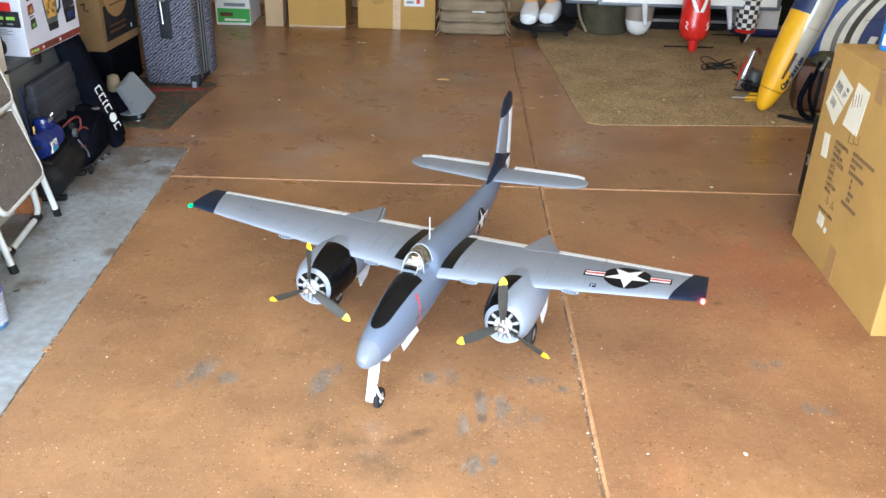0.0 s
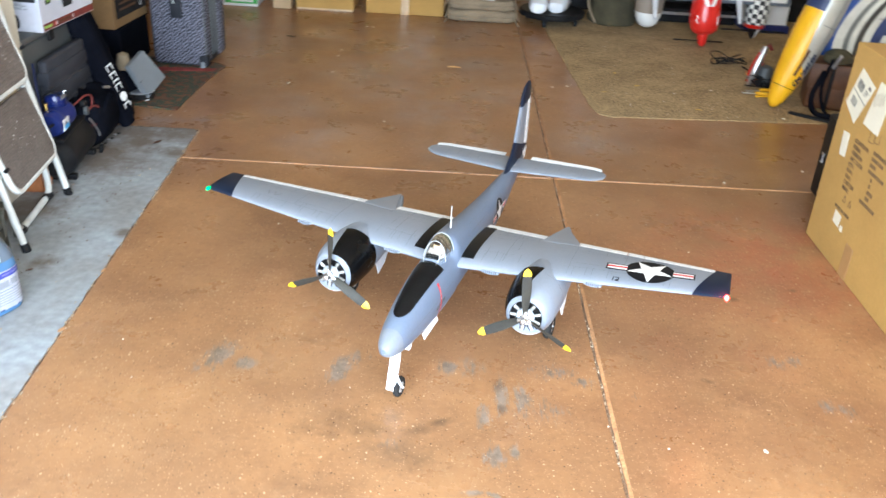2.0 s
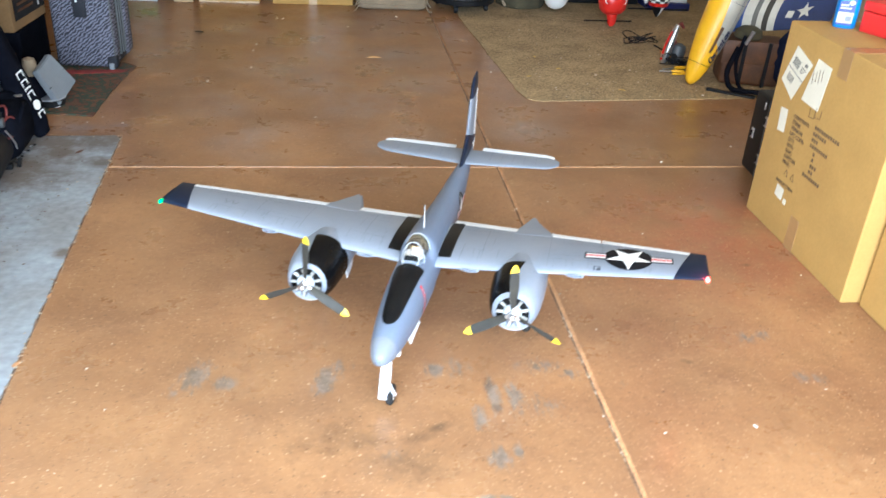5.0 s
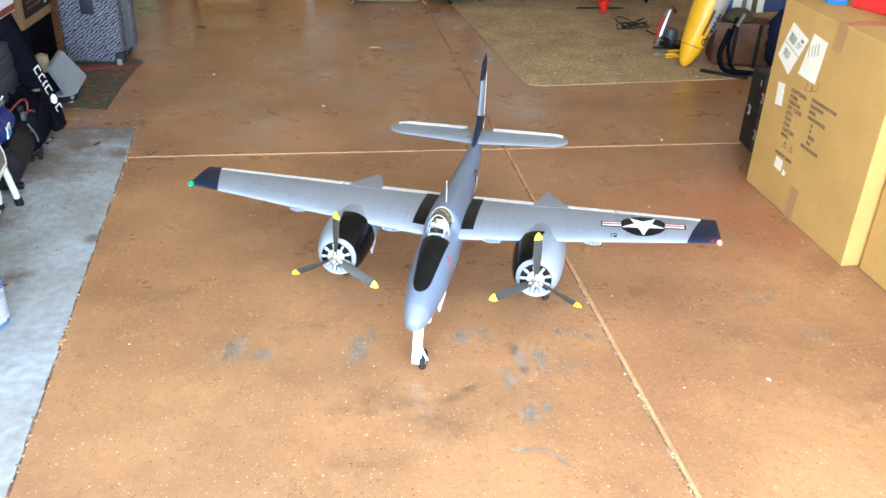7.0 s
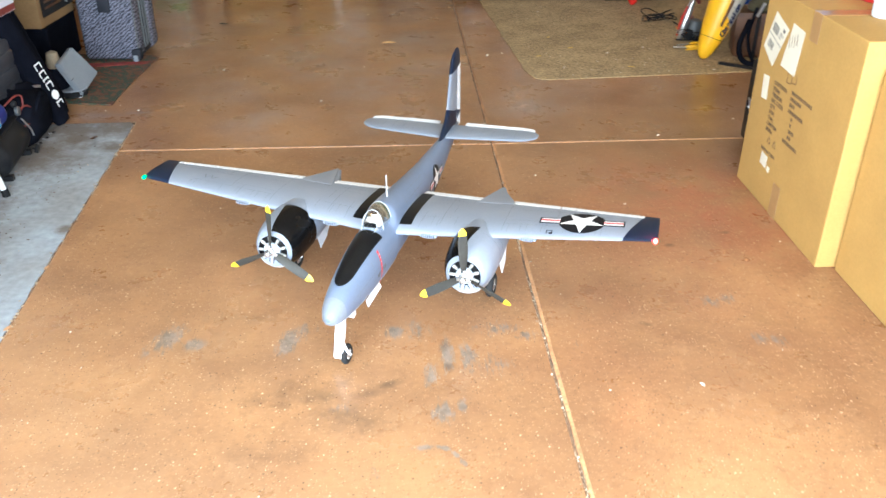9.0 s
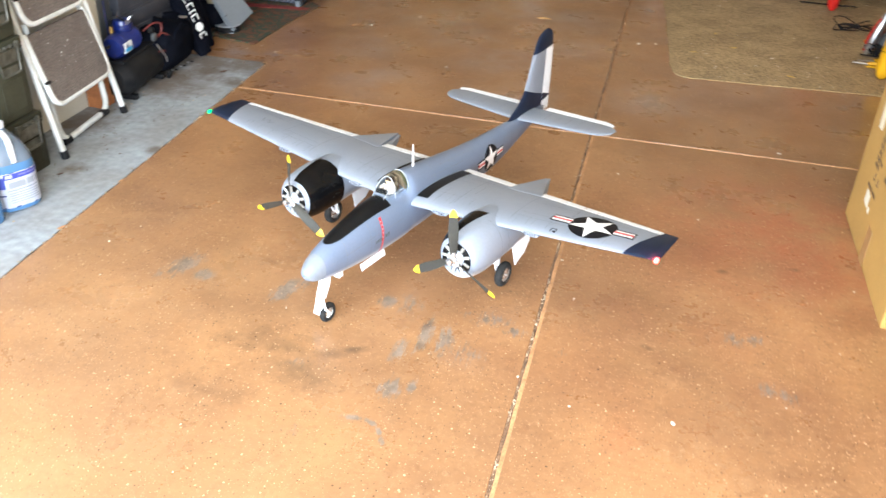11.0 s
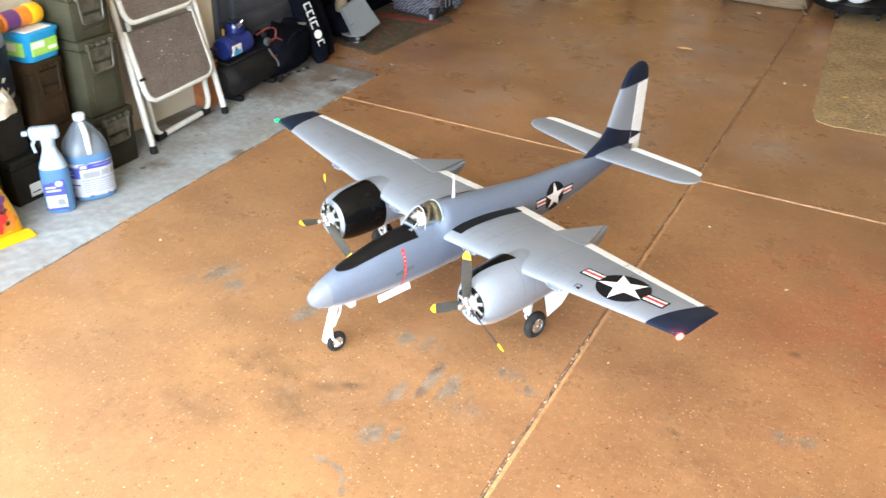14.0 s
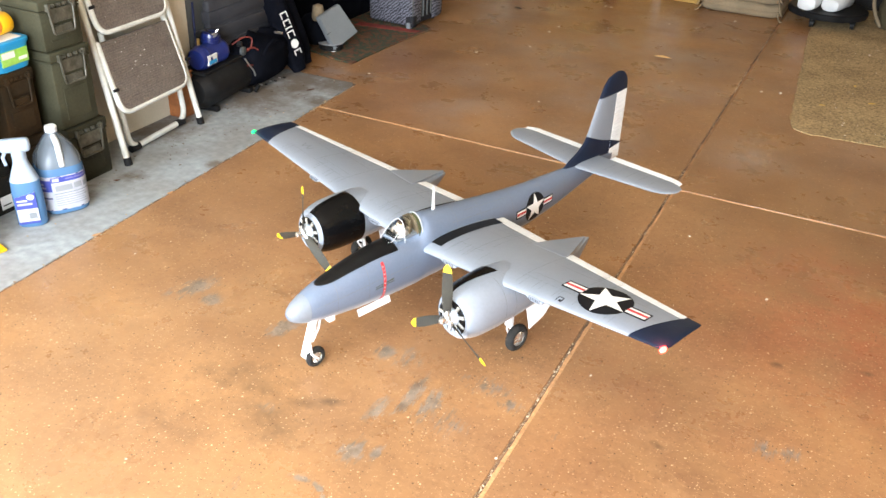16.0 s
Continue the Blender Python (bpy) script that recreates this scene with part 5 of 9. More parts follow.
M_PLANETAN = surf("taupe_film", (0.30, 0.25, 0.20), (0.26, 0.215, 0.17), 6, 0.45, 0, 0.05, 120, 0.06)
M_PLANERED = surf("red_film", (0.62, 0.022, 0.015), (0.52, 0.018, 0.012), 6, 0.28, 0, 0.05, 120, 0.06)
M_PLANEWHITE = surf("white_film", (0.80, 0.80, 0.78), (0.74, 0.74, 0.72), 6, 0.35, 0, 0.05, 120, 0.05)
M_GREENPRINT = surf("green_print", (0.06, 0.36, 0.06), (0.05, 0.31, 0.05), 6, 0.6, 0, 0, 120, 0.06)
M_LEAF = surf("dry_leaf", (0.90, 0.60, 0.27), (0.82, 0.50, 0.20), 40, 0.7, 0, 0.3, 160, 0.2)
M_FLAKE = surf("pale_chip", (0.72, 0.66, 0.56), (0.6, 0.5, 0.38), 40, 0.8, 0, 0.2, 160, 0.2)
M_YLEAF = surf("yellow_leaf", (0.62, 0.40, 0.06), (0.5, 0.3, 0.05), 40, 0.7, 0, 0.3, 160, 0.2)
M_LABELGREY = surf("pale_label_paper", (0.42, 0.43, 0.49), (0.34, 0.35, 0.41), 25, 0.5, 0, 0.05, 120, 0.08)
M_ROYAL = surf("royal_blue_print", (0.040, 0.055, 0.30), (0.030, 0.042, 0.24), 12, 0.5, 0, 0, 120, 0.1)
M_GRIP = surf("moulded_grip", (0.60, 0.64, 0.68), (0.52, 0.56, 0.60), 8, 0.35, 0, 0.05, 120, 0.03)
M_JUG = glass("clear_jug", (0.30, 0.36, 0.44), 0.25, 0.6)
M_MILKY = surf("milky_plastic", (0.34, 0.41, 0.51), (0.28, 0.35, 0.45), 8, 0.35, 0, 0.05, 120, 0.03)
M_SILVERPL = surf("silver_plastic", (0.27, 0.285, 0.31), (0.23, 0.245, 0.27), 8, 0.4, 0.1, 0.05, 120, 0.04)
M_CRUMPLE = surf("crumpled_plastic", (0.50, 0.47, 0.40), (0.34, 0.31, 0.25), 22, 0.4, 0, 0.5, 60, 0.15)
M_LIQUID = glass("blue_liquid", (0.115, 0.245, 0.46), 0.15, 0.35)


def zebra():
    m, N, K, B = nodes_of("zebra_fabric")
    co = N.new("ShaderNodeTexCoord")
    mp = N.new("ShaderNodeMapping")
    mp.inputs["Rotation"].default_value = (0.0, radians(40), 0.0)
    mp.inputs["Scale"].default_value = (1.0, 1.0, 1.0)
    K.new(co.outputs["Object"], mp.inputs["Vector"])
    w = N.new("ShaderNodeTexWave")
    w.bands_direction = "Z"
    w.inputs["Scale"].default_value, w.inputs["Distortion"].default_value = 22.0, 6.5
    w.inputs["Detail"].default_value, w.inputs["Detail Scale"].default_value = 2.0, 2.2
    K.new(mp.outputs[0], w.inputs["Vector"])
    r = N.new("ShaderNodeMapRange")
    r.inputs[1].default_value, r.inputs[2].default_value = 0.42, 0.58
    K.new(w.outputs["Fac"], r.inputs[0])
    x = N.new("ShaderNodeMix")
    x.data_type = "RGBA"
    x.inputs["A"].default_value, x.inputs["B"].default_value = (0.020, 0.021, 0.032, 1), (0.145, 0.147, 0.188, 1)
    K.new(r.outputs[0], x.inputs["Factor"])
    K.new(x.outputs["Result"], B.inputs["Base Color"])
    B.inputs["Roughness"].default_value = 0.85
    n = N.new("ShaderNodeTexNoise")
    n.inputs["Scale"].default_value = 300
    K.new(co.outputs["Object"], n.inputs["Vector"])
    b = N.new("ShaderNodeBump")
    b.inputs["Strength"].default_value, b.inputs["Distance"].default_value = 0.5, 0.002
    K.new(n.outputs[0], b.inputs["Height"])
    K.new(b.outputs[0], B.inputs["Normal"])
    return m


def chequer():
    m, N, K, B = nodes_of("chequered_film")
    co = N.new("ShaderNodeTexCoord")
    c = N.new("ShaderNodeTexChecker")
    c.inputs["Scale"].default_value = 1.0
    sep = N.new("ShaderNodeSeparateXYZ")
    K.new(co.outputs["Object"], sep.inputs[0])
    at = N.new("ShaderNodeMath")
    at.operation = "ARCTAN2"
    K.new(sep.outputs[1], at.inputs[0])
    K.new(sep.outputs[0], at.inputs[1])
    k1 = N.new("ShaderNodeMath")
    k1.operation = "MULTIPLY"
    k1.inputs[1].default_value = 14 / (2 * math.pi)
    K.new(at.outputs[0], k1.inputs[0])
    k2 = N.new("ShaderNodeMath")
    k2.operation = "MULTIPLY"
    k2.inputs[1].default_value = 33.0
    K.new(sep.outputs[2], k2.inputs[0])
    cmb = N.new("ShaderNodeCombineXYZ")
    K.new(k1.outputs[0], cmb.inputs[0])
    K.new(k2.outputs[0], cmb.inputs[1])
    cmb.inputs[2].default_value = 0.5
    K.new(cmb.outputs[0], c.inputs["Vector"])
    c.inputs["Color1"].default_value, c.inputs["Color2"].default_value = (0.78, 0.78, 0.74, 1), (0.02, 0.02, 0.022, 1)
    K.new(c.outputs["Color"], B.inputs["Base Color"])
    B.inputs["Roughness"].default_value = 0.35
    return m


def rug_weave():
    m, N, K, B = nodes_of("patterned_rug")
    co = N.new("ShaderNodeTexCoord")
    a = N.new("ShaderNodeTexNoise")
    a.inputs["Scale"].default_value, a.inputs["Detail"].default_value, a.inputs["Roughness"].default_value = 15, 8, 0.72
    K.new(co.outputs["Object"], a.inputs["Vector"])
    r = N.new("ShaderNodeValToRGB")
    r.color_ramp.elements[0].position, r.color_ramp.elements[0].color = 0.38, (0.13, 0.062, 0.030, 1)
    r.color_ramp.elements[1].position, r.color_ramp.elements[1].color = 0.66, (0.16, 0.082, 0.036, 1)
    for p, c in ((0.45, (0.12, 0.040, 0.022, 1)), (0.48, (0.026, 0.054, 0.034, 1)), (0.53, (0.028, 0.058, 0.036, 1)), (0.56, (0.15, 0.06, 0.03, 1))):
        e = r.color_ramp.elements.new(p)
        e.color = c
    K.new(a.outputs[0], r.inputs[0])
    K.new(r.outputs[0], B.inputs["Base Color"])
    B.inputs["Roughness"].default_value = 0.95
    f = N.new("ShaderNodeTexNoise")
    f.inputs["Scale"].default_value = 300
    K.new(co.outputs["Object"], f.inputs["Vector"])
    b = N.new("ShaderNodeBump")
    b.inputs["Strength"].default_value, b.inputs["Distance"].default_value = 0.8, 0.003
    K.new(f.outputs[0], b.inputs["Height"])
    K.new(b.outputs[0], B.inputs["Normal"])
    return m


M_ZEBRA, M_CHEQUER, M_RUG = zebra(), chequer(), rug_weave()
M_RUGRED = surf("dull_red_wool", (0.26, 0.035, 0.03), (0.17, 0.025, 0.02), 20, 0.95, 0, 0.6, 240, 0.3)


def lettering(text, size, m, name="lettering", parent=None, material=None, bold=0.0, slant=0.0):
    """Flat letters as a mesh, laid in the plane of m."""
    cu = bpy.data.curves.new("letters", "FONT")
    cu.body, cu.size, cu.extrude, cu.offset, cu.shear = text, size, 0.0003, bold, slant
    tmp = bpy.data.objects.new("letters", cu)
    me = bpy.data.meshes.new_from_object(tmp)
    bpy.data.objects.remove(tmp)
    me.transform(m)
    me.materials.append(material or M_INK)
    ob = new(name, me)
    ob.parent = parent
    return ob


# ---- coverings on the floor ----
def wobbly(pts, step=0.05, amp=0.006, seed=1):
    rnd = random.Random(seed)
    out = []
    for a, b in zip(pts, pts[1:] + pts[:1]):
        a, b = Vector(a), Vector(b)
        k = max(1, int((b - a).length / step))
        for i in range(k):
            p = a + (b - a) * (i / k)
            out.append((p.x + rnd.uniform(-amp, amp), p.y + rnd.uniform(-amp, amp)))
    return out


carpet_pts = [(1.045, 4.66), (1.062, 4.56), (1.10, 4.513), (1.15, 4.50), (2.2, 4.58), (3.9, 4.70), (3.9, 7.15), (0.90, 7.15), (0.955, 6.1)]
tagged(part("carpet", slab_poly(wobbly(carpet_pts, 0.03, 0.006), 0.0006, 0.0045, 0.001), M_CARPET), "worn tan carpet remnant lying on the floor", "carpet")
rug_pts = [(-1.30, 4.29), (-1.12, 4.235), (-0.99, 4.22), (-0.985, 4.53), (-0.945, 4.98), (-1.00, 5.03), (-1.85, 5.10), (-1.85, 4.32)]
rug = tagged(part("rug", slab_poly(wobbly(rug_pts, 0.03, 0.004, 2), 0.0006, 0.008, 0.002), M_RUG), "green and red patterned rug under the suitcases", "rug")
part("border", slab_poly(wobbly([(-1.34, 4.80), (-0.985, 4.855), (-0.965, 4.905), (-1.34, 4.87)], 0.03, 0.002, 5), 0.0075, 0.0095, 0.001), M_RUGRED, rug, "dull red border stripe")


# ---- cartons on the open side ----
def carton(name, x0, x1, y0, y1, h, label, m=M_CARD, lean=0.0, rz=0.0):
    """A taped carton; its base centre is the thing's place."""
    cx, cy = (x0 + x1) / 2, (y0 + y1) / 2
    t = thing(name, cx, cy, 0.0, label, "cardboard box", rz)
    w, d = (x1 - x0) / 2, (y1 - y0) / 2
    part("body", box((-w, -d, 0), (w, d, h), 0.004), m, t)
    return t, w, d


big, w, d = carton("carton", 1.690, 2.17, 2.560, 3.272, 0.735, "large brown cardboard carton with white shipping labels")
FACE = lambda y, z: Matrix.Translation((-w - 0.0012, y - 2.916, z)) @ pose(0, 0, 0, 90, 0, -90)


def on_face(name, pts, material, parent, lift=0.001, label=""):
    """A flat sticker on the carton's broad side: outline in (y, z)."""
    bm = bmesh.new()
    a = [bm.verts.new((-w - lift, y - 2.916, z)) for y, z in pts]
    b = [bm.verts.new((-w - lift + 0.0008, y - 2.916, z)) for y, z in pts]
    bm.faces.new(a)
    bm.faces.new(b[::-1])
    for i in range(len(pts)):
        j = (i + 1) % len(pts)
        bm.faces.new((a[i], b[i], b[j], a[j]))
    return part(name, bm, material, parent, label)


def tilted(cy, cz, sy, sz, deg):
    """A tilted rectangle in (y, z)."""
    c, s = math.cos(radians(deg)), math.sin(radians(deg))
    return [(cy + u * c - v * s, cz + u * s + v * c) for u, v in ((-sy, -sz), (sy, -sz), (sy, sz), (-sy, sz))]


lab1 = on_face("shipping_label", [(3.185, 0.668), (3.065, 0.634), (3.145, 0.484), (3.243, 0.532)], M_LABEL, big, 0.001, "white shipping label with bar codes")


def on_label(a0, a1, b0, b1, material=M_PRINT):
    """A printed block on the shipping label, in parts of its two sides."""
    pt = lambda a, b: (3.185 - 0.120 * a + 0.058 * b, 0.668 - 0.034 * a - 0.136 * b)
    return on_face("bar", [pt(a0, b0), pt(a1, b0), pt(a1, b1), pt(a0, b1)], material, lab1, 0.0022)


for k in range(12):
    on_label(0.14 + 0.032 * k, 0.14 + 0.032 * k + (0.013 if k % 3 else 0.008), 0.22, 0.44)
for k in range(9):
    on_label(0.20 + 0.040 * k, 0.20 + 0.040 * k + (0.015 if k % 2 else 0.009), 0.66, 0.86)
on_label(0.72, 0.86, 0.12, 0.20)
on_label(0.04, 0.96, 0.54, 0.555)
for k in range(3):
    on_label(0.62, 0.88 - 0.06 * k, 0.27 + 0.06 * k, 0.29 + 0.06 * k)
lab2 = on_face("shipping_label", [(3.040, 0.664), (2.948, 0.656), (2.966, 0.503), (3.082, 0.508)], M_LABEL, big, 0.001, "plain white label")
for k in range(4):
    on_face("bar", tilted(3.045 - 0.018 * k, 0.600 + 0.006 * k, 0.001, 0.022 - 0.003 * (k % 2), -8), M_INK, lab2, 0.0022)
on_face("shipping_label", tilted(3.168, 0.402, 0.024, 0.042, -6), M_LABEL, big, 0.001, "small white label")
on_face("shipping_label", tilted(3.068, 0.160, 0.026, 0.022, 4), M_LABEL, big, 0.001, "small white label")
on_face("shipping_label", tilted(3.020, 0.142, 0.010, 0.010, 4), M_LABEL, big, 0.001)
on_face("tape", tilted(2.925, 0.060, 0.030, 0.062, 0), M_TAPE, big, 0.0008, "brown packing tape")
on_face("tape", tilted(2.885, 0.690, 0.030, 0.047, 0), M_TAPE, big, 0.0008, "brown packing tape")
part("tape", box((-w + 0.002, -0.061, 0.7345), (w, -0.001, 0.7362)), M_TAPE, big, "brown packing tape")
part("flap_seam", box((-w + 0.005, 0.0, 0.735), (w - 0.005, 0.0015, 0.7364)), M_INK, big)
for k, s in enumerate(("CONTENTS:", "ITEM#:", "VERSION:", "UPC CODE:", "QTY:", "N.W.:", "G.W.:", "CARTON", "MEAS.:")):
    lettering(s, 0.0195, FACE(3.098, 0.436 - 0.0212 * k), "lettering", big, bold=0.0006)
lettering("MADE IN CHINA", 0.0165, FACE(3.108, 0.192), "lettering", big, bold=0.0005)
for k, wd in enumerate((0.16, 0.10, 0.05, 0.12, 0.02, 0.02, 0.055, 0.03, 0.13)):
    z = 0.446 - 0.0212 * k
    y = 2.955 - (0.03 if 3 < k < 8 else 0)
    for q in range(max(1, int(wd / 0.0145))):
        ya, yb = y - 0.0145 * q, y - 0.0145 * q - min(wd, 0.0100)
        on_face("bar", [(ya, z), (yb, z), (yb, z + 0.0125), (ya, z + 0.0125)], M_INK, big, 0.0016)
# handling mark boxes
for y0, z0 in ((3.010, 0.470), (2.975, 0.480)):
    for p in ([(y0, z0), (y0 - 0.034, z0 + 0.004)], [(y0 - 0.034, z0 + 0.004), (y0 - 0.034, z0 + 0.036)], [(y0, z0), (y0, z0 + 0.032)]):
        (ya, za), (yb, zb) = p
        on_face("printed_line", [(ya + 0.001, za - 0.001), (yb - 0.001, zb - 0.001), (yb - 0.001, zb + 0.001), (ya + 0.001, za + 0.001)] if abs(za - zb) < 0.01 else [(ya - 0.001, za), (ya + 0.001, za), (yb + 0.001, zb), (yb - 0.001, zb)], M_INK, big, 0.0016)
for k, yy in enumerate((3.055, 3.01)):
    bm = tube([(-w - 0.001, yy - 2.916 + 0.014 * math.cos(2 * math.pi * i / 3 + 1.57), 0.238 + 0.016 * math.sin(2 * math.pi * i / 3 + 1.57)) for i in range(3)], 0.0012, 4, None, True)
    part("printed_mark", bm, M_INK, big)

near, wn2, dn2 = carton("carton", 1.748, 2.30, 1.50, 2.545, 0.66, "brown cardboard carton leaning against a larger one")
part("tape", box((-wn2 - 0.0008, -0.03, 0.0), (-wn2, 0.03, 0.62)), M_TAPE, near, "brown packing tape")

def case_black():
    t = thing("hard_case", 1.93, 3.53, 0.0, "black hard case with bright latches standing on the floor", "case", rz=-4)
    part("shell", box((-0.085, -0.15, 0), (-0.004, 0.165, 0.345), 0.012, 3), M_BLACK, t, "", True)
    part("shell", box((0.004, -0.15, 0), (0.085, 0.165, 0.345), 0.012, 3), M_BLACK, t, "", True)
    part("rim", box((-0.0045, -0.151, 0.002), (0.0045, 0.166, 0.346), 0.002), M_STEEL, t, "bright metal rim")
    for z in (0.10, 0.24):
        la = part("latch", box((-0.028, 0.164, z - 0.016), (0.022, 0.171, z + 0.016), 0.003), M_STEEL, t, "bright latch")
    part("latch", box((-0.0875, -0.06, 0.20), (-0.083, -0.02, 0.225), 0.002), M_STEEL, t, "bright latch")
    part("latch", box((-0.0875, 0.05, 0.29), (-0.083, 0.06, 0.32), 0.002), M_STEEL, t, "bright latch")
    part("seam_trim", box((-0.0868, 0.012, 0.004), (-0.084, 0.020, 0.341), 0.001), M_TOTE2, t, "worn grey seam")
    for y, z in ((0.018, 0.085), (0.018, 0.250), (0.120, 0.165)):
        la = part("latch", box((-0.0885, y - 0.014, z - 0.022), (-0.083, y + 0.012, z + 0.022), 0.003), M_STEEL, t, "bright latch")
        part("latch_pin", tube([(-0.090, y, z - 0.012), (-0.090, y, z + 0.012)], 0.003, 8), M_BLACK, la)
    part("edge_trim", box((-0.0875, -0.1515, 0.004), (-0.078, -0.1485, 0.341), 0.001), M_TOTE2, t, "worn grey edge")
    part("handle", tube(arc_path([(0, -0.02, 0.344), (0, -0.02, 0.372), (0, 0.06, 0.372), (0, 0.06, 0.344)], 0.012), 0.006, 8), M_BLACK, t, "", True)


case_black()


def spray_bottle(name, x, y, z, label, liquid, rz=0.0, s=1.0, head=M_WHITEPL):
    t = thing(name, x, y, z, label, "bottle", rz)
    lp = []
    for h, a, b in ((0.0, 0.038, 0.026), (0.006, 0.042, 0.030), (0.10, 0.042, 0.031), (0.142, 0.0395, 0.029), (0.168, 0.030, 0.026), (0.190, 0.0215, 0.0205), (0.215, 0.0165, 0.0165)):
        lp.append([Vector((a * s * math.copysign(abs(math.cos(k * math.pi / 12)) ** 0.8, math.cos(k * math.pi / 12)), b * s * math.copysign(abs(math.sin(k * math.pi / 12)) ** 0.8, math.sin(k * math.pi / 12)), h * s)) for k in range(24)])
    part("body", rings(lp[:4]), liquid, t, "blue liquid inside", True)
    part("neck", rings(lp[3:]), head, t, "white upper body", True)
    hd = part("trigger_head", box((-0.046 * s, -0.015 * s, 0.228 * s), (0.034 * s, 0.015 * s, 0.268 * s), 0.011 * s, 3), head, t, "white spray head", True)
    part("collar", turned([(0.0180 * s, 0.204 * s), (0.0195 * s, 0.208 * s), (0.0195 * s, 0.230 * s), (0.015 * s, 0.236 * s)], 18), head, hd, "", True)
    part("nozzle", tube([(-0.048 * s, 0, 0.250 * s), (-0.064 * s, 0, 0.250 * s)], 0.008 * s, 10), head, hd, "", True)
    part("trigger", tube([(-0.030 * s, 0, 0.236 * s), (-0.042 * s, 0, 0.214 * s), (-0.038 * s, 0, 0.190 * s)], 0.005 * s, 8), head, hd, "", True)
    # a slanted dark wedge above a pale picture panel, on the broad face
    def panel(pts, lift, m, name, parent, lab=""):
        bm = bmesh.new()
        lo = [bm.verts.new((u * s, (-0.0308 - lift) * s, v * s)) for u, v in pts]
        hi = [bm.verts.new((u * s, (-0.0316 - lift) * s, v * s)) for u, v in pts]
        bm.faces.new(lo)
        bm.faces.new(hi[::-1])
        for k in range(len(pts)):
            bm.faces.new((lo[k], lo[k - 1], hi[k - 1], hi[k]))
        return part(name, bm, m, parent, lab)
    lb = panel(((-0.034, 0.014), (0.022, 0.014), (0.022, 0.112), (-0.034, 0.100)), 0.0, M_LABELGREY, "label", t, "pale and dark blue label")
    panel(((-0.034, 0.062), (0.022, 0.062), (0.022, 0.112), (-0.034, 0.100)), 0.0008, M_ROYAL, "label_band", lb)
    panel(((-0.034, 0.014), (0.022, 0.014), (0.022, 0.021), (-0.034, 0.021)), 0.0008, M_ROYAL, "label_band", lb)
    panel(circle(0.009, 14, 0.008, 0.098, 1.2), 0.0014, M_LABELGREY, "label_seal", lb)
    for k in range(2):
        panel(((-0.030, 0.074 + 0.011 * k), (0.010 - 0.012 * k, 0.074 + 0.011 * k), (0.010 - 0.012 * k, 0.080 + 0.011 * k), (-0.030, 0.080 + 0.011 * k)), 0.0014, M_LABELGREY, "bar", lb)
    panel(((-0.004, 0.030), (0.016, 0.030), (0.016, 0.048), (-0.004, 0.048)), 0.0008, M_GREYPANEL, "label_picture", lb)
    return t


spray_bottle("window_cleaner", 1.838, 3.19, 0.7352, "blue window cleaner bottle standing on a carton", M_BLUEPL, -25, 0.9, M_MILKY)
rt = thing("red_toolbox", 1.98, 3.02, 0.7352, "red metal toolbox lying on a carton", "toolbox", rz=20)
part("body", box((-0.07, -0.15, 0), (0.11, 0.15, 0.07), 0.006), M_REDPL, rt)
part("lid", box((-0.073, -0.153, 0.072), (0.113, 0.153, 0.105), 0.008), M_REDPL, rt)
part("latch", box((-0.077, -0.02, 0.055), (-0.071, 0.02, 0.09), 0.002), M_STEEL, rt, "bright latch")
wb = thing("white_tub", 1.865, 2.83, 0.7352, "small white plastic tub with a lid", "tub")
part("body", turned([(0.030, 0), (0.034, 0.004), (0.035, 0.05), (0.032, 0.054)], 20), M_WHITEPL, wb, "", True)
part("lid", turned([(0.036, 0.0545), (0.037, 0.058), (0.037, 0.068), (0.033, 0.071)], 20), M_WHITEPL, wb, "", True)


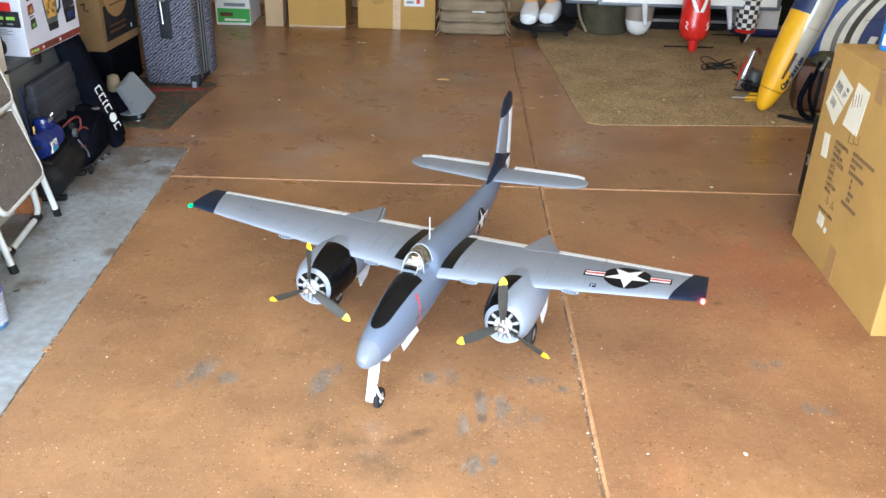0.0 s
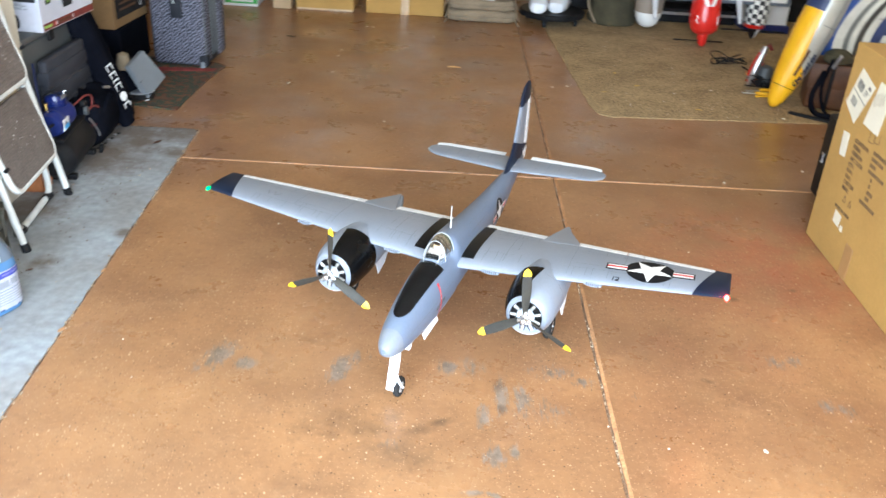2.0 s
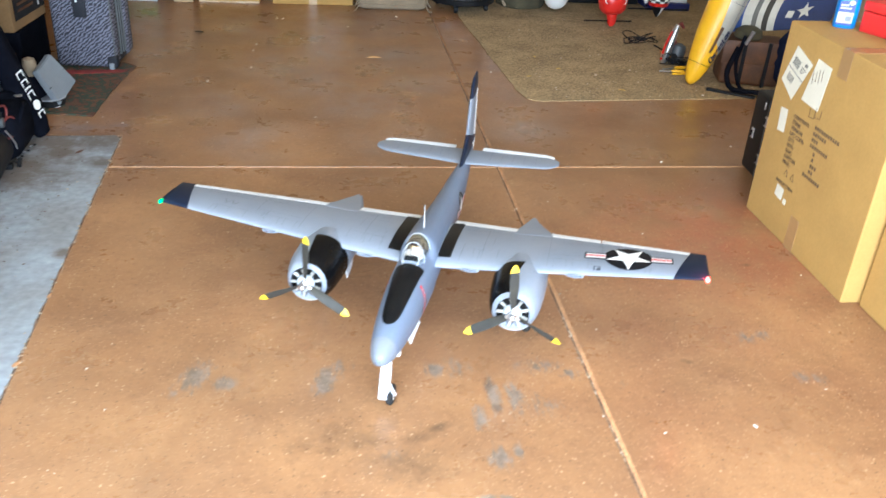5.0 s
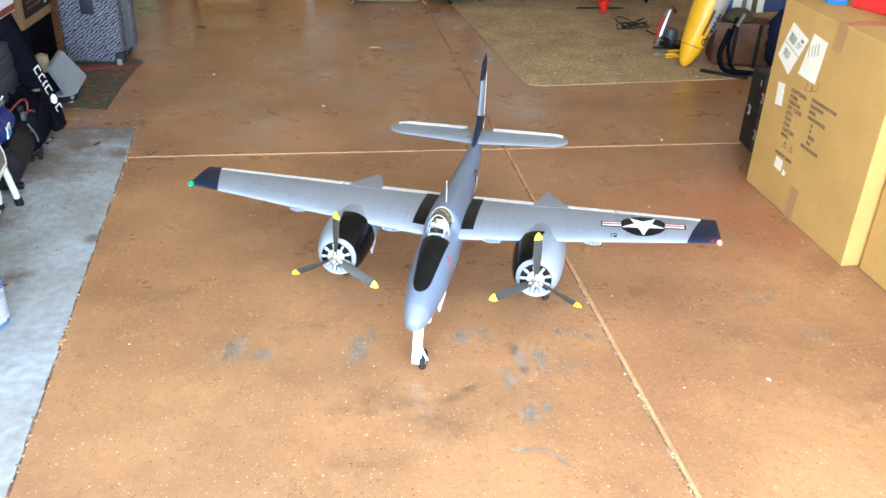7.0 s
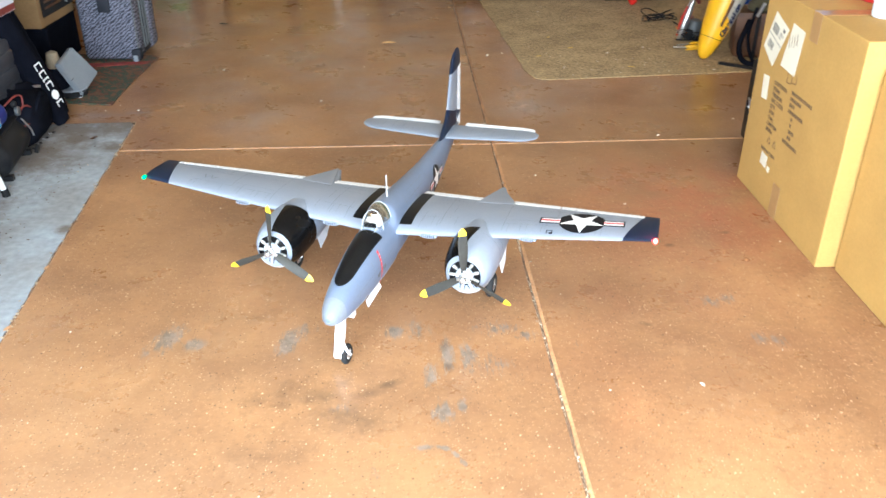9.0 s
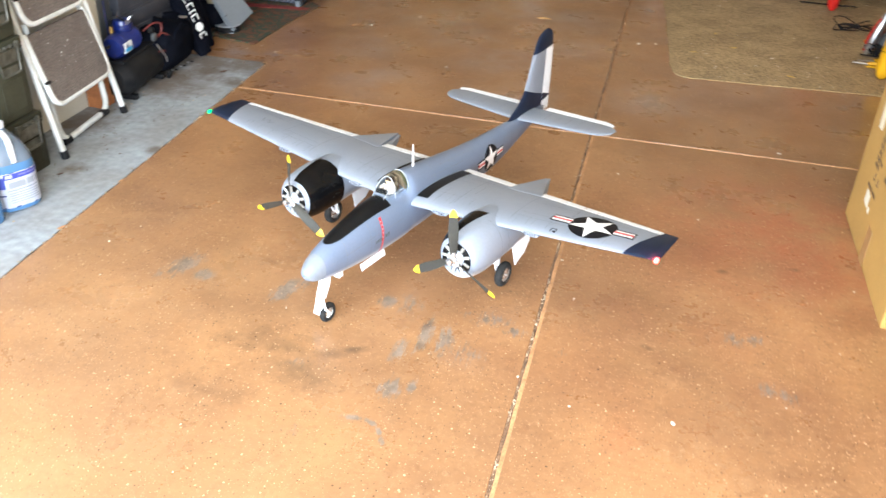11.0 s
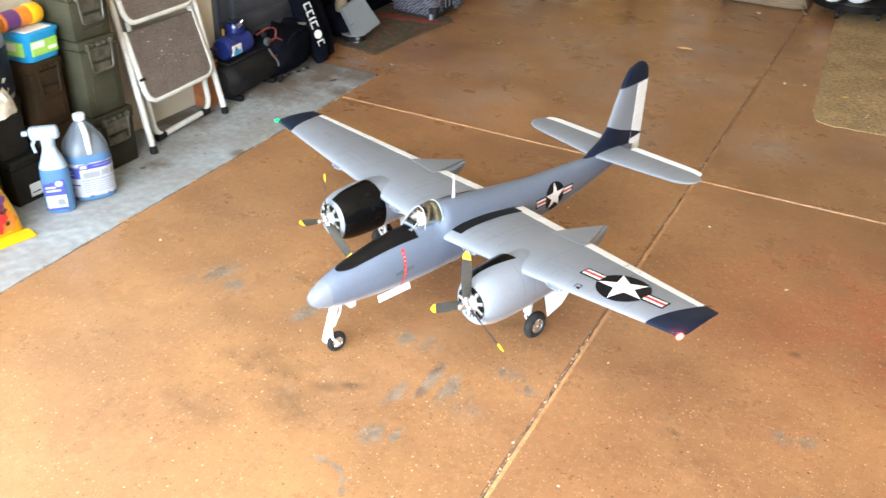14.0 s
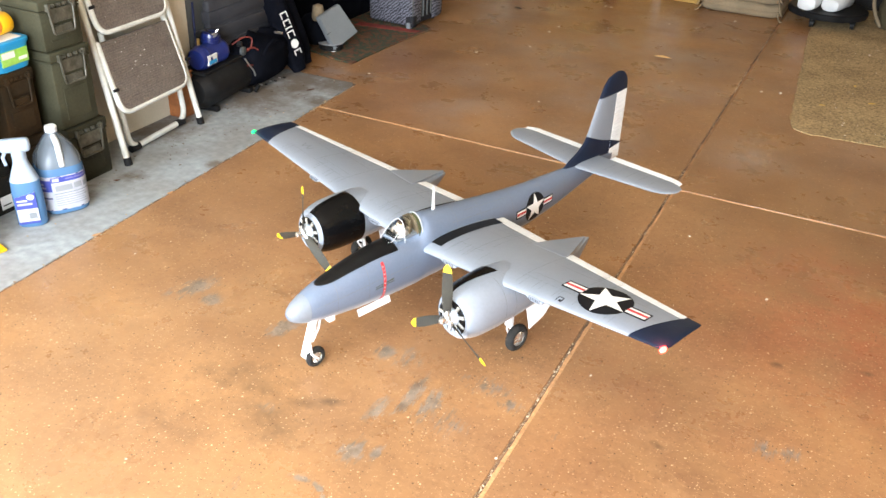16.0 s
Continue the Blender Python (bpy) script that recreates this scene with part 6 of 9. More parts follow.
# ---- along the wall ----
def ammo_can(name, x_face, yc, z, w, depth, h, m, label, yaw=0.0, latch=True):
    """A steel ammunition can; its narrow latched end faces into the garage (+x)."""
    t = thing(name, x_face, yc, z, label, "ammunition can", yaw, group="stacked ammunition cans")
    part("body", box((-depth, -w / 2 + 0.004, 0.001), (0, w / 2 - 0.004, h - 0.034), 0.006, 2), m, t, "", True)
    part("bead", box((-depth - 0.001, -w / 2 + 0.002, h - 0.042), (0.0025, w / 2 - 0.002, h - 0.034), 0.002), m, t)
    lid = part("lid", box((-depth - 0.002, -w / 2, h - 0.033), (0.004, w / 2, h - 0.001), 0.006, 2), m, t, "", True)
    part("handle", tube(arc_path([(-depth * 0.35, 0, h - 0.004), (-depth * 0.35, 0, h + 0.0), (-depth * 0.65, 0, h + 0.0), (-depth * 0.65, 0, h - 0.004)], 0.006), 0.003, 6), m, lid)
    if latch:
        k = 0.30 * w
        mm = M_LATCH if m is M_OLIVE or m is M_OLIVE_DARK else m
        la = part("latch", tube(arc_path([(0.010, -k, h - 0.028), (0.012, -k * 0.86, h - 0.110), (0.012, k * 0.86, h - 0.110), (0.010, k, h - 0.028)], 0.010), 0.0038, 8), mm, t, "wire and plate latch", True)
        part("latch_plate", box((0.003, -k * 0.95, h - 0.075), (0.009, k * 0.95, h - 0.030), 0.002), mm, la)
        part("latch_plate", box((0.002, -k * 0.72, h - 0.112), (0.010, k * 0.72, h - 0.085), 0.002), mm, la)
        for s in (1, -1):
            part("hinge_lug", box((0.0, s * k - 0.006, h - 0.036), (0.016, s * k + 0.006, h - 0.012), 0.002), mm, la)
        for j in range(4):
            part("knuckle", tube([(0.010, -k * 0.8 + j * k * 0.5, h - 0.020), (0.010, -k * 0.8 + j * k * 0.5 + k * 0.25, h - 0.020)], 0.006, 8), mm, la)
    part("pressed_panel", box((0.0, -w * 0.30, 0.030), (0.0022, w * 0.30, h - 0.130), 0.002), m, t)
    return t


ammo_can("ammunition_can", -1.080, 2.640, 0.0, 0.175, 0.185, 0.212, M_OLIVE_DARK, "dark olive ammunition can on the floor, under two others")
ammo_can("ammunition_can", -1.085, 2.628, 0.213, 0.165, 0.180, 0.268, M_OLIVE, "olive ammunition can in the middle of a stack")
ammo_can("ammunition_can", -1.088, 2.622, 0.482, 0.165, 0.178, 0.165, M_OLIVE, "olive ammunition can on top of a stack")
ammo_can("ammunition_can", -1.125, 2.440, 0.0, 0.135, 0.145, 0.220, M_BROWNCAN, "worn brown ammunition can on the floor", latch=False)
ammo_can("ammunition_can", -1.125, 2.440, 0.221, 0.135, 0.145, 0.225, M_BROWNCAN, "worn brown ammunition can under a tub of wipes")
ammo_can("ammunition_can", -1.120, 2.285, 0.0, 0.115, 0.150, 0.165, M_BLACKCAN, "black ammunition can with a white label", latch=False)
ammo_can("ammunition_can", -1.135, 2.275, 0.166, 0.115, 0.135, 0.200, M_BLACKCAN, "black ammunition can stacked on another", latch=False)
ammo_can("ammunition_can", -1.130, 2.140, 0.0, 0.125, 0.140, 0.37, M_BLACKCAN, "tall black ammunition can beside the stack", latch=False)
lbl = thing("can_label", -1.1185, 2.305, 0.02, "white paper label on the black can", "label")
part("sheet", box((0, -0.022, 0), (0.0008, 0.022, 0.045)), M_PAPER, lbl)
part("bar", box((0.0006, -0.016, 0.012), (0.0014, 0.016, 0.016)), M_BLACKINK, lbl)


def wipes_tub():
    t = thing("wipes_tub", -1.190, 2.447, 0.4475, "bright blue tub of wipes with a green and white label", "tub", rz=4)
    lp = []
    for h, k in ((0, 0.88), (0.005, 0.91), (0.075, 0.985), (0.082, 1.04), (0.092, 1.05), (0.094, 1.0)):
        lp.append([Vector((x * k, y * k, h)) for x, y in [(0.070 * math.copysign(abs(math.cos(a)) ** 0.35, math.cos(a)), 0.072 * math.copysign(abs(math.sin(a)) ** 0.35, math.sin(a))) for a in [2 * math.pi * (i + 0.5) / 28 for i in range(28)]]])
    part("body", rings(lp), M_CYAN, t, "", True)
    lab = part("label", box((0.0655, -0.052, 0.020), (0.0700, 0.052, 0.066), 0.001), M_LIME, t, "green and white label")
    part("patch", box((0.0695, -0.05, 0.044), (0.0708, 0.0, 0.064)), M_PAPER, lab)
    part("patch", box((0.0695, 0.012, 0.030), (0.0708, 0.046, 0.040)), M_PAPER, lab)
    lab = part("label", box((-0.05, -0.0720, 0.020), (0.05, -0.0668, 0.066), 0.001), M_LIME, t)
    part("patch", box((-0.04, -0.0728, 0.036), (0.02, -0.0716, 0.060)), M_PAPER, lab)
    part("contents", box((-0.055, -0.055, 0.084), (0.055, 0.055, 0.097), 0.004), M_PAPER, t)


wipes_tub()
can = thing("yellow_canister", -1.185, 2.405, 0.578, "yellow and purple canister lying on the tub", "canister", rz=8, ry=0)
Rm = pose(0, 0, 0, -90, 0, 0)
part("cap", turned([(0.030, 0.0), (0.033, 0.004), (0.033, 0.042), (0.0305, 0.046)], 24, Matrix.Translation((0, 0.055, 0)) @ Rm), M_YELLOW, can, "yellow screw cap", True)
part("body", turned([(0.027, 0.0), (0.0295, 0.003), (0.0295, 0.112)], 24, Matrix.Translation((0, -0.06, 0)) @ Rm), M_ORANGE, can, "orange and purple label", True)
part("label_band", turned([(0.0300, 0.0), (0.0300, 0.055)], 24, Matrix.Translation((0, -0.05, 0)) @ Rm, None, False, False), M_PURPLE, can, "purple print", True)


def jug(name, x, y, z, label, rz=0.0, s=1.0, m_top=None, m_body=None):
    """A gallon jug with a grip handle."""
    t = thing(name, x, y, z, label, "jug", rz)
    def ring(h, a, e=0.62, dx=0.0):
        return [Vector((dx + a * s * math.copysign(abs(math.cos(k * math.pi / 16)) ** e, math.cos(k * math.pi / 16)), a * s * math.copysign(abs(math.sin(k * math.pi / 16)) ** e, math.sin(k * math.pi / 16)), h * s)) for k in range(32)]
    part("body", rings([ring(0, 0.062), ring(0.006, 0.070), ring(0.02, 0.073), ring(0.150, 0.073), ring(0.165, 0.070)]), m_body or M_LIQUID, t, "" if m_body else "blue liquid inside", True)
    part("shoulder", rings([ring(0.1652, 0.070), ring(0.185, 0.068, 0.7), ring(0.215, 0.055, 0.85), ring(0.245, 0.033, 1), ring(0.262, 0.019, 1), ring(0.272, 0.0185, 1)]), m_top or M_JUG, t, "" if m_body else "clear shoulder", True)
    part("cap", turned([(0.0175 * s, 0.266 * s), (0.0190 * s, 0.268 * s), (0.0190 * s, 0.284 * s), (0.0165 * s, 0.287 * s)], 24), M_WHITEPL, t, "white screw cap", True)
    part("handle", tube(arc_path([(0.014 * s, 0, 0.255 * s), (0.052 * s, 0, 0.246 * s), (0.064 * s, 0, 0.205 * s), (0.064 * s, 0, 0.170 * s)], 0.025 * s), 0.0100 * s, 10), m_top or M_GRIP, t, "moulded grip", True)
    lab = part("label", rings([ring(0.020, 0.0738), ring(0.140, 0.0738)], False, False), P_NAVY if m_body else M_LABELGREY, t, "dark blue label" if m_body else "pale and blue label", True)
    if m_body:
        part("label_band", rings([ring(0.116, 0.0742), ring(0.138, 0.0742)], False, False), P_NAVY, lab, "", True)
        return t
    ang = lambda a, h, rr=0.0745: Vector((rr * s * math.copysign(abs(math.cos(a)) ** 0.62, math.cos(a)), rr * s * math.copysign(abs(math.sin(a)) ** 0.62, math.sin(a)), h * s))
    rows = [(-1.75, -0.45, 0.088, 0.128, M_ROYAL), (-0.45, 1.45, 0.119, 0.137, M_ROYAL), (-1.75, 1.45, 0.138, 0.140, M_MOTOR), (-1.75, 1.45, 0.0200, 0.0235, M_MOTOR),
            (-1.75, -0.50, 0.062, 0.067, M_MOTOR), (-1.70, -0.95, 0.040, 0.060, M_GREYPANEL), (-0.45, -0.42, 0.024, 0.119, M_MILKY), (-0.38, 1.3, 0.078, 0.0805, M_GREYPANEL),
            (-0.30, 0.10, 0.088, 0.108, M_SILVERPL), (0.16, 0.52, 0.090, 0.110, M_SILVERPL), (0.62, 1.1, 0.088, 0.108, M_SILVERPL), (1.0, 1.3, 0.040, 0.058, M_SILVERPL)]
    rows += [(-1.6, -0.80 - 0.12 * k, 0.098 + 0.011 * k, 0.104 + 0.011 * k, M_LABELGREY) for k in range(2)] + [(-0.38, -0.12, 0.123, 0.134, M_LABELGREY), (0.0, 0.9, 0.126, 0.131, M_VIOLET)]
    rows += [(-0.34, 0.78 - 0.1 * (k % 3), 0.036 + 0.008 * k, 0.0395 + 0.008 * k, M_SILVERPL) for k in range(5)]
    for a0, a1, h0, h1, mm in rows:
        bm = bmesh.new()
        g = [[bm.verts.new(ang(a0 + (a1 - a0) * i / 6, h)) for h in (h0, h1)] for i in range(7)]
        for p, q in zip(g, g[1:]):
            bm.faces.new((p[0], q[0], q[1], p[1]))
        part("print", bm, mm, lab, "", True)
    return t


jug("cleaner_jug", -1.010, 2.440, 0.0012, "clear gallon jug of blue cleaner with white cap", rz=-28)
spray_bottle("spray_bottle", -1.000, 2.300, 0.0012, "blue spray bottle with a white trigger head", M_LIQUID, rz=48, s=1.10, head=M_MILKY)
jug("grey_jug", -1.150, 2.215, 0.3705, "silver-grey plastic jug standing on black cans", rz=-60, s=1.22, m_top=M_SILVERPL, m_body=M_SILVERPL)


def soil_bag():
    t = thing("potting_soil_bag", -1.045, 1.985, 0.0012, "yellow plastic bag with red flower print leaning on the cans", "bag", rz=-12)
    rnd = random.Random(8)
    lp = []
    for i in range(15):
        h = i / 14
        th = 0.060 * math.sin(math.pi * min(1, 0.10 + 0.9 * h)) ** 0.6 + 0.006
        wd = 0.17 * (1 - 0.42 * h ** 0.8 + 0.04 * math.sin(h * 9))
        x0 = -0.075 * h
        lp.append([Vector((x0 + th * math.copysign(abs(math.cos(a)) ** 0.7, math.cos(a)) + rnd.uniform(-0.004, 0.004), wd * math.copysign(abs(math.sin(a)) ** 0.55, math.sin(a)), 0.40 * h)) for a in [2 * math.pi * k / 36 for k in range(36)]])
    part("body", rings(lp), M_YELLOW, t, "yellow printed plastic", True)
    hem = rings([[Vector((0.040 + dx, y, 0.002 + dz)) for dx, dz in ((0.0, 0.0), (0.05, 0.0), (0.05, 0.006), (0.0, 0.010))] for y in (-0.165, -0.05, 0.06, 0.17)])
    part("hem", hem, M_YELLOW, t)

    def at(y, z, off=0.003):
        h = z / 0.40
        th = 0.060 * math.sin(math.pi * min(1, 0.10 + 0.9 * h)) ** 0.6 + 0.006
        wd = 0.17 * (1 - 0.42 * h ** 0.8 + 0.04 * math.sin(h * 9))
        s = min(0.98, abs(y) / wd) ** (1 / 0.55)
        return Vector((-0.075 * h + th * (max(0.0, 1 - s * s)) ** 0.35 + 0.004 + off, y, z))
    for cy, cz, r, mm in ((0.06, 0.075, 0.048, M_REDPL), (0.005, 0.10, 0.05, M_REDPL), (-0.06, 0.08, 0.05, M_REDPL), (0.095, 0.13, 0.03, M_PURPLE), (-0.10, 0.12, 0.035, M_PURPLE), (0.03, 0.155, 0.028, M_REDPL), (0.11, 0.055, 0.034, M_ORANGE), (0.07, 0.165, 0.026, M_PURPLE), (-0.03, 0.045, 0.036, M_HOSE), (0.10, 0.095, 0.020, M_HOSE), (-0.02, 0.215, 0.016, M_ORANGE)):
        pts = []
        for k in range(24):
            rr = r * (1 + 0.18 * math.cos(6 * 2 * math.pi * k / 24))
            pts.append((cy + rr * math.cos(2 * math.pi * k / 24), cz + rr * math.sin(2 * math.pi * k / 24)))
        part("flower_print", decal(pts, lambda u, v: at(max(-0.15, min(0.15, u)), max(0.01, v), 0.003 + 0.004 * (mm is M_REDPL)), 1), mm, t)
        part("flower_print", decal(circle(r * 0.22, 10, cy, cz), lambda u, v: at(u, v, 0.009), 0), M_BLACKINK, t)
    part("band_print", grid_decal(-0.14, 0.14, 0.285, 0.31, 14, 3, lambda u, v: at(u, v, 0.004)), M_GREENPRINT, t, "green band")
    lp = []
    for i in range(7):
        h = i / 6
        lp.append([Vector((-0.065 - 0.02 * h + (0.05 - 0.015 * h) * math.cos(a) + rnd.uniform(-0.008, 0.008), 0.110 + 0.15 * (1 - 0.05 * h) * math.copysign(abs(math.sin(a)) ** 0.6, math.sin(a)) + rnd.uniform(-0.010, 0.010), 0.355 + 0.095 * h + rnd.uniform(-0.008, 0.008))) for a in [2 * math.pi * k / 30 for k in range(30)]])
    part("rolled_top", rings(lp), M_CRUMPLE, t, "crumpled white top", True)


soil_bag()


def step_stool():
    """A folded tubular step stool leaning on the wall."""
    t = thing("step_stool", -1.085, 3.009, 0.001, "folded cream tubular step stool with dark ribbed treads", "step stool")
    o = Vector((-1.085, 3.009, 0.001))
    L0, L1 = Vector((-1.063, 2.783, 0.0)) - o, Vector((-1.272, 2.806, 0.98)) - o
    R0, R1 = Vector((-1.107, 3.235, 0.0)) - o, Vector((-1.272, 3.172, 0.98)) - o
    for a, b in ((L0, L1), (R0, R1)):
        d = (b - a).normalized()
        part("rail", tube([a + d * 0.012, b], 0.0116, 14), M_FRAME, t, "cream painted tube", True)
        part("rubber_foot", tube([a, a + d * 0.03], [0.0150, 0.0145], 14), M_BLACK, t, "black rubber foot", True)
    part("top_rail", tube(arc_path([L1 + Vector((0, 0, -0.002)), L1 + Vector((-0.004, 0.0, 0.05)), R1 + Vector((-0.004, 0, 0.05)), R1 + Vector((0, 0, -0.002))], 0.05), 0.0125, 12), M_FRAME, t, "", True)

    def plane_pt(v, z, off=0.0):
        """v: 0 to 1 from one rail to the other, z: height along the rails."""
        a, b = L0 + (L1 - L0) * (z / 0.98), R0 + (R1 - R0) * (z / 0.98)
        p = a + (b - a) * v
        return p + Vector((off, 0, off * 0.2))

    for z0, z1, o0, o1 in ((0.185, 0.440, 0.030, 0.004), (0.465, 0.735, 0.030, 0.004)):
        f = lambda v, s: plane_pt(v, z0 + (z1 - z0) * s, o0 + (o1 - o0) * s)
        fr = part("step", tube(arc_path([f(0.035, 1.0), f(0.035, 0.0), f(0.91, 0.0), f(0.91, 1.0)], 0.055, 8), 0.0105, 12), M_FRAME, t, "cream step frame", True)
        bm = bmesh.new()
        nv, ns = 2, 60
        rows = []
        for j in range(ns + 1):
            s = 0.03 + 0.95 * j / ns
            inset = 0.0
            if s < 0.20:
                k = 1 - s / 0.20
                inset = 0.085 * (1 - math.sqrt(max(0, 1 - k * k)))
            rib = 0.0019 if (j // 1) % 2 else 0.0
            rows.append([bm.verts.new(f(0.05 + inset + (0.845 - 2 * inset) * i / nv, s) + Vector((0.008 + rib, 0, 0))) for i in range(nv + 1)])
        for a, b in zip(rows, rows[1:]):
            for i in range(nv):
                bm.faces.new((a[i], a[i + 1], b[i + 1], b[i]))
        ext = bmesh.ops.extrude_face_region(bm, geom=bm.faces[:])
        bmesh.ops.translate(bm, vec=(-0.008, 0, 0), verts=[v for v in ext["geom"] if isinstance(v, bmesh.types.BMVert)])
        part("tread", bm, M_TREAD, fr, "worn dark ribbed tread")
        drops = bmesh.new()
        rnd = random.Random(int(z0 * 1000))
        for _ in range(26):
            v, s = min(0.86, max(0.14, rnd.gauss(0.52, 0.17))), min(0.94, max(0.2, rnd.gauss(0.58, 0.2)))
            r = rnd.choice((0.0012, 0.0016, 0.0026))
            bmesh.ops.create_icosphere(drops, subdivisions=1, radius=r, matrix=Matrix.Translation(f(v, s) + Vector((0.0108, 0, 0))) @ Matrix.Diagonal((0.3, rnd.uniform(0.7, 2.2), 0.9, 1)))
        part("paint_drops", drops, M_FRAME, fr, "dried pale paint drops")["kind"] = "stuff"
        for v in (0.02, 0.98):
            part("pivot", tube([f(v, 0.35) + Vector((0.012, -0.006, 0)), f(v, 0.35) + Vector((0.012, 0.016, 0))], 0.006, 8), M_BLACK, fr)
    # rear U-shaped leg
    c = lambda x, y, z: Vector((x, y, z)) - o
    part("rear_leg", tube(arc_path([c(-1.185, 2.86, 0.46), c(-1.125, 2.862, 0.020), c(-1.160, 3.205, 0.020), c(-1.190, 3.180, 0.46)], 0.06, 8), 0.0115, 12), M_FRAME, t, "cream rear leg", True)
    for p in (c(-1.127, 2.885, 0.019), c(-1.156, 3.165, 0.019)):
        part("rubber_pad", tube([p - Vector((0, 0.022, 0)), p + Vector((0, 0.022, 0))], 0.0150, 12), M_BLACK, t, "black rubber pad", True)


step_stool()


def compressor():
    t = thing("air_compressor", -1.205, 3.47, 0.001, "blue electric air compressor on a black tank", "air compressor", rz=6)
    ax = pose(0, 0, 0, -90, 0, 0)
    part("tank", turned([(0.01, -0.205), (0.055, -0.20), (0.078, -0.175), (0.084, -0.15), (0.084, 0.15), (0.078, 0.175), (0.055, 0.20), (0.01, 0.205)], 28, Matrix.Translation((0.0, 0.03, 0.098)) @ ax), M_BLACK, t, "black tank", True)
    for y in (-0.10, 0.16):
        part("foot", box((-0.06, y - 0.014, 0.0), (0.065, y + 0.014, 0.022), 0.004), M_BLACK, t)
    part("tray", box((-0.07, -0.16, 0.170), (0.055, 0.16, 0.182), 0.004), M_BLACK, t, "black mounting tray")
    mo = part("motor", turned([(0.018, -0.100), (0.040, -0.096), (0.046, -0.086), (0.048, -0.08), (0.048, 0.06), (0.0495, 0.062), (0.0495, 0.072), (0.046, 0.083), (0.018, 0.092)], 30, Matrix.Translation((0.005, -0.045, 0.228)) @ ax), M_MOTOR, t, "glossy blue motor", True)
    part("end_band", turned([(0.0500, -0.062), (0.0506, -0.058), (0.0506, -0.050), (0.0500, -0.046)], 30, Matrix.Translation((0.005, -0.045, 0.228)) @ ax), M_MOTOR, mo, "", True)
    part("nameplate", box((0.0465, -0.125, 0.205), (0.0545, -0.060, 0.246), 0.001), M_PAPER, mo, "white nameplate")
    part("nameplate_print", box((0.0535, -0.118, 0.208), (0.0552, -0.066, 0.224)), M_CYAN, mo)
    hd = part("head", turned([(0.034, 0.262), (0.038, 0.268), (0.038, 0.300), (0.033, 0.312), (0.012, 0.318)], 24, Matrix.Translation((-0.005, -0.012, 0))), M_MOTOR, t, "blue cylinder head", True)
    for z in (0.272, 0.281, 0.290):
        part("fin", turned([(0.042, z), (0.042, z + 0.004)], 24, Matrix.Translation((-0.005, -0.012, 0))), M_MOTOR, hd)
    part("fitting", tube(arc_path([(0.015, -0.03, 0.290), (0.045, -0.03, 0.318), (0.035, -0.055, 0.318)], 0.012), 0.005, 8), M_STEEL, t, "bright fitting", True)
    part("fitting", tube([(0.030, -0.022, 0.318), (0.040, -0.014, 0.330)], 0.0035, 8), M_STEEL, t, "bright fitting", True)
    part("hose", tube(arc_path([(-0.045, -0.055, 0.25), (-0.050, -0.055, 0.34), (-0.050, -0.050, 0.44)], 0.03), 0.005, 8), M_NAVYINK, t, "dark blue hose", True)
    part("hose", tube(arc_path([(0.03, -0.05, 0.318), (0.02, -0.085, 0.345), (-0.02, -0.09, 0.33), (-0.03, -0.07, 0.27)], 0.03), 0.004, 8), M_BLACK, t, "", True)
    part("fitting", tube([(-0.015, -0.085, 0.272), (-0.015, -0.085, 0.300)], 0.006, 8), M_BRASS, t, "brass valve", True)
    part("gauge", turned([(0.018, 0.0), (0.019, 0.003), (0.019, 0.012), (0.016, 0.014)], 18, pose(0.06, 0.115, 0.205, 0, 90, 0)), M_TOTE2, t, "", True)
    part("knob", turned([(0.012, 0.0), (0.013, 0.003), (0.013, 0.016), (0.009, 0.019)], 14, pose(0.055, 0.098, 0.240, 0, 90, 0)), M_BLACK, t, "black knob", True)
    part("hose", tube(arc_path([(0.03, 0.09, 0.235), (0.06, 0.13, 0.262), (0.075, 0.185, 0.250), (0.075, 0.165, 0.20), (0.06, 0.12, 0.195)], 0.04), 0.0038, 8), M_HOSE, t, "dull red hose", True)
    part("hose", tube(arc_path([(0.06, 0.12, 0.20), (0.088, 0.165, 0.215), (0.095, 0.215, 0.175), (0.090, 0.18, 0.128), (0.08, 0.12, 0.14)], 0.04), 0.0038, 8), M_HOSE, t, "dull red hose", True)
    part("drain_pipe", tube(arc_path([(0.075, 0.11, 0.175), (0.088, 0.12, 0.145), (0.092, 0.15, 0.11), (0.093, 0.155, 0.085)], 0.02), 0.0035, 8), M_STEEL, t, "bright pipe", True)
    part("wing_nut", tube([(0.088, 0.155, 0.012), (0.088, 0.185, 0.03)], 0.009, 8), M_BLACK, t)


compressor()


def soft_bag(name, x, y, z, sx, sy, sz, label, m=M_FABRIC, rz=0.0, seed=3, cat="bag"):
    t = thing(name, x, y, z, label, cat, rz)
    rnd = random.Random(seed)
    lp = []
    for i in range(13):
        h = i / 12
        k = (1 - abs(2 * h - 1) ** 3.2) ** 0.45 * 0.97 + 0.03
        lp.append([Vector((sx / 2 * k * math.copysign(abs(math.cos(a)) ** 0.65, math.cos(a)) * (1 + rnd.uniform(-0.05, 0.05)), sy / 2 * k * math.copysign(abs(math.sin(a)) ** 0.65, math.sin(a)) * (1 + rnd.uniform(-0.03, 0.03)), sz * h * (1 + 0.05 * math.sin(5 * a + seed) * h))) for a in [2 * math.pi * q / 30 for q in range(30)]])
    part("body", rings(lp), m, t, "", True)
    return t


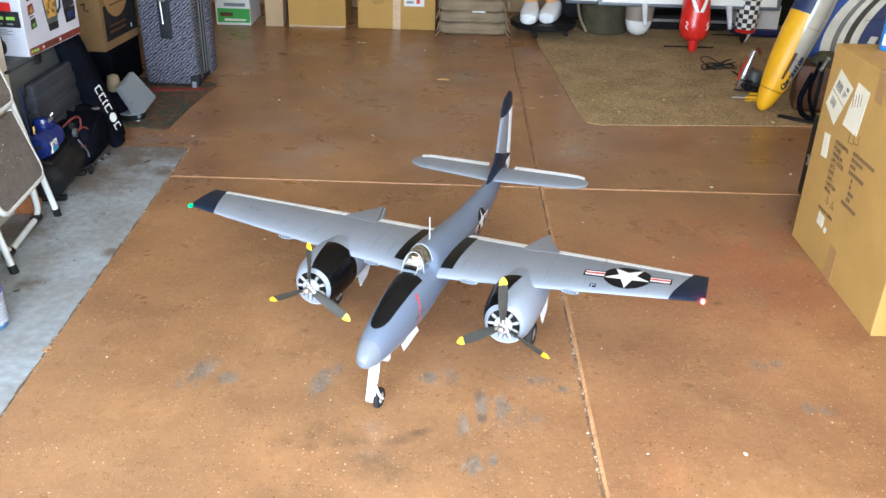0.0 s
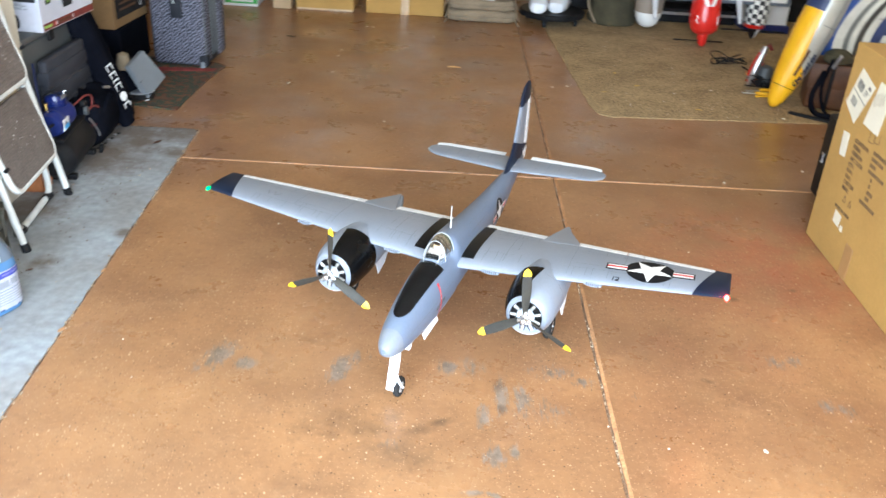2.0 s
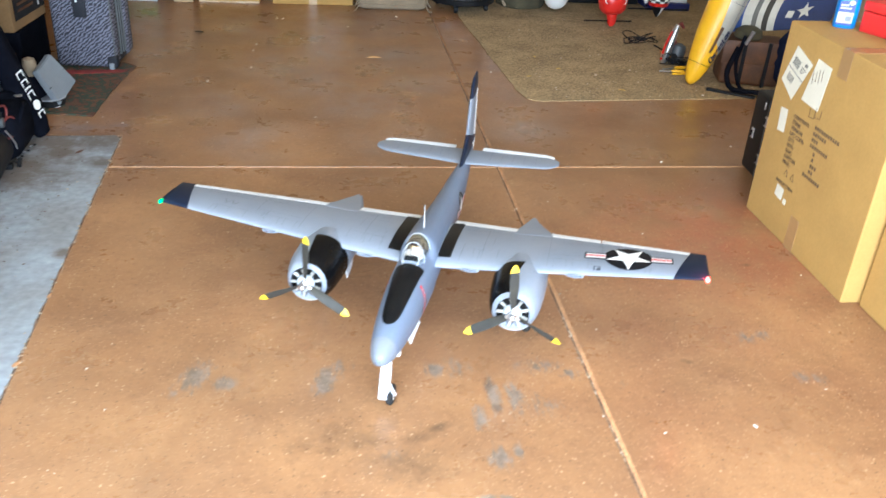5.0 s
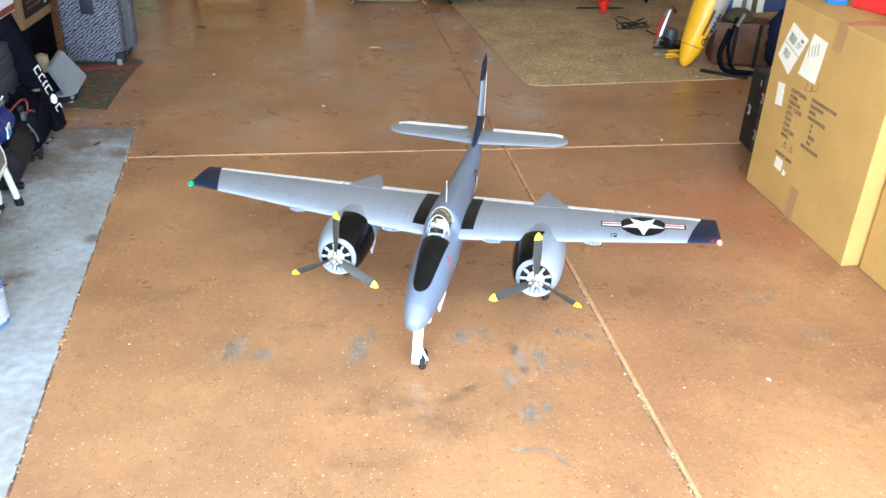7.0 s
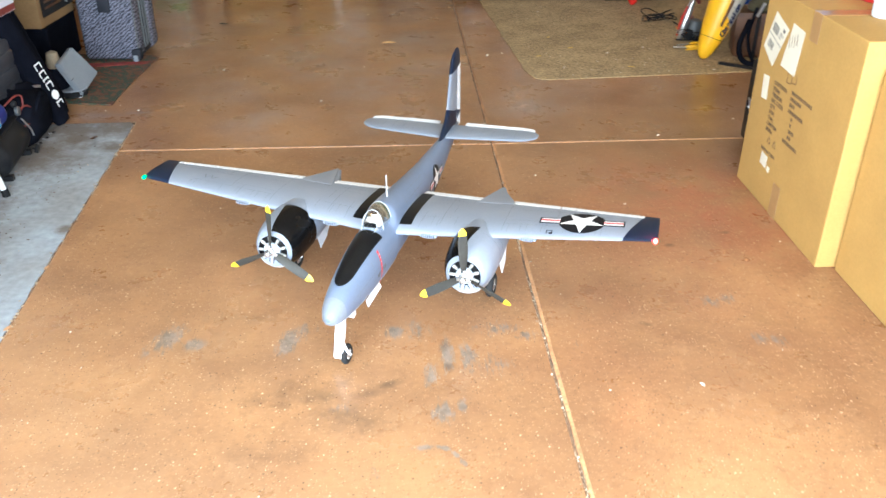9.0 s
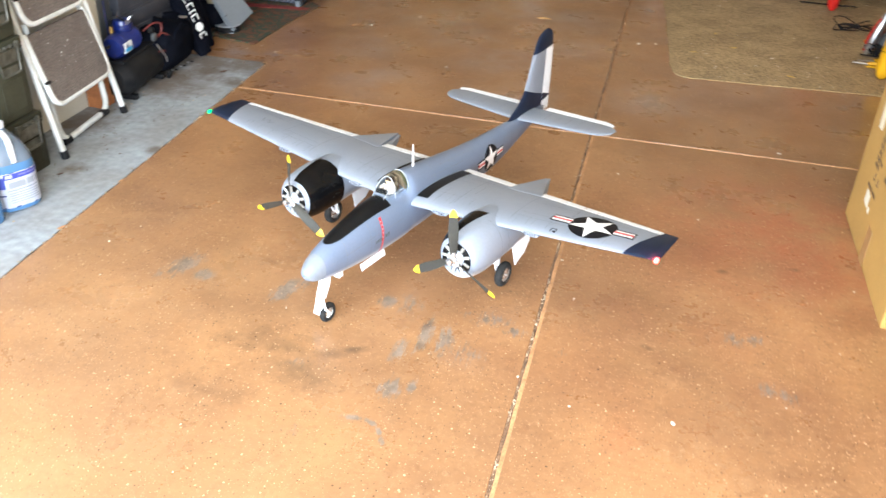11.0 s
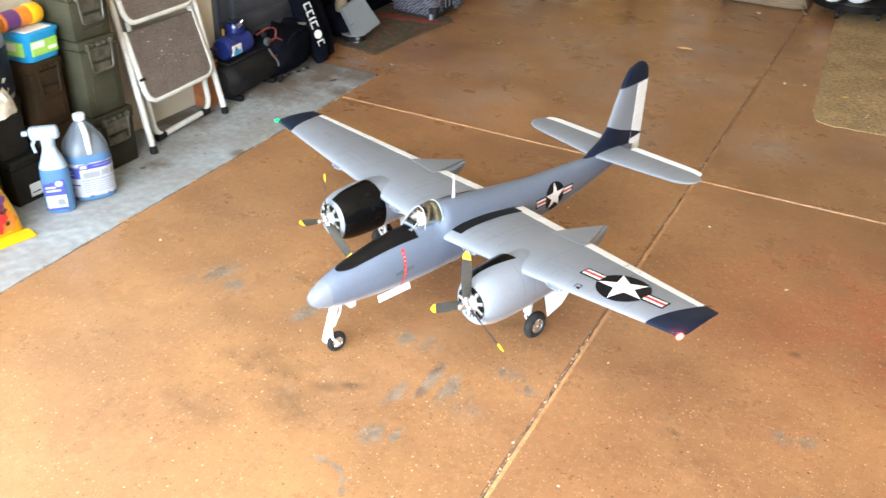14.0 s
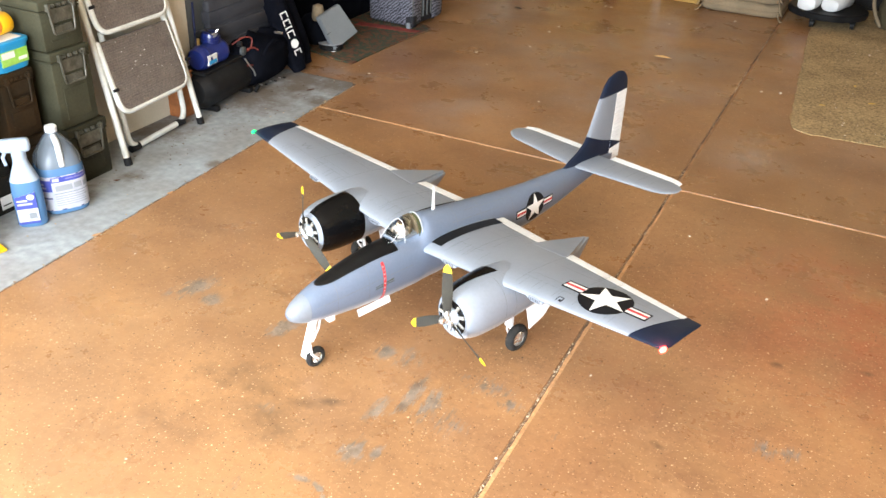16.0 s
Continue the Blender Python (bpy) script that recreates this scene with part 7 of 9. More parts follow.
tb = soft_bag("tool_bag", -1.275, 3.765, 0.001, 0.31, 0.40, 0.24, "black fabric tool bag slumped on the floor", rz=5)
part("strap", tube(arc_path([(0.12, -0.12, 0.10), (0.15, -0.05, 0.20), (0.14, 0.06, 0.21), (0.125, 0.13, 0.09)], 0.06), 0.008, 8), M_FABRIC, tb, "", True)
part("buckle", tube([(0.10, 0.09, 0.215), (0.115, 0.13, 0.205)], 0.006, 8), M_STEEL, tb, "bright buckle")
for k in range(7):
    part("zip_pull", box((0.10 + 0.006 * k, -0.10 + 0.03 * k, 0.006 + 0.006 * (k % 2)), (0.112 + 0.006 * k, -0.092 + 0.03 * k, 0.012 + 0.006 * (k % 2)), 0.002), M_STEEL if k % 2 else M_BLACK, tb)


def tote(name, x0, x1, y0, y1, z0, z1, m, label, ribs=3, lid=True):
    t = thing(name, (x0 + x1) / 2, (y0 + y1) / 2, z0, label, "storage tote")
    w, d, h = (x1 - x0) / 2, (y1 - y0) / 2, z1 - z0
    part("body", box((-w + 0.006, -d + 0.006, 0), (w - 0.006, d - 0.006, h - (0.03 if lid else 0)), 0.012, 3), m, t, "", True)
    for k in range(ribs):
        z = h * (0.12 + 0.26 * k)
        part("rib", box((-w + 0.002, -d + 0.002, z), (w - 0.0, d - 0.002, z + h * 0.20), 0.006, 2), m, t, "", True)
    if lid:
        part("lid", box((-w, -d, h - 0.028), (w + 0.004, d, h), 0.008, 2), m, t, "", True)
        part("latch", box((w, -0.02, h - 0.055), (w + 0.012, 0.02, h - 0.005), 0.003), M_BLACK, t, "black latch")
    return t


tote("storage_tote", -1.72, -1.285, 3.42, 3.90, 0.0, 0.522, M_TOTE2, "grey-green plastic storage tote with a lid", 0)
tote("slatted_case", -1.282, -1.235, 3.49, 3.915, 0.155, 0.425, M_SLAT, "dark grey ribbed plastic case standing against a tote", 3, False)


def fryer_box():
    t = thing("appliance_box", -1.432, 3.762, 0.5225, "white printed appliance box with food pictures on a tote", "box", rz=-5)
    W, D, Hh = 0.20, 0.205, 0.34
    part("body", box((-W, -D, 0), (W, D, Hh), 0.003), M_BOXWHITE, t, "glossy white printed board")
    part("print_band", box((W - 0.001, -D + 0.01, 0.004), (W + 0.0012, D - 0.004, 0.030)), M_HOSE, t, "dark red band")
    def shape(name, pts, m, lift, label=""):
        return part(name, decal(pts, lambda u, v: Vector((W + lift, u, v)), 0), m, t, label)

    jar = [(-0.058, 0.215), (-0.044, 0.100), (-0.034, 0.088), (0.034, 0.088), (0.044, 0.104), (0.052, 0.222), (0.040, 0.236), (-0.046, 0.230)]
    shape("picture", jar, M_TOTE2, 0.0012, "picture of a blender jar")
    shape("picture_food", [(-0.046, 0.198), (-0.036, 0.112), (0.034, 0.112), (0.042, 0.205), (0.0, 0.214)], M_FRIES, 0.0018, "golden food")
    shape("picture", [(-0.040, 0.090), (-0.036, 0.062), (0.036, 0.062), (0.040, 0.090)], M_BLACKINK, 0.0019)
    shape("picture", [(-0.050, 0.224), (0.046, 0.232), (0.040, 0.252), (-0.036, 0.248)], M_BLACKINK, 0.0019)
    for (ya, za), (yb, zb) in (((0.052, 0.215), (0.074, 0.195)), ((0.074, 0.195), (0.070, 0.140)), ((0.070, 0.140), (0.045, 0.120))):
        part("picture", tube([(W + 0.0008, ya, za), (W + 0.0008, yb, zb)], 0.005, 6), M_BLACKINK, t)
    for k in range(5):
        shape("picture_food", circle(0.010, 8, -0.026 + 0.013 * k, 0.135 + 0.022 * (k % 3), 1.3), M_BRASS, 0.0022)
    shape("picture", [(0.098, 0.290), (0.092, 0.130), (0.102, 0.120), (0.184, 0.126), (0.186, 0.290), (0.16, 0.310), (0.115, 0.306)], M_TOTE, 0.0012, "picture of a dark appliance")
    shape("picture", [(0.092, 0.122), (0.100, 0.066), (0.178, 0.068), (0.188, 0.124)], M_BLACKINK, 0.0014)
    shape("picture_food", [(0.116, 0.104), (0.120, 0.080), (0.164, 0.082), (0.166, 0.108)], M_MOTOR, 0.0018)
    for k in range(3):
        shape("bar", [(0.108, 0.185 + 0.024 * k), (0.170, 0.187 + 0.024 * k), (0.170, 0.195 + 0.024 * k), (0.108, 0.193 + 0.024 * k)], M_GREYPANEL, 0.0018)
    for y0, z0, y1, z1, mm in ((-0.160, 0.200, -0.135, 0.232, M_BLACKINK), (-0.165, 0.150, -0.120, 0.190, M_HOSE), (-0.150, 0.155, -0.128, 0.180, M_FRIES), (-0.160, 0.095, -0.118, 0.135, M_OLIVE), (-0.150, 0.100, -0.125, 0.118, M_LIME), (-0.162, 0.138, -0.125, 0.146, M_BLACKINK)):
        shape("picture", [(y0, z0), (y1, z0 + 0.004), (y1 - 0.003, z1), (y0 + 0.004, z1 - 0.003)], mm, 0.0012)
    for y0, y1, mm in ((-0.19, -0.12, M_LIME), (-0.115, -0.09, M_REDPL), (-0.085, 0.02, M_LEATHER), (0.045, 0.13, M_HOSE)):
        for k in range(max(1, int((y1 - y0) / 0.02))):
            shape("bar", [(y0 + 0.02 * k, 0.012), (min(y1, y0 + 0.02 * k + 0.015), 0.012), (min(y1, y0 + 0.02 * k + 0.015), 0.022), (y0 + 0.02 * k, 0.022)], mm, 0.0020)
    for yy in (-0.10, 0.03):
        shape("picture", circle(0.007, 10, yy, 0.017), M_PAPER, 0.0024)
    # the side towards the door
    front = lambda x0, x1, z0, z1, mm, lift=0.0012, nm="picture", lb="": part(nm, box((x0, -D - lift, z0), (x1, -D + 0.001, z1)), mm, t, lb)
    front(-W + 0.01, W - 0.012, 0.112, 0.172, M_BLACKINK, 0.0012, "print_band", "black band")
    for k in range(8):
        front(-W + 0.02 + 0.045 * k, -W + 0.054 + 0.045 * k, 0.140, 0.152, M_LIME if k % 4 else M_OLIVE, 0.0018, "bar")
        front(-W + 0.02 + 0.045 * k, -W + 0.046 + 0.045 * k, 0.122, 0.128, M_GREYPANEL, 0.0018, "bar")
    front(-W + 0.01, 0.02, 0.1725, 0.205, M_OLIVE, 0.0012, "print_band", "olive band")
    for k in range(5):
        front(-W + 0.02 + 0.04 * k, -W + 0.052 + 0.04 * k, 0.182, 0.194, M_LIME, 0.0018, "bar")
    front(0.024, W - 0.04, 0.1725, 0.205, M_REDPL, 0.0012, "print_band", "red band")
    front(-W + 0.005, -W + 0.13, 0.075, 0.108, M_ORANGE)
    front(-W + 0.02, -W + 0.11, 0.030, 0.072, M_FRIES)
    front(-W + 0.03, -W + 0.10, 0.004, 0.028, M_HOSE)
    part("picture", rings([[Vector((0.095 + r * math.cos(a), -D - 0.0012 + dy, 0.035 + 1.5 * r * math.sin(a))) for a in [2 * math.pi * k / 16 for k in range(16)]] for r, dy in ((0.020, 0.0), (0.020, 0.0022))]), M_TOTE, t)
    front(0.089, 0.101, 0.062, 0.078, M_TOTE)
    for k in range(4):
        front(0.01 + 0.006 * k, 0.15 - 0.02 * (k % 2), 0.084 + 0.006 * k, 0.0865 + 0.006 * k, M_GREYPANEL, 0.0012, "bar")
    front(-0.06, 0.12, 0.275, 0.300, M_MOTOR, 0.0012, "bar")


fryer_box()



def tripod_bag(name, p0, p1, r0, r1, label, marks):
    p0, p1 = Vector(p0), Vector(p1)
    t = thing(name, *p0, label, "bag")
    ax = (p1 - p0)
    n = 18
    rnd = random.Random(4)
    zdir = ax.normalized()
    side = Vector((0.35, 0.94, 0)) - zdir * zdir.dot(Vector((0.35, 0.94, 0)))
    side.normalize()
    front = side.cross(zdir)
    lp = []
    for i in range(n + 1):
        h = i / n
        k = (min(1.0, 0.55 + 5 * h) if h < 0.1 else 1.0) * (1 - 0.12 * h) * (0.6 if i == n else 1)
        lp.append([ax * h + side * (r0 * k * math.cos(a) + rnd.uniform(-0.003, 0.003)) + front * (r1 * k * math.sin(a) + rnd.uniform(-0.003, 0.003)) for a in [2 * math.pi * q / 22 for q in range(22)]])
    part("body", rings(lp), M_FABRIC, t, "", True)
    if marks:
        f = front if front.x > 0 else -front
        s = side if side.y > 0 else -side
        dn = -zdir
        for k, (u0, u1, w0, w1) in enumerate(((0.655, 0.690, -1, 1), (0.70, 0.73, -1, 1), (0.74, 0.753, -1, 1), (0.763, 0.80, -1, 1), (0.871, 0.90, -1, 1))):
            bm = bmesh.new()
            for (ua, ub, wa, wb) in ((u0, u1, -1, -0.72), (u0, u0 + 0.007, -0.72, 0.72), (u0, u1, 0.72, 1)):
                q = [ax * (1 - u) + s * (wv * 0.019) + f * (r1 * 0.97 + 0.006) for u, wv in ((ua, wa), (ub, wa), (ub, wb), (ua, wb))]
                bm.faces.new([bm.verts.new(v) for v in q])
            part("printed_mark", bm, M_PAPER, t, "white printed mark")
        c = ax * (1 - 0.837) + f * (r1 * 0.97 + 0.006)
        bm = bmesh.new()
        bm.faces.new([bm.verts.new(c + s * 0.021 * math.cos(2 * math.pi * q / 20) + zdir * 0.021 * math.sin(2 * math.pi * q / 20)) for q in range(20)])
        part("printed_mark", bm, M_PAPER, t, "white printed disc")
    return t


tripod_bag("tripod_bag", (-1.140, 3.985, 0.012), (-1.36, 3.835, 0.82), 0.062, 0.045, "long black fabric tripod bag with white printing leaning on the totes", True)
tripod_bag("tripod_bag", (-1.170, 4.085, 0.012), (-1.40, 3.99, 0.80), 0.050, 0.042, "plain long black bag leaning beside another", False)


def grey_panel():
    """A thin grey instrument case tipped on its corner against the bags."""
    t = thing("grey_plastic_case", -1.150, 4.310, 0.012, "flat grey plastic case tipped on one corner", "case")
    o = Vector((-1.150, 4.310, 0.012))
    TL, TR, BL, BR = (Vector(v) - o for v in ((-1.212, 4.268, 0.192), (-1.195, 4.430, 0.226), (-1.150, 4.315, 0.020), (-1.110, 4.475, 0.085)))
    n = (TR - TL).cross(BL - TL).normalized()
    if n.x < 0:
        n = -n
    lp = [[p - n * 0.030 for p in (TL, TR, BR, BL)], [p for p in (TL, TR, BR, BL)]]
    bm = rings(lp)
    bmesh.ops.bevel(bm, geom=bm.edges[:], offset=0.005, segments=2, affect="EDGES")
    part("body", bm, M_GREYPANEL, t, "", True)
    a, b = TL + (BL - TL) * 0.52, TR + (BR - TR) * 0.52
    part("seam", tube([a + n * 0.0003, b + n * 0.0003], 0.0012, 5), M_BLACK, t)
    part("foot", tube([BL - n * 0.030, BL - n * 0.012 + Vector((0.0, 0.014, -0.005))], 0.009, 8), M_WHITEPL, t)


grey_panel()
shelf = thing("low_crate", -1.60, 4.93, 0.0085, "dark crate behind the suitcase", "crate")
part("body", box((-0.18, -0.22, 0), (0.19, 0.22, 0.235), 0.008), M_FABRIC, shelf)
part("lip", box((-0.185, -0.225, 0.215), (0.195, 0.225, 0.2355), 0.004), M_FABRIC, shelf)
pb = thing("printed_carton", -1.525, 4.905, 0.2445, "brown carton with a dark printed panel standing on a crate", "cardboard box", rz=-5)
part("body", box((-0.12, -0.205, 0), (0.12, 0.205, 0.50), 0.004), M_CARD_SHADE, pb)
part("printed_panel", box((0.119, -0.170, 0.045), (0.1212, 0.200, 0.225)), M_BLACKINK, pb, "dark printed panel")
part("printed_disc", decal([(-0.02 + 0.14 * math.cos(a), 0.285 + 0.135 * math.sin(a)) for a in [2 * math.pi * k / 36 for k in range(36)]], lambda u, v: Vector((0.1226, u, v)), 0), M_TAPE, pb, "tan printed disc")
for k in range(4):
    part("bar", box((0.1215, -0.10 + 0.012 * k, 0.215 + 0.030 * k), (0.1236, 0.07 - 0.015 * (k % 2), 0.224 + 0.030 * k)), M_INK, pb)
part("printed_mark", box((0.119, 0.115, 0.062), (0.1222, 0.130, 0.085)), M_PAPER, pb)
for k in range(2):
    part("bar", box((0.1205, -0.13, 0.080 + 0.030 * k), (0.1222, 0.06, 0.092 + 0.030 * k)), M_LEATHER, pb)
part("printed_mark", tube(arc_path([(0.02, -0.2058, 0.235), (0.045, -0.2058, 0.245), (0.035, -0.2058, 0.215), (0.06, -0.2058, 0.205)], 0.01), 0.004, 6), M_BLACKINK, pb)
hat = thing("straw_ball", -1.265, 4.34, 0.175, "straw-coloured rounded ball lying on a black pouch", "ball")
part("body", turned([(0.004, -0.055), (0.024, -0.045), (0.034, 0), (0.026, 0.05), (0.004, 0.06)], 18), M_CANVAS, hat, "", True)
soft_bag("black_pouch", -1.30, 4.40, 0.009, 0.16, 0.22, 0.17, "black pouch lying behind a grey case", seed=6)
rb = thing("plastic_pot", -1.185, 4.36, 0.009, "small black plastic pot with a pale rim", "pot")
part("body", turned([(0.055, 0.0), (0.062, 0.005), (0.066, 0.035)], 20, Matrix.Translation((-0.02, 0, 0))), M_BLACK, rb, "", True)
part("rim", turned([(0.067, 0.033), (0.068, 0.034), (0.068, 0.038), (0.066, 0.0385)], 20, Matrix.Translation((-0.02, 0, 0))), M_SILVERPL, rb, "", True)


def suitcase(name, x, y, rz, w, d, h, label):
    t = thing(name, x, y, 0.0085, label, "suitcase", rz)
    y1, y2 = -d / 2 + d * 0.34, -d / 2 + d * 0.62
    part("shell", box((-w / 2, -d / 2, 0.006), (w / 2, y1, h), 0.030, 4), M_ZEBRA, t, "zebra striped fabric", True)
    part("back_shell", box((-w / 2 + 0.004, y2, 0.010), (w / 2 + 0.012, d / 2, h + 0.004), 0.035, 4), M_ZEBRA, t, "zebra striped fabric", True)
    part("gusset", box((-w / 2 + 0.006, y1 - 0.02, 0.014), (w / 2 - 0.004, y2 + 0.02, h - 0.006), 0.010), M_TOTE, t, "dark folded gusset")
    for yy in (y1 + 0.004, (y1 + y2) / 2, y2 - 0.006):
        part("zip_tape", tube(arc_path([(w / 2 - 0.001, yy, 0.05), (w / 2 - 0.001, yy, h - 0.02), (-w / 2, yy, h - 0.02)], 0.03), 0.0055, 8), M_TOTE2, t, "grey zip", True)
    for yy in (-d / 2 + 0.012, y1 - 0.012):
        part("piping", tube(arc_path([(-w / 2 + 0.012, yy, 0.05), (-w / 2 + 0.006, yy, h - 0.03), (w / 2 - 0.006, yy, h - 0.03), (w / 2 - 0.006, yy, 0.05)], 0.03), 0.004, 6), M_TOTE2, t, "", True)
    hd = part("handle", box((-0.030, -d / 2 - 0.014, h * 0.40), (0.035, -d / 2 + 0.002, h * 0.86), 0.009), M_TOTE, t, "dark side handle", True)
    part("handle_clip", box((-0.015, -d / 2 - 0.024, h * 0.70), (0.021, -d / 2 - 0.012, h * 0.80), 0.005), M_STEEL, hd, "bright buckle", True)
    part("handle_clip", tube([(-0.009, -d / 2 - 0.017, h * 0.70), (-0.005, -d / 2 - 0.017, h * 0.52)], 0.005, 8), M_STEEL, hd, "bright edge", True)
    part("handle_pad", box((0.003, -d / 2 - 0.020, h * 0.52), (0.029, -d / 2 - 0.012, h * 0.69), 0.004), M_TOTE, hd)
    part("corner_guard", box((w / 2 - 0.048, -d / 2 - 0.004, 0.006), (w / 2 + 0.004, -d / 2 + 0.05, 0.070), 0.012, 3), M_TOTE, t, "", True)
    part("wheel", tube([(w / 2 - 0.040, d * 0.3, 0.021), (w / 2 - 0.020, d * 0.3, 0.021)], 0.021, 14), M_BLACK, t, "", True)
    part("foot", box((w / 2 - 0.037, -d / 2 - 0.012, 0.0), (w / 2 - 0.011, -d / 2 + 0.02, 0.034), 0.005), M_GREYPANEL, t, "pale grey foot")


suitcase("suitcase", -1.162, 5.075, -3, 0.300, 0.33, 0.66, "grey zebra-patterned fabric suitcase standing on the rug")


# ---- along the back ----
def plain_carton(x0, x1, y0, y1, h, m, label, rz=0.0):
    t = thing("carton", (x0 + x1) / 2, (y0 + y1) / 2, 0.0006, label, "cardboard box", rz, group="cartons along the back wall")
    part("body", box((-(x1 - x0) / 2, -(y1 - y0) / 2, 0), ((x1 - x0) / 2, (y1 - y0) / 2, h), 0.006), m, t)
    return t, (y1 - y0) / 2


pc, dd = plain_carton(-1.318, -1.072, 6.45, 6.80, 0.30, M_PAPER, "white and green printed fruit carton")
part("print_band", box((-0.11, -dd - 0.0012, 0.02), (0.12, -dd + 0.001, 0.118)), M_GREENPRINT, pc, "green printed band")
part("picture", box((-0.09, -dd - 0.0018, 0.062), (0.0, -dd, 0.090)), M_LEATHER, pc)
for k in range(2):
    part("bar", box((-0.06, -dd - 0.0018, 0.032 + 0.10 * k), (0.09, -dd, 0.046 + 0.11 * k)), M_PAPER if k == 0 else M_GREYPANEL, pc)
pc, dd = plain_carton(-0.966, -0.838, 6.445, 6.78, 0.42, M_CARD_PALE, "narrow pale cardboard carton standing on end")
pc, dd = plain_carton(-0.806, -0.398, 6.475, 6.85, 0.40, M_CARD, "plain tan cardboard carton")
part("tape", box((-0.20, -dd - 0.0010, 0.0), (0.20, -dd + 0.001, 0.012)), M_TAPE_CLEAR, pc, "clear tape")
pc, dd = plain_carton(-0.312, 0.238, 6.475, 6.85, 0.40, M_CARD, "tan cardboard carton with clear tape and a white label")
part("tape", box((-0.028, -dd - 0.0010, 0.0), (0.028, -dd + 0.001, 0.399)), M_TAPE_CLEAR, pc, "clear packing tape")
lb = part("label", box((0.052, -dd - 0.0012, 0.165), (0.195, -dd + 0.001, 0.32)), M_PAPER, pc, "white label with red print")
part("print", box((0.14, -dd - 0.0018, 0.185), (0.165, -dd, 0.25)), M_REDPL, lb)
part("print", box((0.07, -dd - 0.0018, 0.185), (0.12, -dd, 0.20)), M_GREYPANEL, lb)
part("printed_mark", tube([(-0.13 + 0.04 * math.cos(2 * math.pi * i / 20), -dd, 0.205 + 0.03 * math.sin(2 * math.pi * i / 20)) for i in range(20)], 0.002, 5, None, True), M_INK, pc)
part("printed_mark", tube([(-0.13 + 0.022 * math.cos(2 * math.pi * i / 20), -dd, 0.205 + 0.016 * math.sin(2 * math.pi * i / 20)) for i in range(20)], 0.002, 5, None, True), M_INK, pc)


def cushions():
    rnd = random.Random(9)
    z = 0.001
    for k, (hh, wd) in enumerate(((0.080, 0.500), (0.075, 0.480), (0.085, 0.475), (0.085, 0.470))):
        t = thing("seat_cushion", 0.508 + rnd.uniform(-0.012, 0.012), 6.58, z, "flat tan canvas seat cushion in a stack", "cushion", rz=rnd.uniform(-2, 2), group="stack of cushions")
        lp = []
        for i in range(9):
            h = i / 8
            q = (1 - abs(2 * h - 1) ** 2.6) ** 0.5 * 0.10 + 0.90
            lp.append([Vector((wd / 2 * q * math.copysign(abs(math.cos(a)) ** 0.28, math.cos(a)), 0.21 * q * math.copysign(abs(math.sin(a)) ** 0.28, math.sin(a)), hh * h + 0.006 * math.sin(7 * a + k) * h)) for a in [2 * math.pi * (j + 0.5) / 40 for j in range(40)]])
        part("pad", rings(lp), M_CANVAS, t, "", True)
        part("piping", tube([Vector((wd / 2 * 1.0 * math.copysign(abs(math.cos(a)) ** 0.28, math.cos(a)), 0.21 * math.copysign(abs(math.sin(a)) ** 0.28, math.sin(a)), hh * 0.5)) for a in [2 * math.pi * (j + 0.5) / 40 for j in range(40)]], 0.005, 6, None, True), M_CANVAS, t)
        for s in (1, -1):
            part("tie", tube(arc_path([(s * wd * 0.46, -0.205, hh * 0.5), (s * wd * 0.48, -0.225, hh * 0.2), (s * (wd * 0.47 + 0.02), -0.24, -min(0.03, z * 0.9)), (s * (wd * 0.49 + 0.025), -0.235, -min(0.05, z * 0.9))], 0.02), 0.004, 6), M_CANVAS, t)
        if k == 2:
            part("tag", box((0.0, -0.214, 0.0), (0.09, -0.209, 0.012), 0.002), M_PAPER, t, "white tag")
        z += hh + 0.001


cushions()


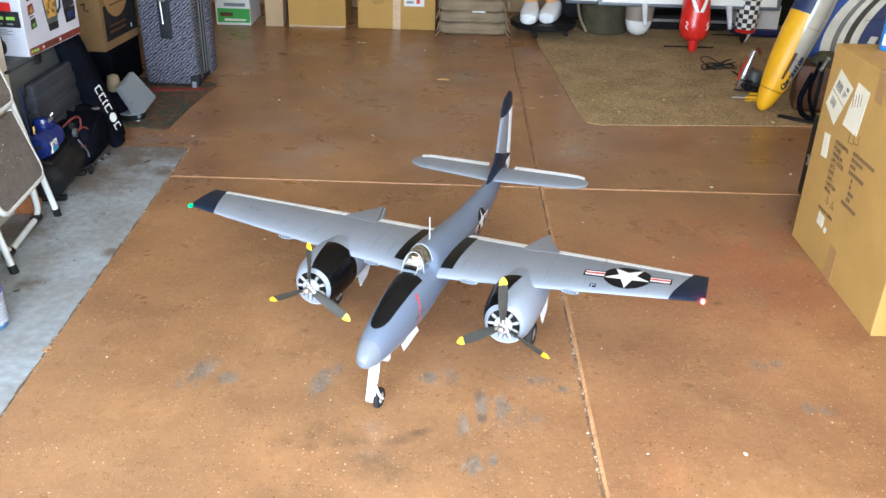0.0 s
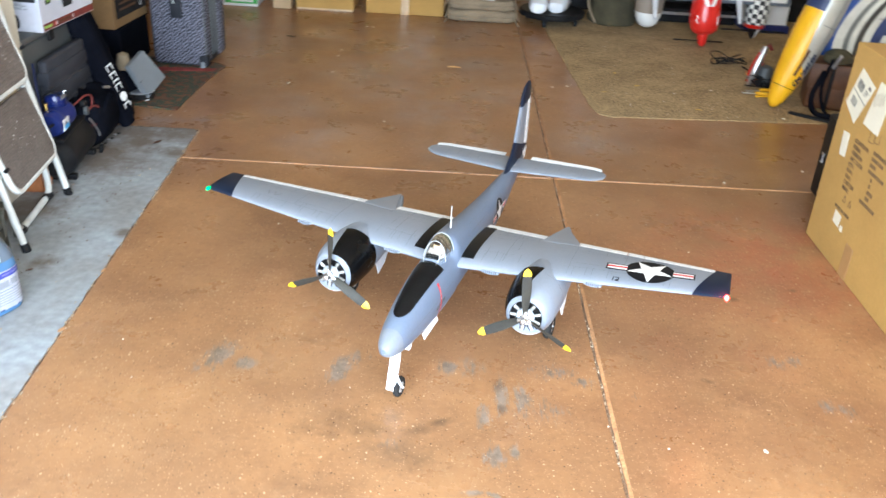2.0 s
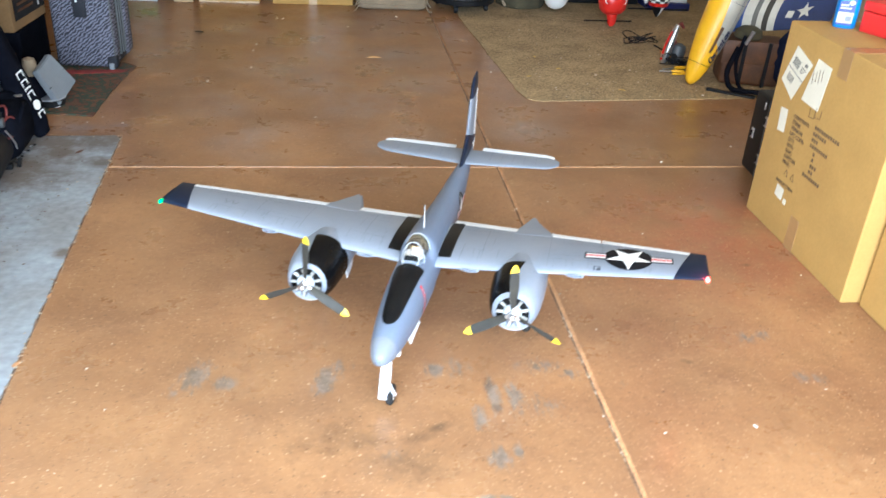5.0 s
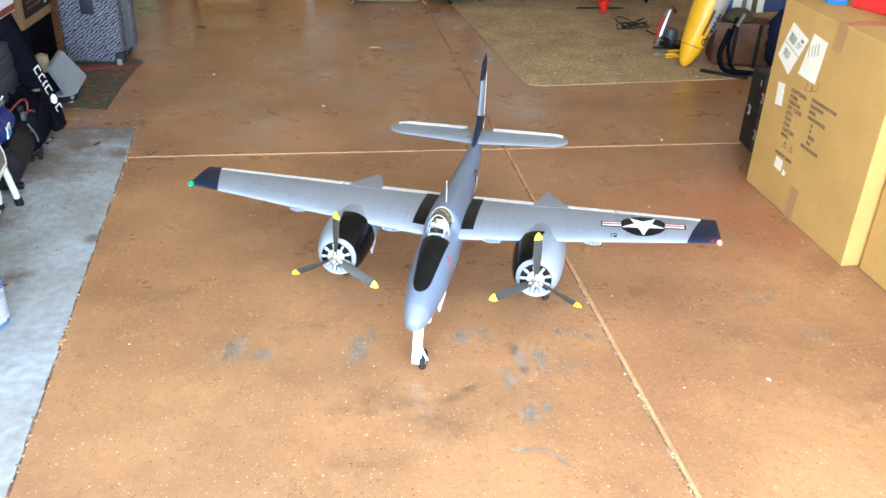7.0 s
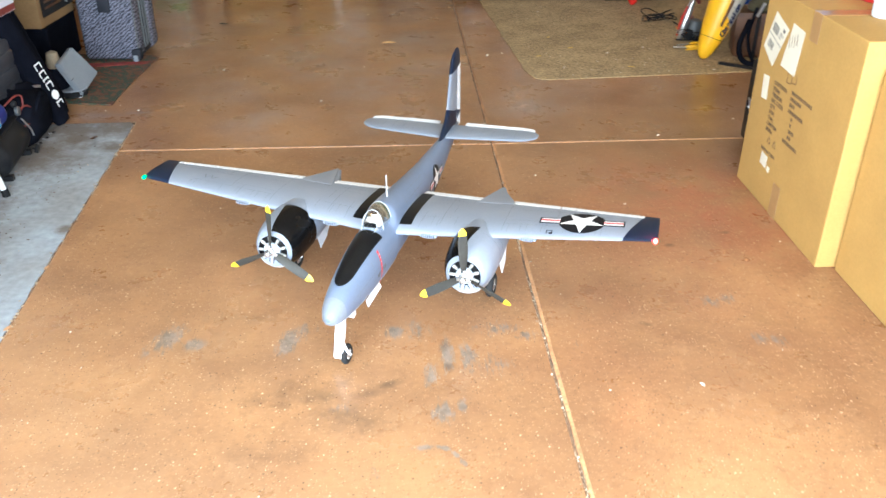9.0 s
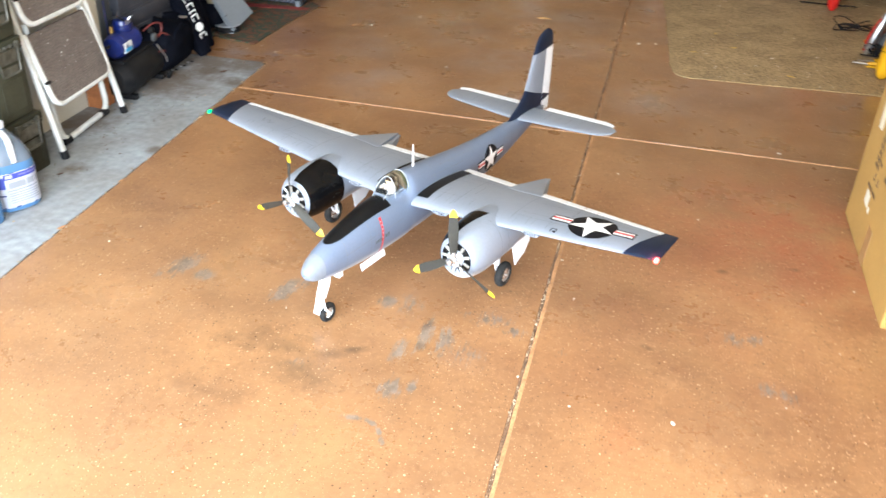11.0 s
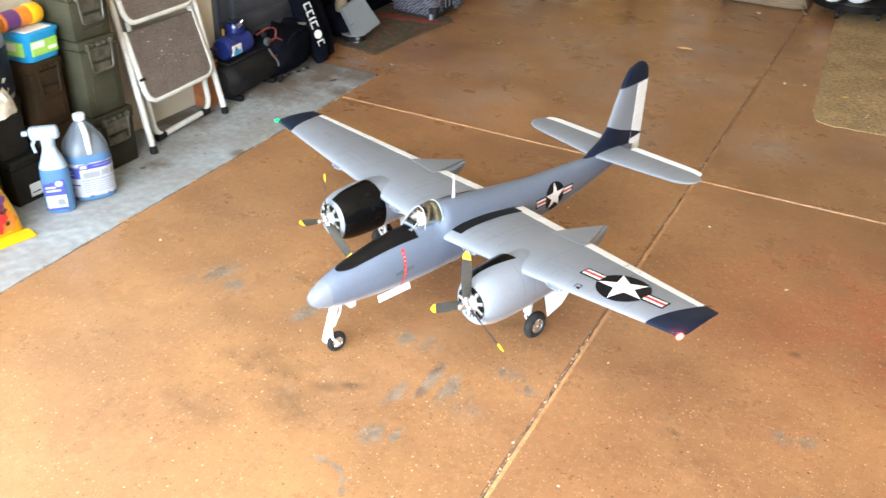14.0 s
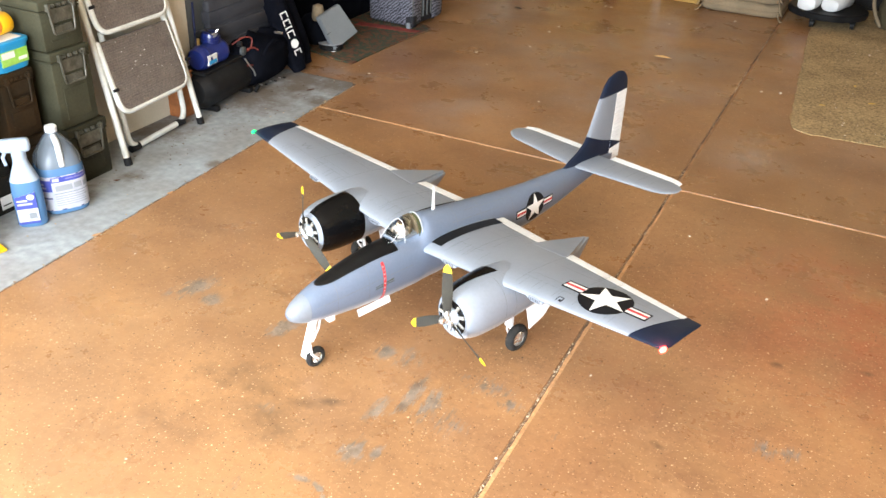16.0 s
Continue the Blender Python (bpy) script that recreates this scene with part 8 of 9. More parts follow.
def dolly_and_statue():
    t = thing("plant_dolly", 1.005, 6.515, 0.001, "round black wheeled plant stand", "dolly")
    part("disc", turned([(0.21, 0.052), (0.228, 0.056), (0.232, 0.066), (0.232, 0.086), (0.222, 0.094), (0.10, 0.094)], 40), M_BLACK, t, "", True)
    for a in (250, 330, 60, 150):
        c = Vector((0.185 * math.cos(radians(a)), 0.185 * math.sin(radians(a)), 0))
        part("caster", tube([c + Vector((-0.012, 0, 0.024)), c + Vector((0.012, 0, 0.024))], 0.024, 14), M_BLACK, t, "", True)
        part("caster_fork", box((c.x - 0.016, c.y - 0.012, 0.026), (c.x + 0.016, c.y + 0.012, 0.054), 0.004), M_BLACK, t)
    # a garden statue of which only shoes and shins come into view: one plain shape
    bm = bmesh.new()
    for dx, turn, dy in ((-0.095, -10, -0.01), (0.062, -22, 0.03)):
        mt = pose(dx, -0.02 + dy, 0.0945, 0, 0, turn)
        lp = []
        for y, w, h in ((-0.150, 0.030, 0.040), (-0.140, 0.052, 0.066), (-0.10, 0.064, 0.090), (-0.05, 0.064, 0.105), (0.0, 0.056, 0.128), (0.05, 0.054, 0.135), (0.08, 0.045, 0.120), (0.09, 0.03, 0.09)):
            lp.append([mt @ Vector((w * math.copysign(abs(math.cos(a)) ** 0.7, math.cos(a)), y, h / 2 + h / 2 * math.copysign(abs(math.sin(a)) ** 0.6, math.sin(a)))) for a in [2 * math.pi * k / 20 for k in range(20)]])
        rings(lp, bm=bm)
    n_white = len(bm.faces)
    for dx, dy in ((-0.095, 0.0), (0.055, 0.03)):
        turned([(0.040, 0.19), (0.045, 0.21), (0.048, 0.235), (0.042, 0.24), (0.046, 0.32), (0.05, 0.42)], 18, Matrix.Translation((dx, dy + 0.01, 0)), bm)
    bm.faces.ensure_lookup_table()
    for f in bm.faces[n_white:]:
        f.material_index = 1
    s = part("garden_statue", bm, [M_WHITEPL, M_SHIN], None, "", True)
    s.matrix_basis = pose(1.005, 6.515, 0.001)
    tagged(s, "white shoes and shins of a painted garden statue", "statue")


M_SHIN = surf("orange_clay_paint", (0.66, 0.34, 0.14), (0.6, 0.3, 0.12), 9, 0.5, 0, 0.1, 120, 0.08)
dolly_and_statue()

df = thing("duffel_bag", 1.455, 6.63, 0.0050, "olive green canvas duffel bag standing upright", "bag")
rnd = random.Random(2)
part("body", rings([[Vector((0.170 * k * math.cos(a) * (1 + 0.030 * math.sin(5 * a + 14 * z) + 0.022 * math.sin(9 * a - 9 * z)) + rnd.uniform(-0.002, 0.002), 0.160 * k * math.sin(a) * (1 + 0.035 * math.sin(6 * a + 11 * z)) + rnd.uniform(-0.002, 0.002), z)) for a in [2 * math.pi * i / 56 for i in range(56)]] for z, k in ((0, 0.95), (0.012, 1.02), (0.04, 1.05), (0.07, 0.99), (0.10, 1.03), (0.14, 0.97), (0.18, 1.01), (0.22, 0.96), (0.27, 1.0), (0.32, 0.95), (0.37, 0.98), (0.43, 0.93), (0.48, 0.96), (0.54, 0.8))]), M_DUFFEL, df, "", True)
part("strap", tube(arc_path([(-0.15, -0.10, 0.50), (-0.23, -0.15, 0.30), (-0.20, -0.16, 0.12), (-0.14, -0.14, 0.02)], 0.08), 0.010, 8), M_CANVAS, df, "", True)


# ---- model aircraft standing on their noses ----
def nose_down(name, x, y, z, label, sections, rx=0.0, ry=0.0, rz=0.0):
    """A model's fuselage with its nose on the floor: sections of (height, radius across, radius deep, material)."""
    t = thing(name, x, y, z, label, "model aircraft", rz, rx=rx, ry=ry, group="model aircraft leaning along the wall")
    mats = []
    for s in sections:
        if not mats or mats[-1][0] is not s[3]:
            if mats:
                mats[-1][1].append(s)
            mats.append([s[3], [s]])
        else:
            mats[-1][1].append(s)
    for k, (m, ss) in enumerate(mats):
        if len(ss) < 2:
            continue
        part("nose" if k == 0 else "fuselage", rings([[Vector((a * math.cos(q), b * math.sin(q), h)) for q in [2 * math.pi * i / 32 for i in range(32)]] for h, a, b, _ in ss]), m, t, "", True)
    return t


def wing_slab(t, x0, x1, z0, z1, y, m1, m2, name="wing"):
    wg = part(name, box((x0, y - 0.016, z0), (x1, y + 0.016, z1), 0.010, 3), m1, t, "slate grey wing", True)
    part("wing_panel", box((x0 + 0.03, y - 0.0185, z0 + 0.022), (x1 - 0.03, y - 0.015, z1 - 0.02), 0.001), m2, wg, "white panel")
    return wg


t = nose_down("model_aircraft", 1.668, 6.44, 0.010, "taupe model aircraft with a white nose standing on its nose",
              [(0.02, 0.03, 0.03, M_PLANEWHITE), (0.028, 0.05, 0.05, M_PLANEWHITE), (0.05, 0.072, 0.07, M_PLANEWHITE), (0.09, 0.088, 0.085, M_PLANEWHITE), (0.125, 0.094, 0.09, M_PLANETAN), (0.22, 0.102, 0.10, M_PLANETAN), (0.40, 0.105, 0.105, M_PLANETAN), (0.8, 0.07, 0.07, M_PLANETAN)])
part("nose_tip", turned([(0.010, 0.013), (0.022, 0.016), (0.03, 0.02)], 20), M_PLANEWHITE, t, "", True)
wing_slab(t, -0.54, 0.30, 0.245, 0.50, -0.13, M_PLANEGREY, M_PLANEWHITE)
t = nose_down("model_aircraft", 1.962, 6.03, 0.012, "red and white model aircraft standing on its spinner",
              [(0.0, 0.012, 0.012, M_PLANERED), (0.02, 0.028, 0.028, M_PLANERED), (0.075, 0.036, 0.036, M_PLANERED), (0.085, 0.062, 0.06, M_PLANERED), (0.11, 0.088, 0.08, M_PLANERED), (0.17, 0.100, 0.09, M_PLANERED), (0.28, 0.092, 0.088, M_PLANERED), (0.48, 0.072, 0.08, M_PLANERED), (0.75, 0.05, 0.06, M_PLANERED)], rx=-12)
for s in (1, -1):
    bm = bmesh.new()
    lp = []
    for i in range(9):
        h = 0.255 + 0.030 * i
        r = 0.0985 - max(0, (h - 0.24)) * 0.085
        a0 = radians(-90 + s * 8.0 * i)
        a1 = radians(-90 + s * (8.0 * i + 15))
        lp.append([Vector((1.02 * r * math.cos(a0 + (a1 - a0) * j / 6), 0.96 * r * math.sin(a0 + (a1 - a0) * j / 6) - 0.002, h)) for j in range(7)])
    g = [[bm.verts.new(p) for p in row] for row in lp]
    for a, b in zip(g, g[1:]):
        for j in range(6):
            bm.faces.new((a[j], a[j + 1], b[j + 1], b[j]))
    part("white_flash", bm, M_PLANEWHITE, t, "white flash", True)
    part("printed_mark", tube(arc_path([(s * 0.060, -0.074, 0.145), (s * 0.076, -0.062, 0.165), (s * 0.058, -0.076, 0.180), (s * 0.074, -0.064, 0.195)], 0.012), 0.0035, 5), M_PLANEWHITE, t)
part("canopy", rings([[Vector((0.034 * k * math.cos(a), -0.088 - 0.03 * k * math.sin(a), h)) for a in [math.pi * i / 12 for i in range(13)]] for h, k in ((0.36, 0.2), (0.40, 0.8), (0.46, 1.0), (0.54, 0.8), (0.6, 0.3))], True, True, False), M_BLACK, t, "dark canopy", True)
part("propeller", rings([[Vector((x, 0.012 * w * math.cos(a), 0.035 + 0.005 * math.sin(a))) for a in [2 * math.pi * i / 10 for i in range(10)]] for x, w in ((-0.19, 0.3), (-0.15, 1.0), (-0.05, 0.9), (0.05, 0.9), (0.11, 1.0), (0.14, 0.3))]), M_BLACK, t, "black propeller", True)
wing_slab(t, -0.62, 0.62, 0.285, 0.52, 0.20, M_PLANEGREY, M_PLANEWHITE)
for x0 in (-0.30, 0.27):
    part("wheel_leg", tube([(x0, 0.18, 0.30), (x0 - 0.01, 0.08, 0.16)], [0.022, 0.012], 10), M_WHITEPL, t, "white wheel leg", True)
t = nose_down("model_aircraft", 2.385, 6.33, 0.012, "black and white chequered model aircraft standing on its spinner",
              [(0.0, 0.006, 0.006, M_BLACK), (0.03, 0.026, 0.026, M_BLACK), (0.075, 0.046, 0.046, M_BLACK), (0.082, 0.066, 0.066, M_PLANERED), (0.105, 0.072, 0.072, M_PLANERED), (0.107, 0.073, 0.073, M_CHEQUER), (0.30, 0.082, 0.082, M_CHEQUER), (0.6, 0.06, 0.06, M_CHEQUER)])
part("spinner_flash", rings([[Vector((0.0015 + r * math.cos(a), -0.0015 + r * math.sin(a), h)) for a in [radians(-80 + 70 * i / 8) for i in range(9)]] for h, r in ((0.004, 0.008), (0.03, 0.0265), (0.073, 0.0462))], False, False, False), M_PLANEWHITE, t, "white spinner side", True)
part("propeller", rings([[Vector((x, 0.012 * w * math.cos(a), 0.055 + 0.005 * math.sin(a))) for a in [2 * math.pi * i / 10 for i in range(10)]] for x, w in ((-0.22, 0.3), (-0.17, 1.0), (-0.05, 0.9), (0.05, 0.9), (0.17, 1.0), (0.22, 0.3))]), M_BLACK, t, "black propeller", True)
wing_slab(t, -0.30, 0.25, 0.27, 0.50, 0.10, M_PLANEGREY, M_PLANEWHITE)

# white carton, blue and black kit behind the noses
wc = thing("white_carton", 2.56, 6.68, 0.0050, "small cream carton behind the model noses", "box")
part("body", box((-0.14, -0.10, 0.055), (0.14, 0.10, 0.22), 0.004), M_PAPER, wc)
part("tray", box((-0.16, -0.12, 0.0), (0.16, 0.12, 0.055), 0.006), M_MOTOR, wc, "dark blue tray")
ck = thing("flight_case", 2.10, 6.85, 0.0050, "dark flight case behind the model noses", "case")
part("body", box((-0.32, -0.12, 0), (0.28, 0.12, 0.10), 0.01), M_BLACK, ck)
part("strip", box((-0.32, -0.124, 0.055), (0.28, -0.119, 0.075)), M_STEEL, ck)
bk = thing("dark_cabinet", 2.0, 7.05, 0.0050, "dark low cabinet along the back wall", "cabinet")
part("body", box((-0.9, -0.08, 0), (1.6, 0.12, 0.75), 0.01), M_BLACKCAN, bk)
part("door", box((-0.88, -0.086, 0.02), (0.35, -0.081, 0.73), 0.002), M_BLACK, bk)
part("door", box((0.36, -0.086, 0.02), (1.58, -0.081, 0.73), 0.002), M_BLACK, bk)


def yellow_model():
    t = thing("model_aircraft", 2.040, 4.80, 0.012, "yellow and silver model aircraft leaning with its nose down", "model aircraft", rz=0, ry=19.5, rx=-7, group="model aircraft leaning along the wall")
    prof = [(0.0, 0.007), (0.012, 0.024), (0.04, 0.040), (0.09, 0.055), (0.16, 0.070), (0.25, 0.083), (0.36, 0.093), (0.46, 0.097), (0.56, 0.098), (0.70, 0.092), (0.95, 0.075)]

    def rad(h):
        for (h0, r0), (h1, r1) in zip(prof, prof[1:]):
            if h <= h1:
                return r0 + (r1 - r0) * (h - h0) / (h1 - h0)
        return prof[-1][1]

    def shell(h0f, h1f, a0, a1, name, m, off=0.0, label=""):
        bm = bmesh.new()
        na, nh = 20, 18
        g = []
        for j in range(nh + 1):
            row = []
            for i in range(na + 1):
                a = a0 + (a1 - a0) * i / na
                h0, h1 = (f(a) if callable(f) else f for f in (h0f, h1f))
                h = h0 + (h1 - h0) * j / nh
                r = rad(h) + off
                row.append(bm.verts.new((r * math.cos(radians(a)), 0.95 * r * math.sin(radians(a)), h)))
            g.append(row)
        for a, b in zip(g, g[1:]):
            for i in range(na):
                bm.faces.new((a[i], a[i + 1], b[i + 1], b[i]))
        return part(name, bm, m, t, label, True)

    part("fuselage", turned([(r, h) for h, r in prof[2:]], 36, Matrix.Diagonal((1, 0.95, 1, 1))), M_PLANESILVER, t, "silver fuselage", True)
    part("nose_tip", turned([(r + 0.001, h - 0.001) for h, r in prof[:4]], 36, Matrix.Diagonal((1, 0.95, 1, 1))), M_YELLOW, t, "yellow painted nose", True)
    edge = lambda a: 0.53 - 0.27 * min(1.0, (a + 112) / 16) - 0.09 * max(0.0, (a + 96) / 66)
    shell(0.0005, 0.53, -290, -112, "nose_paint", M_YELLOW, 0.0012, "yellow painted nose")
    shell(0.0005, edge, -112, -30, "nose_paint", M_YELLOW, 0.0012, "yellow painted nose")
    shell(0.0005, 0.158, -30, 70, "nose_paint", M_YELLOW, 0.0012, "yellow painted nose")
    shell(0.532, 0.85, -290, -110, "blue_paint", M_WINGNAVY, 0.0012, "blue painted top")
    shell(0.30, 0.303, -96, -20, "panel_seam", M_PLANEGREY, 0.0016)
    shell(0.47, 0.473, -96, -20, "panel_seam", M_PLANEGREY, 0.0016)
    shell(0.24, 0.9, -62, -60, "panel_seam", M_PLANEGREY, 0.0016)
    shell(0.30, 0.9, -8, 50, "blue_paint", M_PLANEBLUE, 0.0014, "blue painted belly edge")
    shell(0.118, 0.121, -290, 70, "cowl_line", M_BLACK, 0.0032)
    shell(0.19, 0.335, -99, -89, "exhaust", M_LEATHER, 0.006, "dark exhaust stub")
    # the lettered name
    for k, ch in enumerate("Obsession"):
        h, a = 0.136 + 0.0205 * k, -74 + 0.6 * k
        r = rad(h) + 0.0060
        up = Vector((0, 0, 1))
        out = Vector((math.cos(radians(a)), math.sin(radians(a)), 0))
        side = up.cross(out)
        m = Matrix.Translation(Vector((r * math.cos(radians(a)), 0.95 * r * math.sin(radians(a)), h)) - side * -0.02)
        basis = Matrix((up, -side, out)).transposed()
        basis = Matrix((up, out.cross(up), out)).transposed().to_4x4()
        lettering(ch, 0.045, m @ basis, "lettering", t, M_NAVYINK, bold=0.0018, slant=0.35)


yellow_model()


def striped_model():
    """A blue wing with cream and dark stripes, leaning on its root beside the yellow model."""
    t = thing("model_aircraft", 2.205, 4.95, 0.0050, "blue model aircraft wing with cream and dark stripes", "model aircraft", group="model aircraft leaning along the wall")
    u, v, n = Vector((0.99, 0.05, 0.05)), Vector((-0.18, 0.10, 0.96)), Vector((0.0, 1.0, -0.1))
    o = Vector((0.085, 0.0, 0.262))

    def at(a, b, off=0.0):
        """a: across the stripes, b: along them; the stripes bend and spread towards the tip."""
        return o + u * a * (1 + 0.5 * b) + Vector((1.55 * b * b, 0, 0)) + v * b - n * (0.026 * math.sin(math.pi * min(1.0, max(0.03, a / 0.60))) ** 0.6 * (1 if off >= 0 else -0.6) + off)

    bands = ((0.0, 0.058, M_WINGBLUE, "blue leading edge"), (0.058, 0.110, M_CREAM, "cream stripe"), (0.110, 0.138, M_STRIPE, "grey stripe"), (0.138, 0.170, M_CREAM, "cream stripe"),
             (0.170, 0.203, M_STRIPEDARK, "dark stripe"), (0.203, 0.245, M_CREAM, "cream stripe"), (0.245, 0.60, M_WINGNAVY, "dull blue wing"))
    for a0, a1, m, lb in bands:
        na = max(2, int((a1 - a0) / 0.02))
        lp = []
        for j in range(25):
            b = 0.45 * j / 24
            lp.append([at(a0 + (a1 - a0) * i / na, b, 0.0) for i in range(na + 1)] + [at(a1 + (a0 - a1) * i / na, b, -0.001) for i in range(na + 1)])
        part("wing_band", rings(lp), m, t, lb, True)
    st = star5(0.050, 0.5)
    part("insignia_star", decal([(0.400 + x, 0.105 + y) for x, y in st], lambda a, b: at(a, b, 0.002), 1), M_CREAM, t, "white star")
    part("insignia_bar", decal([(0.318 + x, 0.090 + y) for x, y in ((-0.022, -0.018), (0.018, -0.024), (0.024, 0.014), (-0.016, 0.020))], lambda a, b: at(a, b, 0.002), 0), M_CREAM, t)
    part("panel_seam", tube([at(0.22 + 0.02 * k, 0.20, 0.001) for k in range(16)], 0.0015, 5), M_BLACK, t)


striped_model()

# leather case, straps, tools on the carpet
lc = thing("leather_case", 2.40, 4.90, 0.0050, "worn brown leather case with black straps", "case", rz=-14)
part("body", box((-0.16, -0.11, 0), (0.18, 0.10, 0.245), 0.025, 3), M_LEATHER, lc, "", True)
part("flap", box((-0.165, -0.118, 0.12), (0.185, -0.10, 0.25), 0.008), M_LEATHER, lc, "", True)
for x in (-0.05, 0.08):
    part("strap", box((x - 0.010, -0.124, 0.0), (x + 0.010, -0.115, 0.25), 0.003), M_BLACK, lc, "black strap")
kn = thing("cap", 2.36, 4.87, 0.256, "grey-green rounded cap lying on the leather case", "cap")
part("body", turned([(0.070, 0.0), (0.078, 0.012), (0.070, 0.04), (0.042, 0.060), (0.01, 0.066)], 22), M_DUFFEL, kn, "", True)
sl = thing("carry_sling", 2.27, 4.68, 0.0050, "black padded sling lying on the carpet", "strap")
part("pad", tube(arc_path([(-0.03, 0.03, 0.24), (-0.08, 0.02, 0.10), (-0.06, -0.02, 0.022), (0.05, -0.06, 0.022), (0.16, -0.10, 0.022)], 0.06), 0.014, 10), M_FABRIC, sl, "", True)
part("strap", tube(arc_path([(0.0, 0.04, 0.30), (-0.04, 0.02, 0.14), (0.0, -0.02, 0.016), (0.10, -0.03, 0.016)], 0.06), 0.009, 10), M_FABRIC, sl, "", True)
part("clip", tube([(0.0, 0.02, 0.26), (0.02, 0.0, 0.33)], 0.010, 8), M_STEEL, sl, "bright clip", True)
soft_bag("dark_bag", 2.62, 4.72, 0.0050, 0.26, 0.26, 0.34, "dark blue fabric bag behind the carton", surf("navy_fabric", (0.012, 0.016, 0.04), (0.02, 0.025, 0.055), 12, 0.9, 0, 0.6, 240, 0.3), seed=11)
bl = thing("trowel_handle", 2.19, 4.66, 0.0050, "black bar lying on the carpet", "bar", rz=-35)
part("bar", box((-0.10, -0.012, 0), (0.16, 0.012, 0.014), 0.003), M_BLACK, bl)

hc = thing("helicopter_model", 2.050, 5.22, 0.0050, "small silver and red model helicopter body among tools", "model helicopter", rz=10)
part("body", rings([[Vector((0.026 * k * math.cos(a) + dx, 0.03 * k * math.sin(a), z)) for a in [2 * math.pi * i / 16 for i in range(16)]] for z, k, dx in ((0.0, 0.5, -0.01), (0.04, 0.95, -0.005), (0.11, 1.0, 0.012), (0.17, 0.85, 0.030), (0.225, 0.45, 0.048))]), M_STEEL, hc, "silver body", True)
for a0, a1 in ((165, 205), (335, 370)):
    part("stripe", rings([[Vector((0.0275 * k * math.cos(a) + dx, 0.0315 * k * math.sin(a), z)) for a in [radians(a0 + (a1 - a0) * i / 8) for i in range(9)]] for z, k, dx in ((0.02, 0.78, -0.008), (0.08, 1.0, 0.004), (0.13, 1.0, 0.018), (0.19, 0.75, 0.036))], False, False, False), M_PLANERED, hc, "red stripe", True)
part("motor", turned([(0.03, 0.0), (0.042, 0.006), (0.044, 0.07), (0.036, 0.10), (0.012, 0.112)], 20, pose(0.078, 0.012, 0.0, 0, 8, 0)), M_TOTE2, hc, "grey motor", True)
part("mount", box((0.03, -0.035, 0.0), (0.06, 0.02, 0.055), 0.008), M_BLACK, hc, "black mount", True)
part("rotor_head", tube([(0.045, 0.0, 0.215), (0.075, 0.01, 0.23), (0.10, 0.02, 0.20)], 0.010, 8), M_HOSE, hc, "dull red fitting", True)
part("skid", tube(arc_path([(-0.05, -0.03, 0.006), (0.02, -0.06, 0.006), (0.10, -0.05, 0.006)], 0.03), 0.004, 6), M_BLACK, hc)
rnd = random.Random(17)
for k in range(5):
    x0, y0 = rnd.uniform(-0.05, 0.06), rnd.uniform(-0.10, 0.02)
    pts = [(x0, y0, 0.005)] + [(x0 + rnd.uniform(-0.05, 0.08), y0 + rnd.uniform(-0.05, 0.05), rnd.uniform(0.006, 0.07)) for _ in range(4)] + [(x0 + 0.06, y0 - 0.03, 0.005)]
    part("wire", tube(arc_path(pts, 0.02), 0.0028, 6), (M_BLACK, M_HOSE, M_BLACK, M_ORANGE, M_BLACK)[k], hc, "", True)
bt = thing("battery_pack", 2.17, 5.16, 0.0050, "small dark battery pack among tools", "battery", rz=25)
part("cell", box((-0.045, -0.018, 0), (0.045, 0.018, 0.032), 0.005), M_BLACK, bt)
part("lead", tube(arc_path([(0.045, 0, 0.02), (0.07, 0.01, 0.03), (0.08, 0.04, 0.008), (0.05, 0.07, 0.006)], 0.02), 0.003, 6), M_HOSE, bt, "", True)
sp = thing("spool", 2.12, 5.34, 0.0050, "dark red spool behind the helicopter body", "spool", rz=10)
part("core", turned([(0.018, 0.0), (0.034, 0.002), (0.034, 0.008), (0.02, 0.012), (0.02, 0.09), (0.034, 0.094), (0.034, 0.10), (0.012, 0.102)], 18), M_HOSE, sp, "", True)
cb = thing("cable_coil", 2.03, 5.62, 0.0050, "loose coil of black cable on the carpet", "cable")
rnd = random.Random(12)
for k in range(5):
    ph, cx, cy = rnd.uniform(0, 6), rnd.uniform(-0.03, 0.03), rnd.uniform(-0.02, 0.03)
    w0, w1 = rnd.uniform(0.07, 0.11), rnd.uniform(0.05, 0.09)
    part("loop", tube([(cx + w0 * math.cos(q) * (1 + 0.18 * math.sin(3 * q + ph)), cy + w1 * math.sin(q) * (1 + 0.15 * math.cos(2 * q + ph)), 0.006 + 0.005 * k + 0.045 * max(0, math.sin(q + ph))) for q in [2 * math.pi * i / 32 for i in range(32)]], 0.0032, 6, None, True), M_BLACK, cb, "", True)
part("lead", tube(arc_path([(0.08, -0.04, 0.006), (0.11, -0.20, 0.006), (0.05, -0.30, 0.006), (0.12, -0.42, 0.006)], 0.06), 0.0045, 6), M_BLACK, cb, "", True)
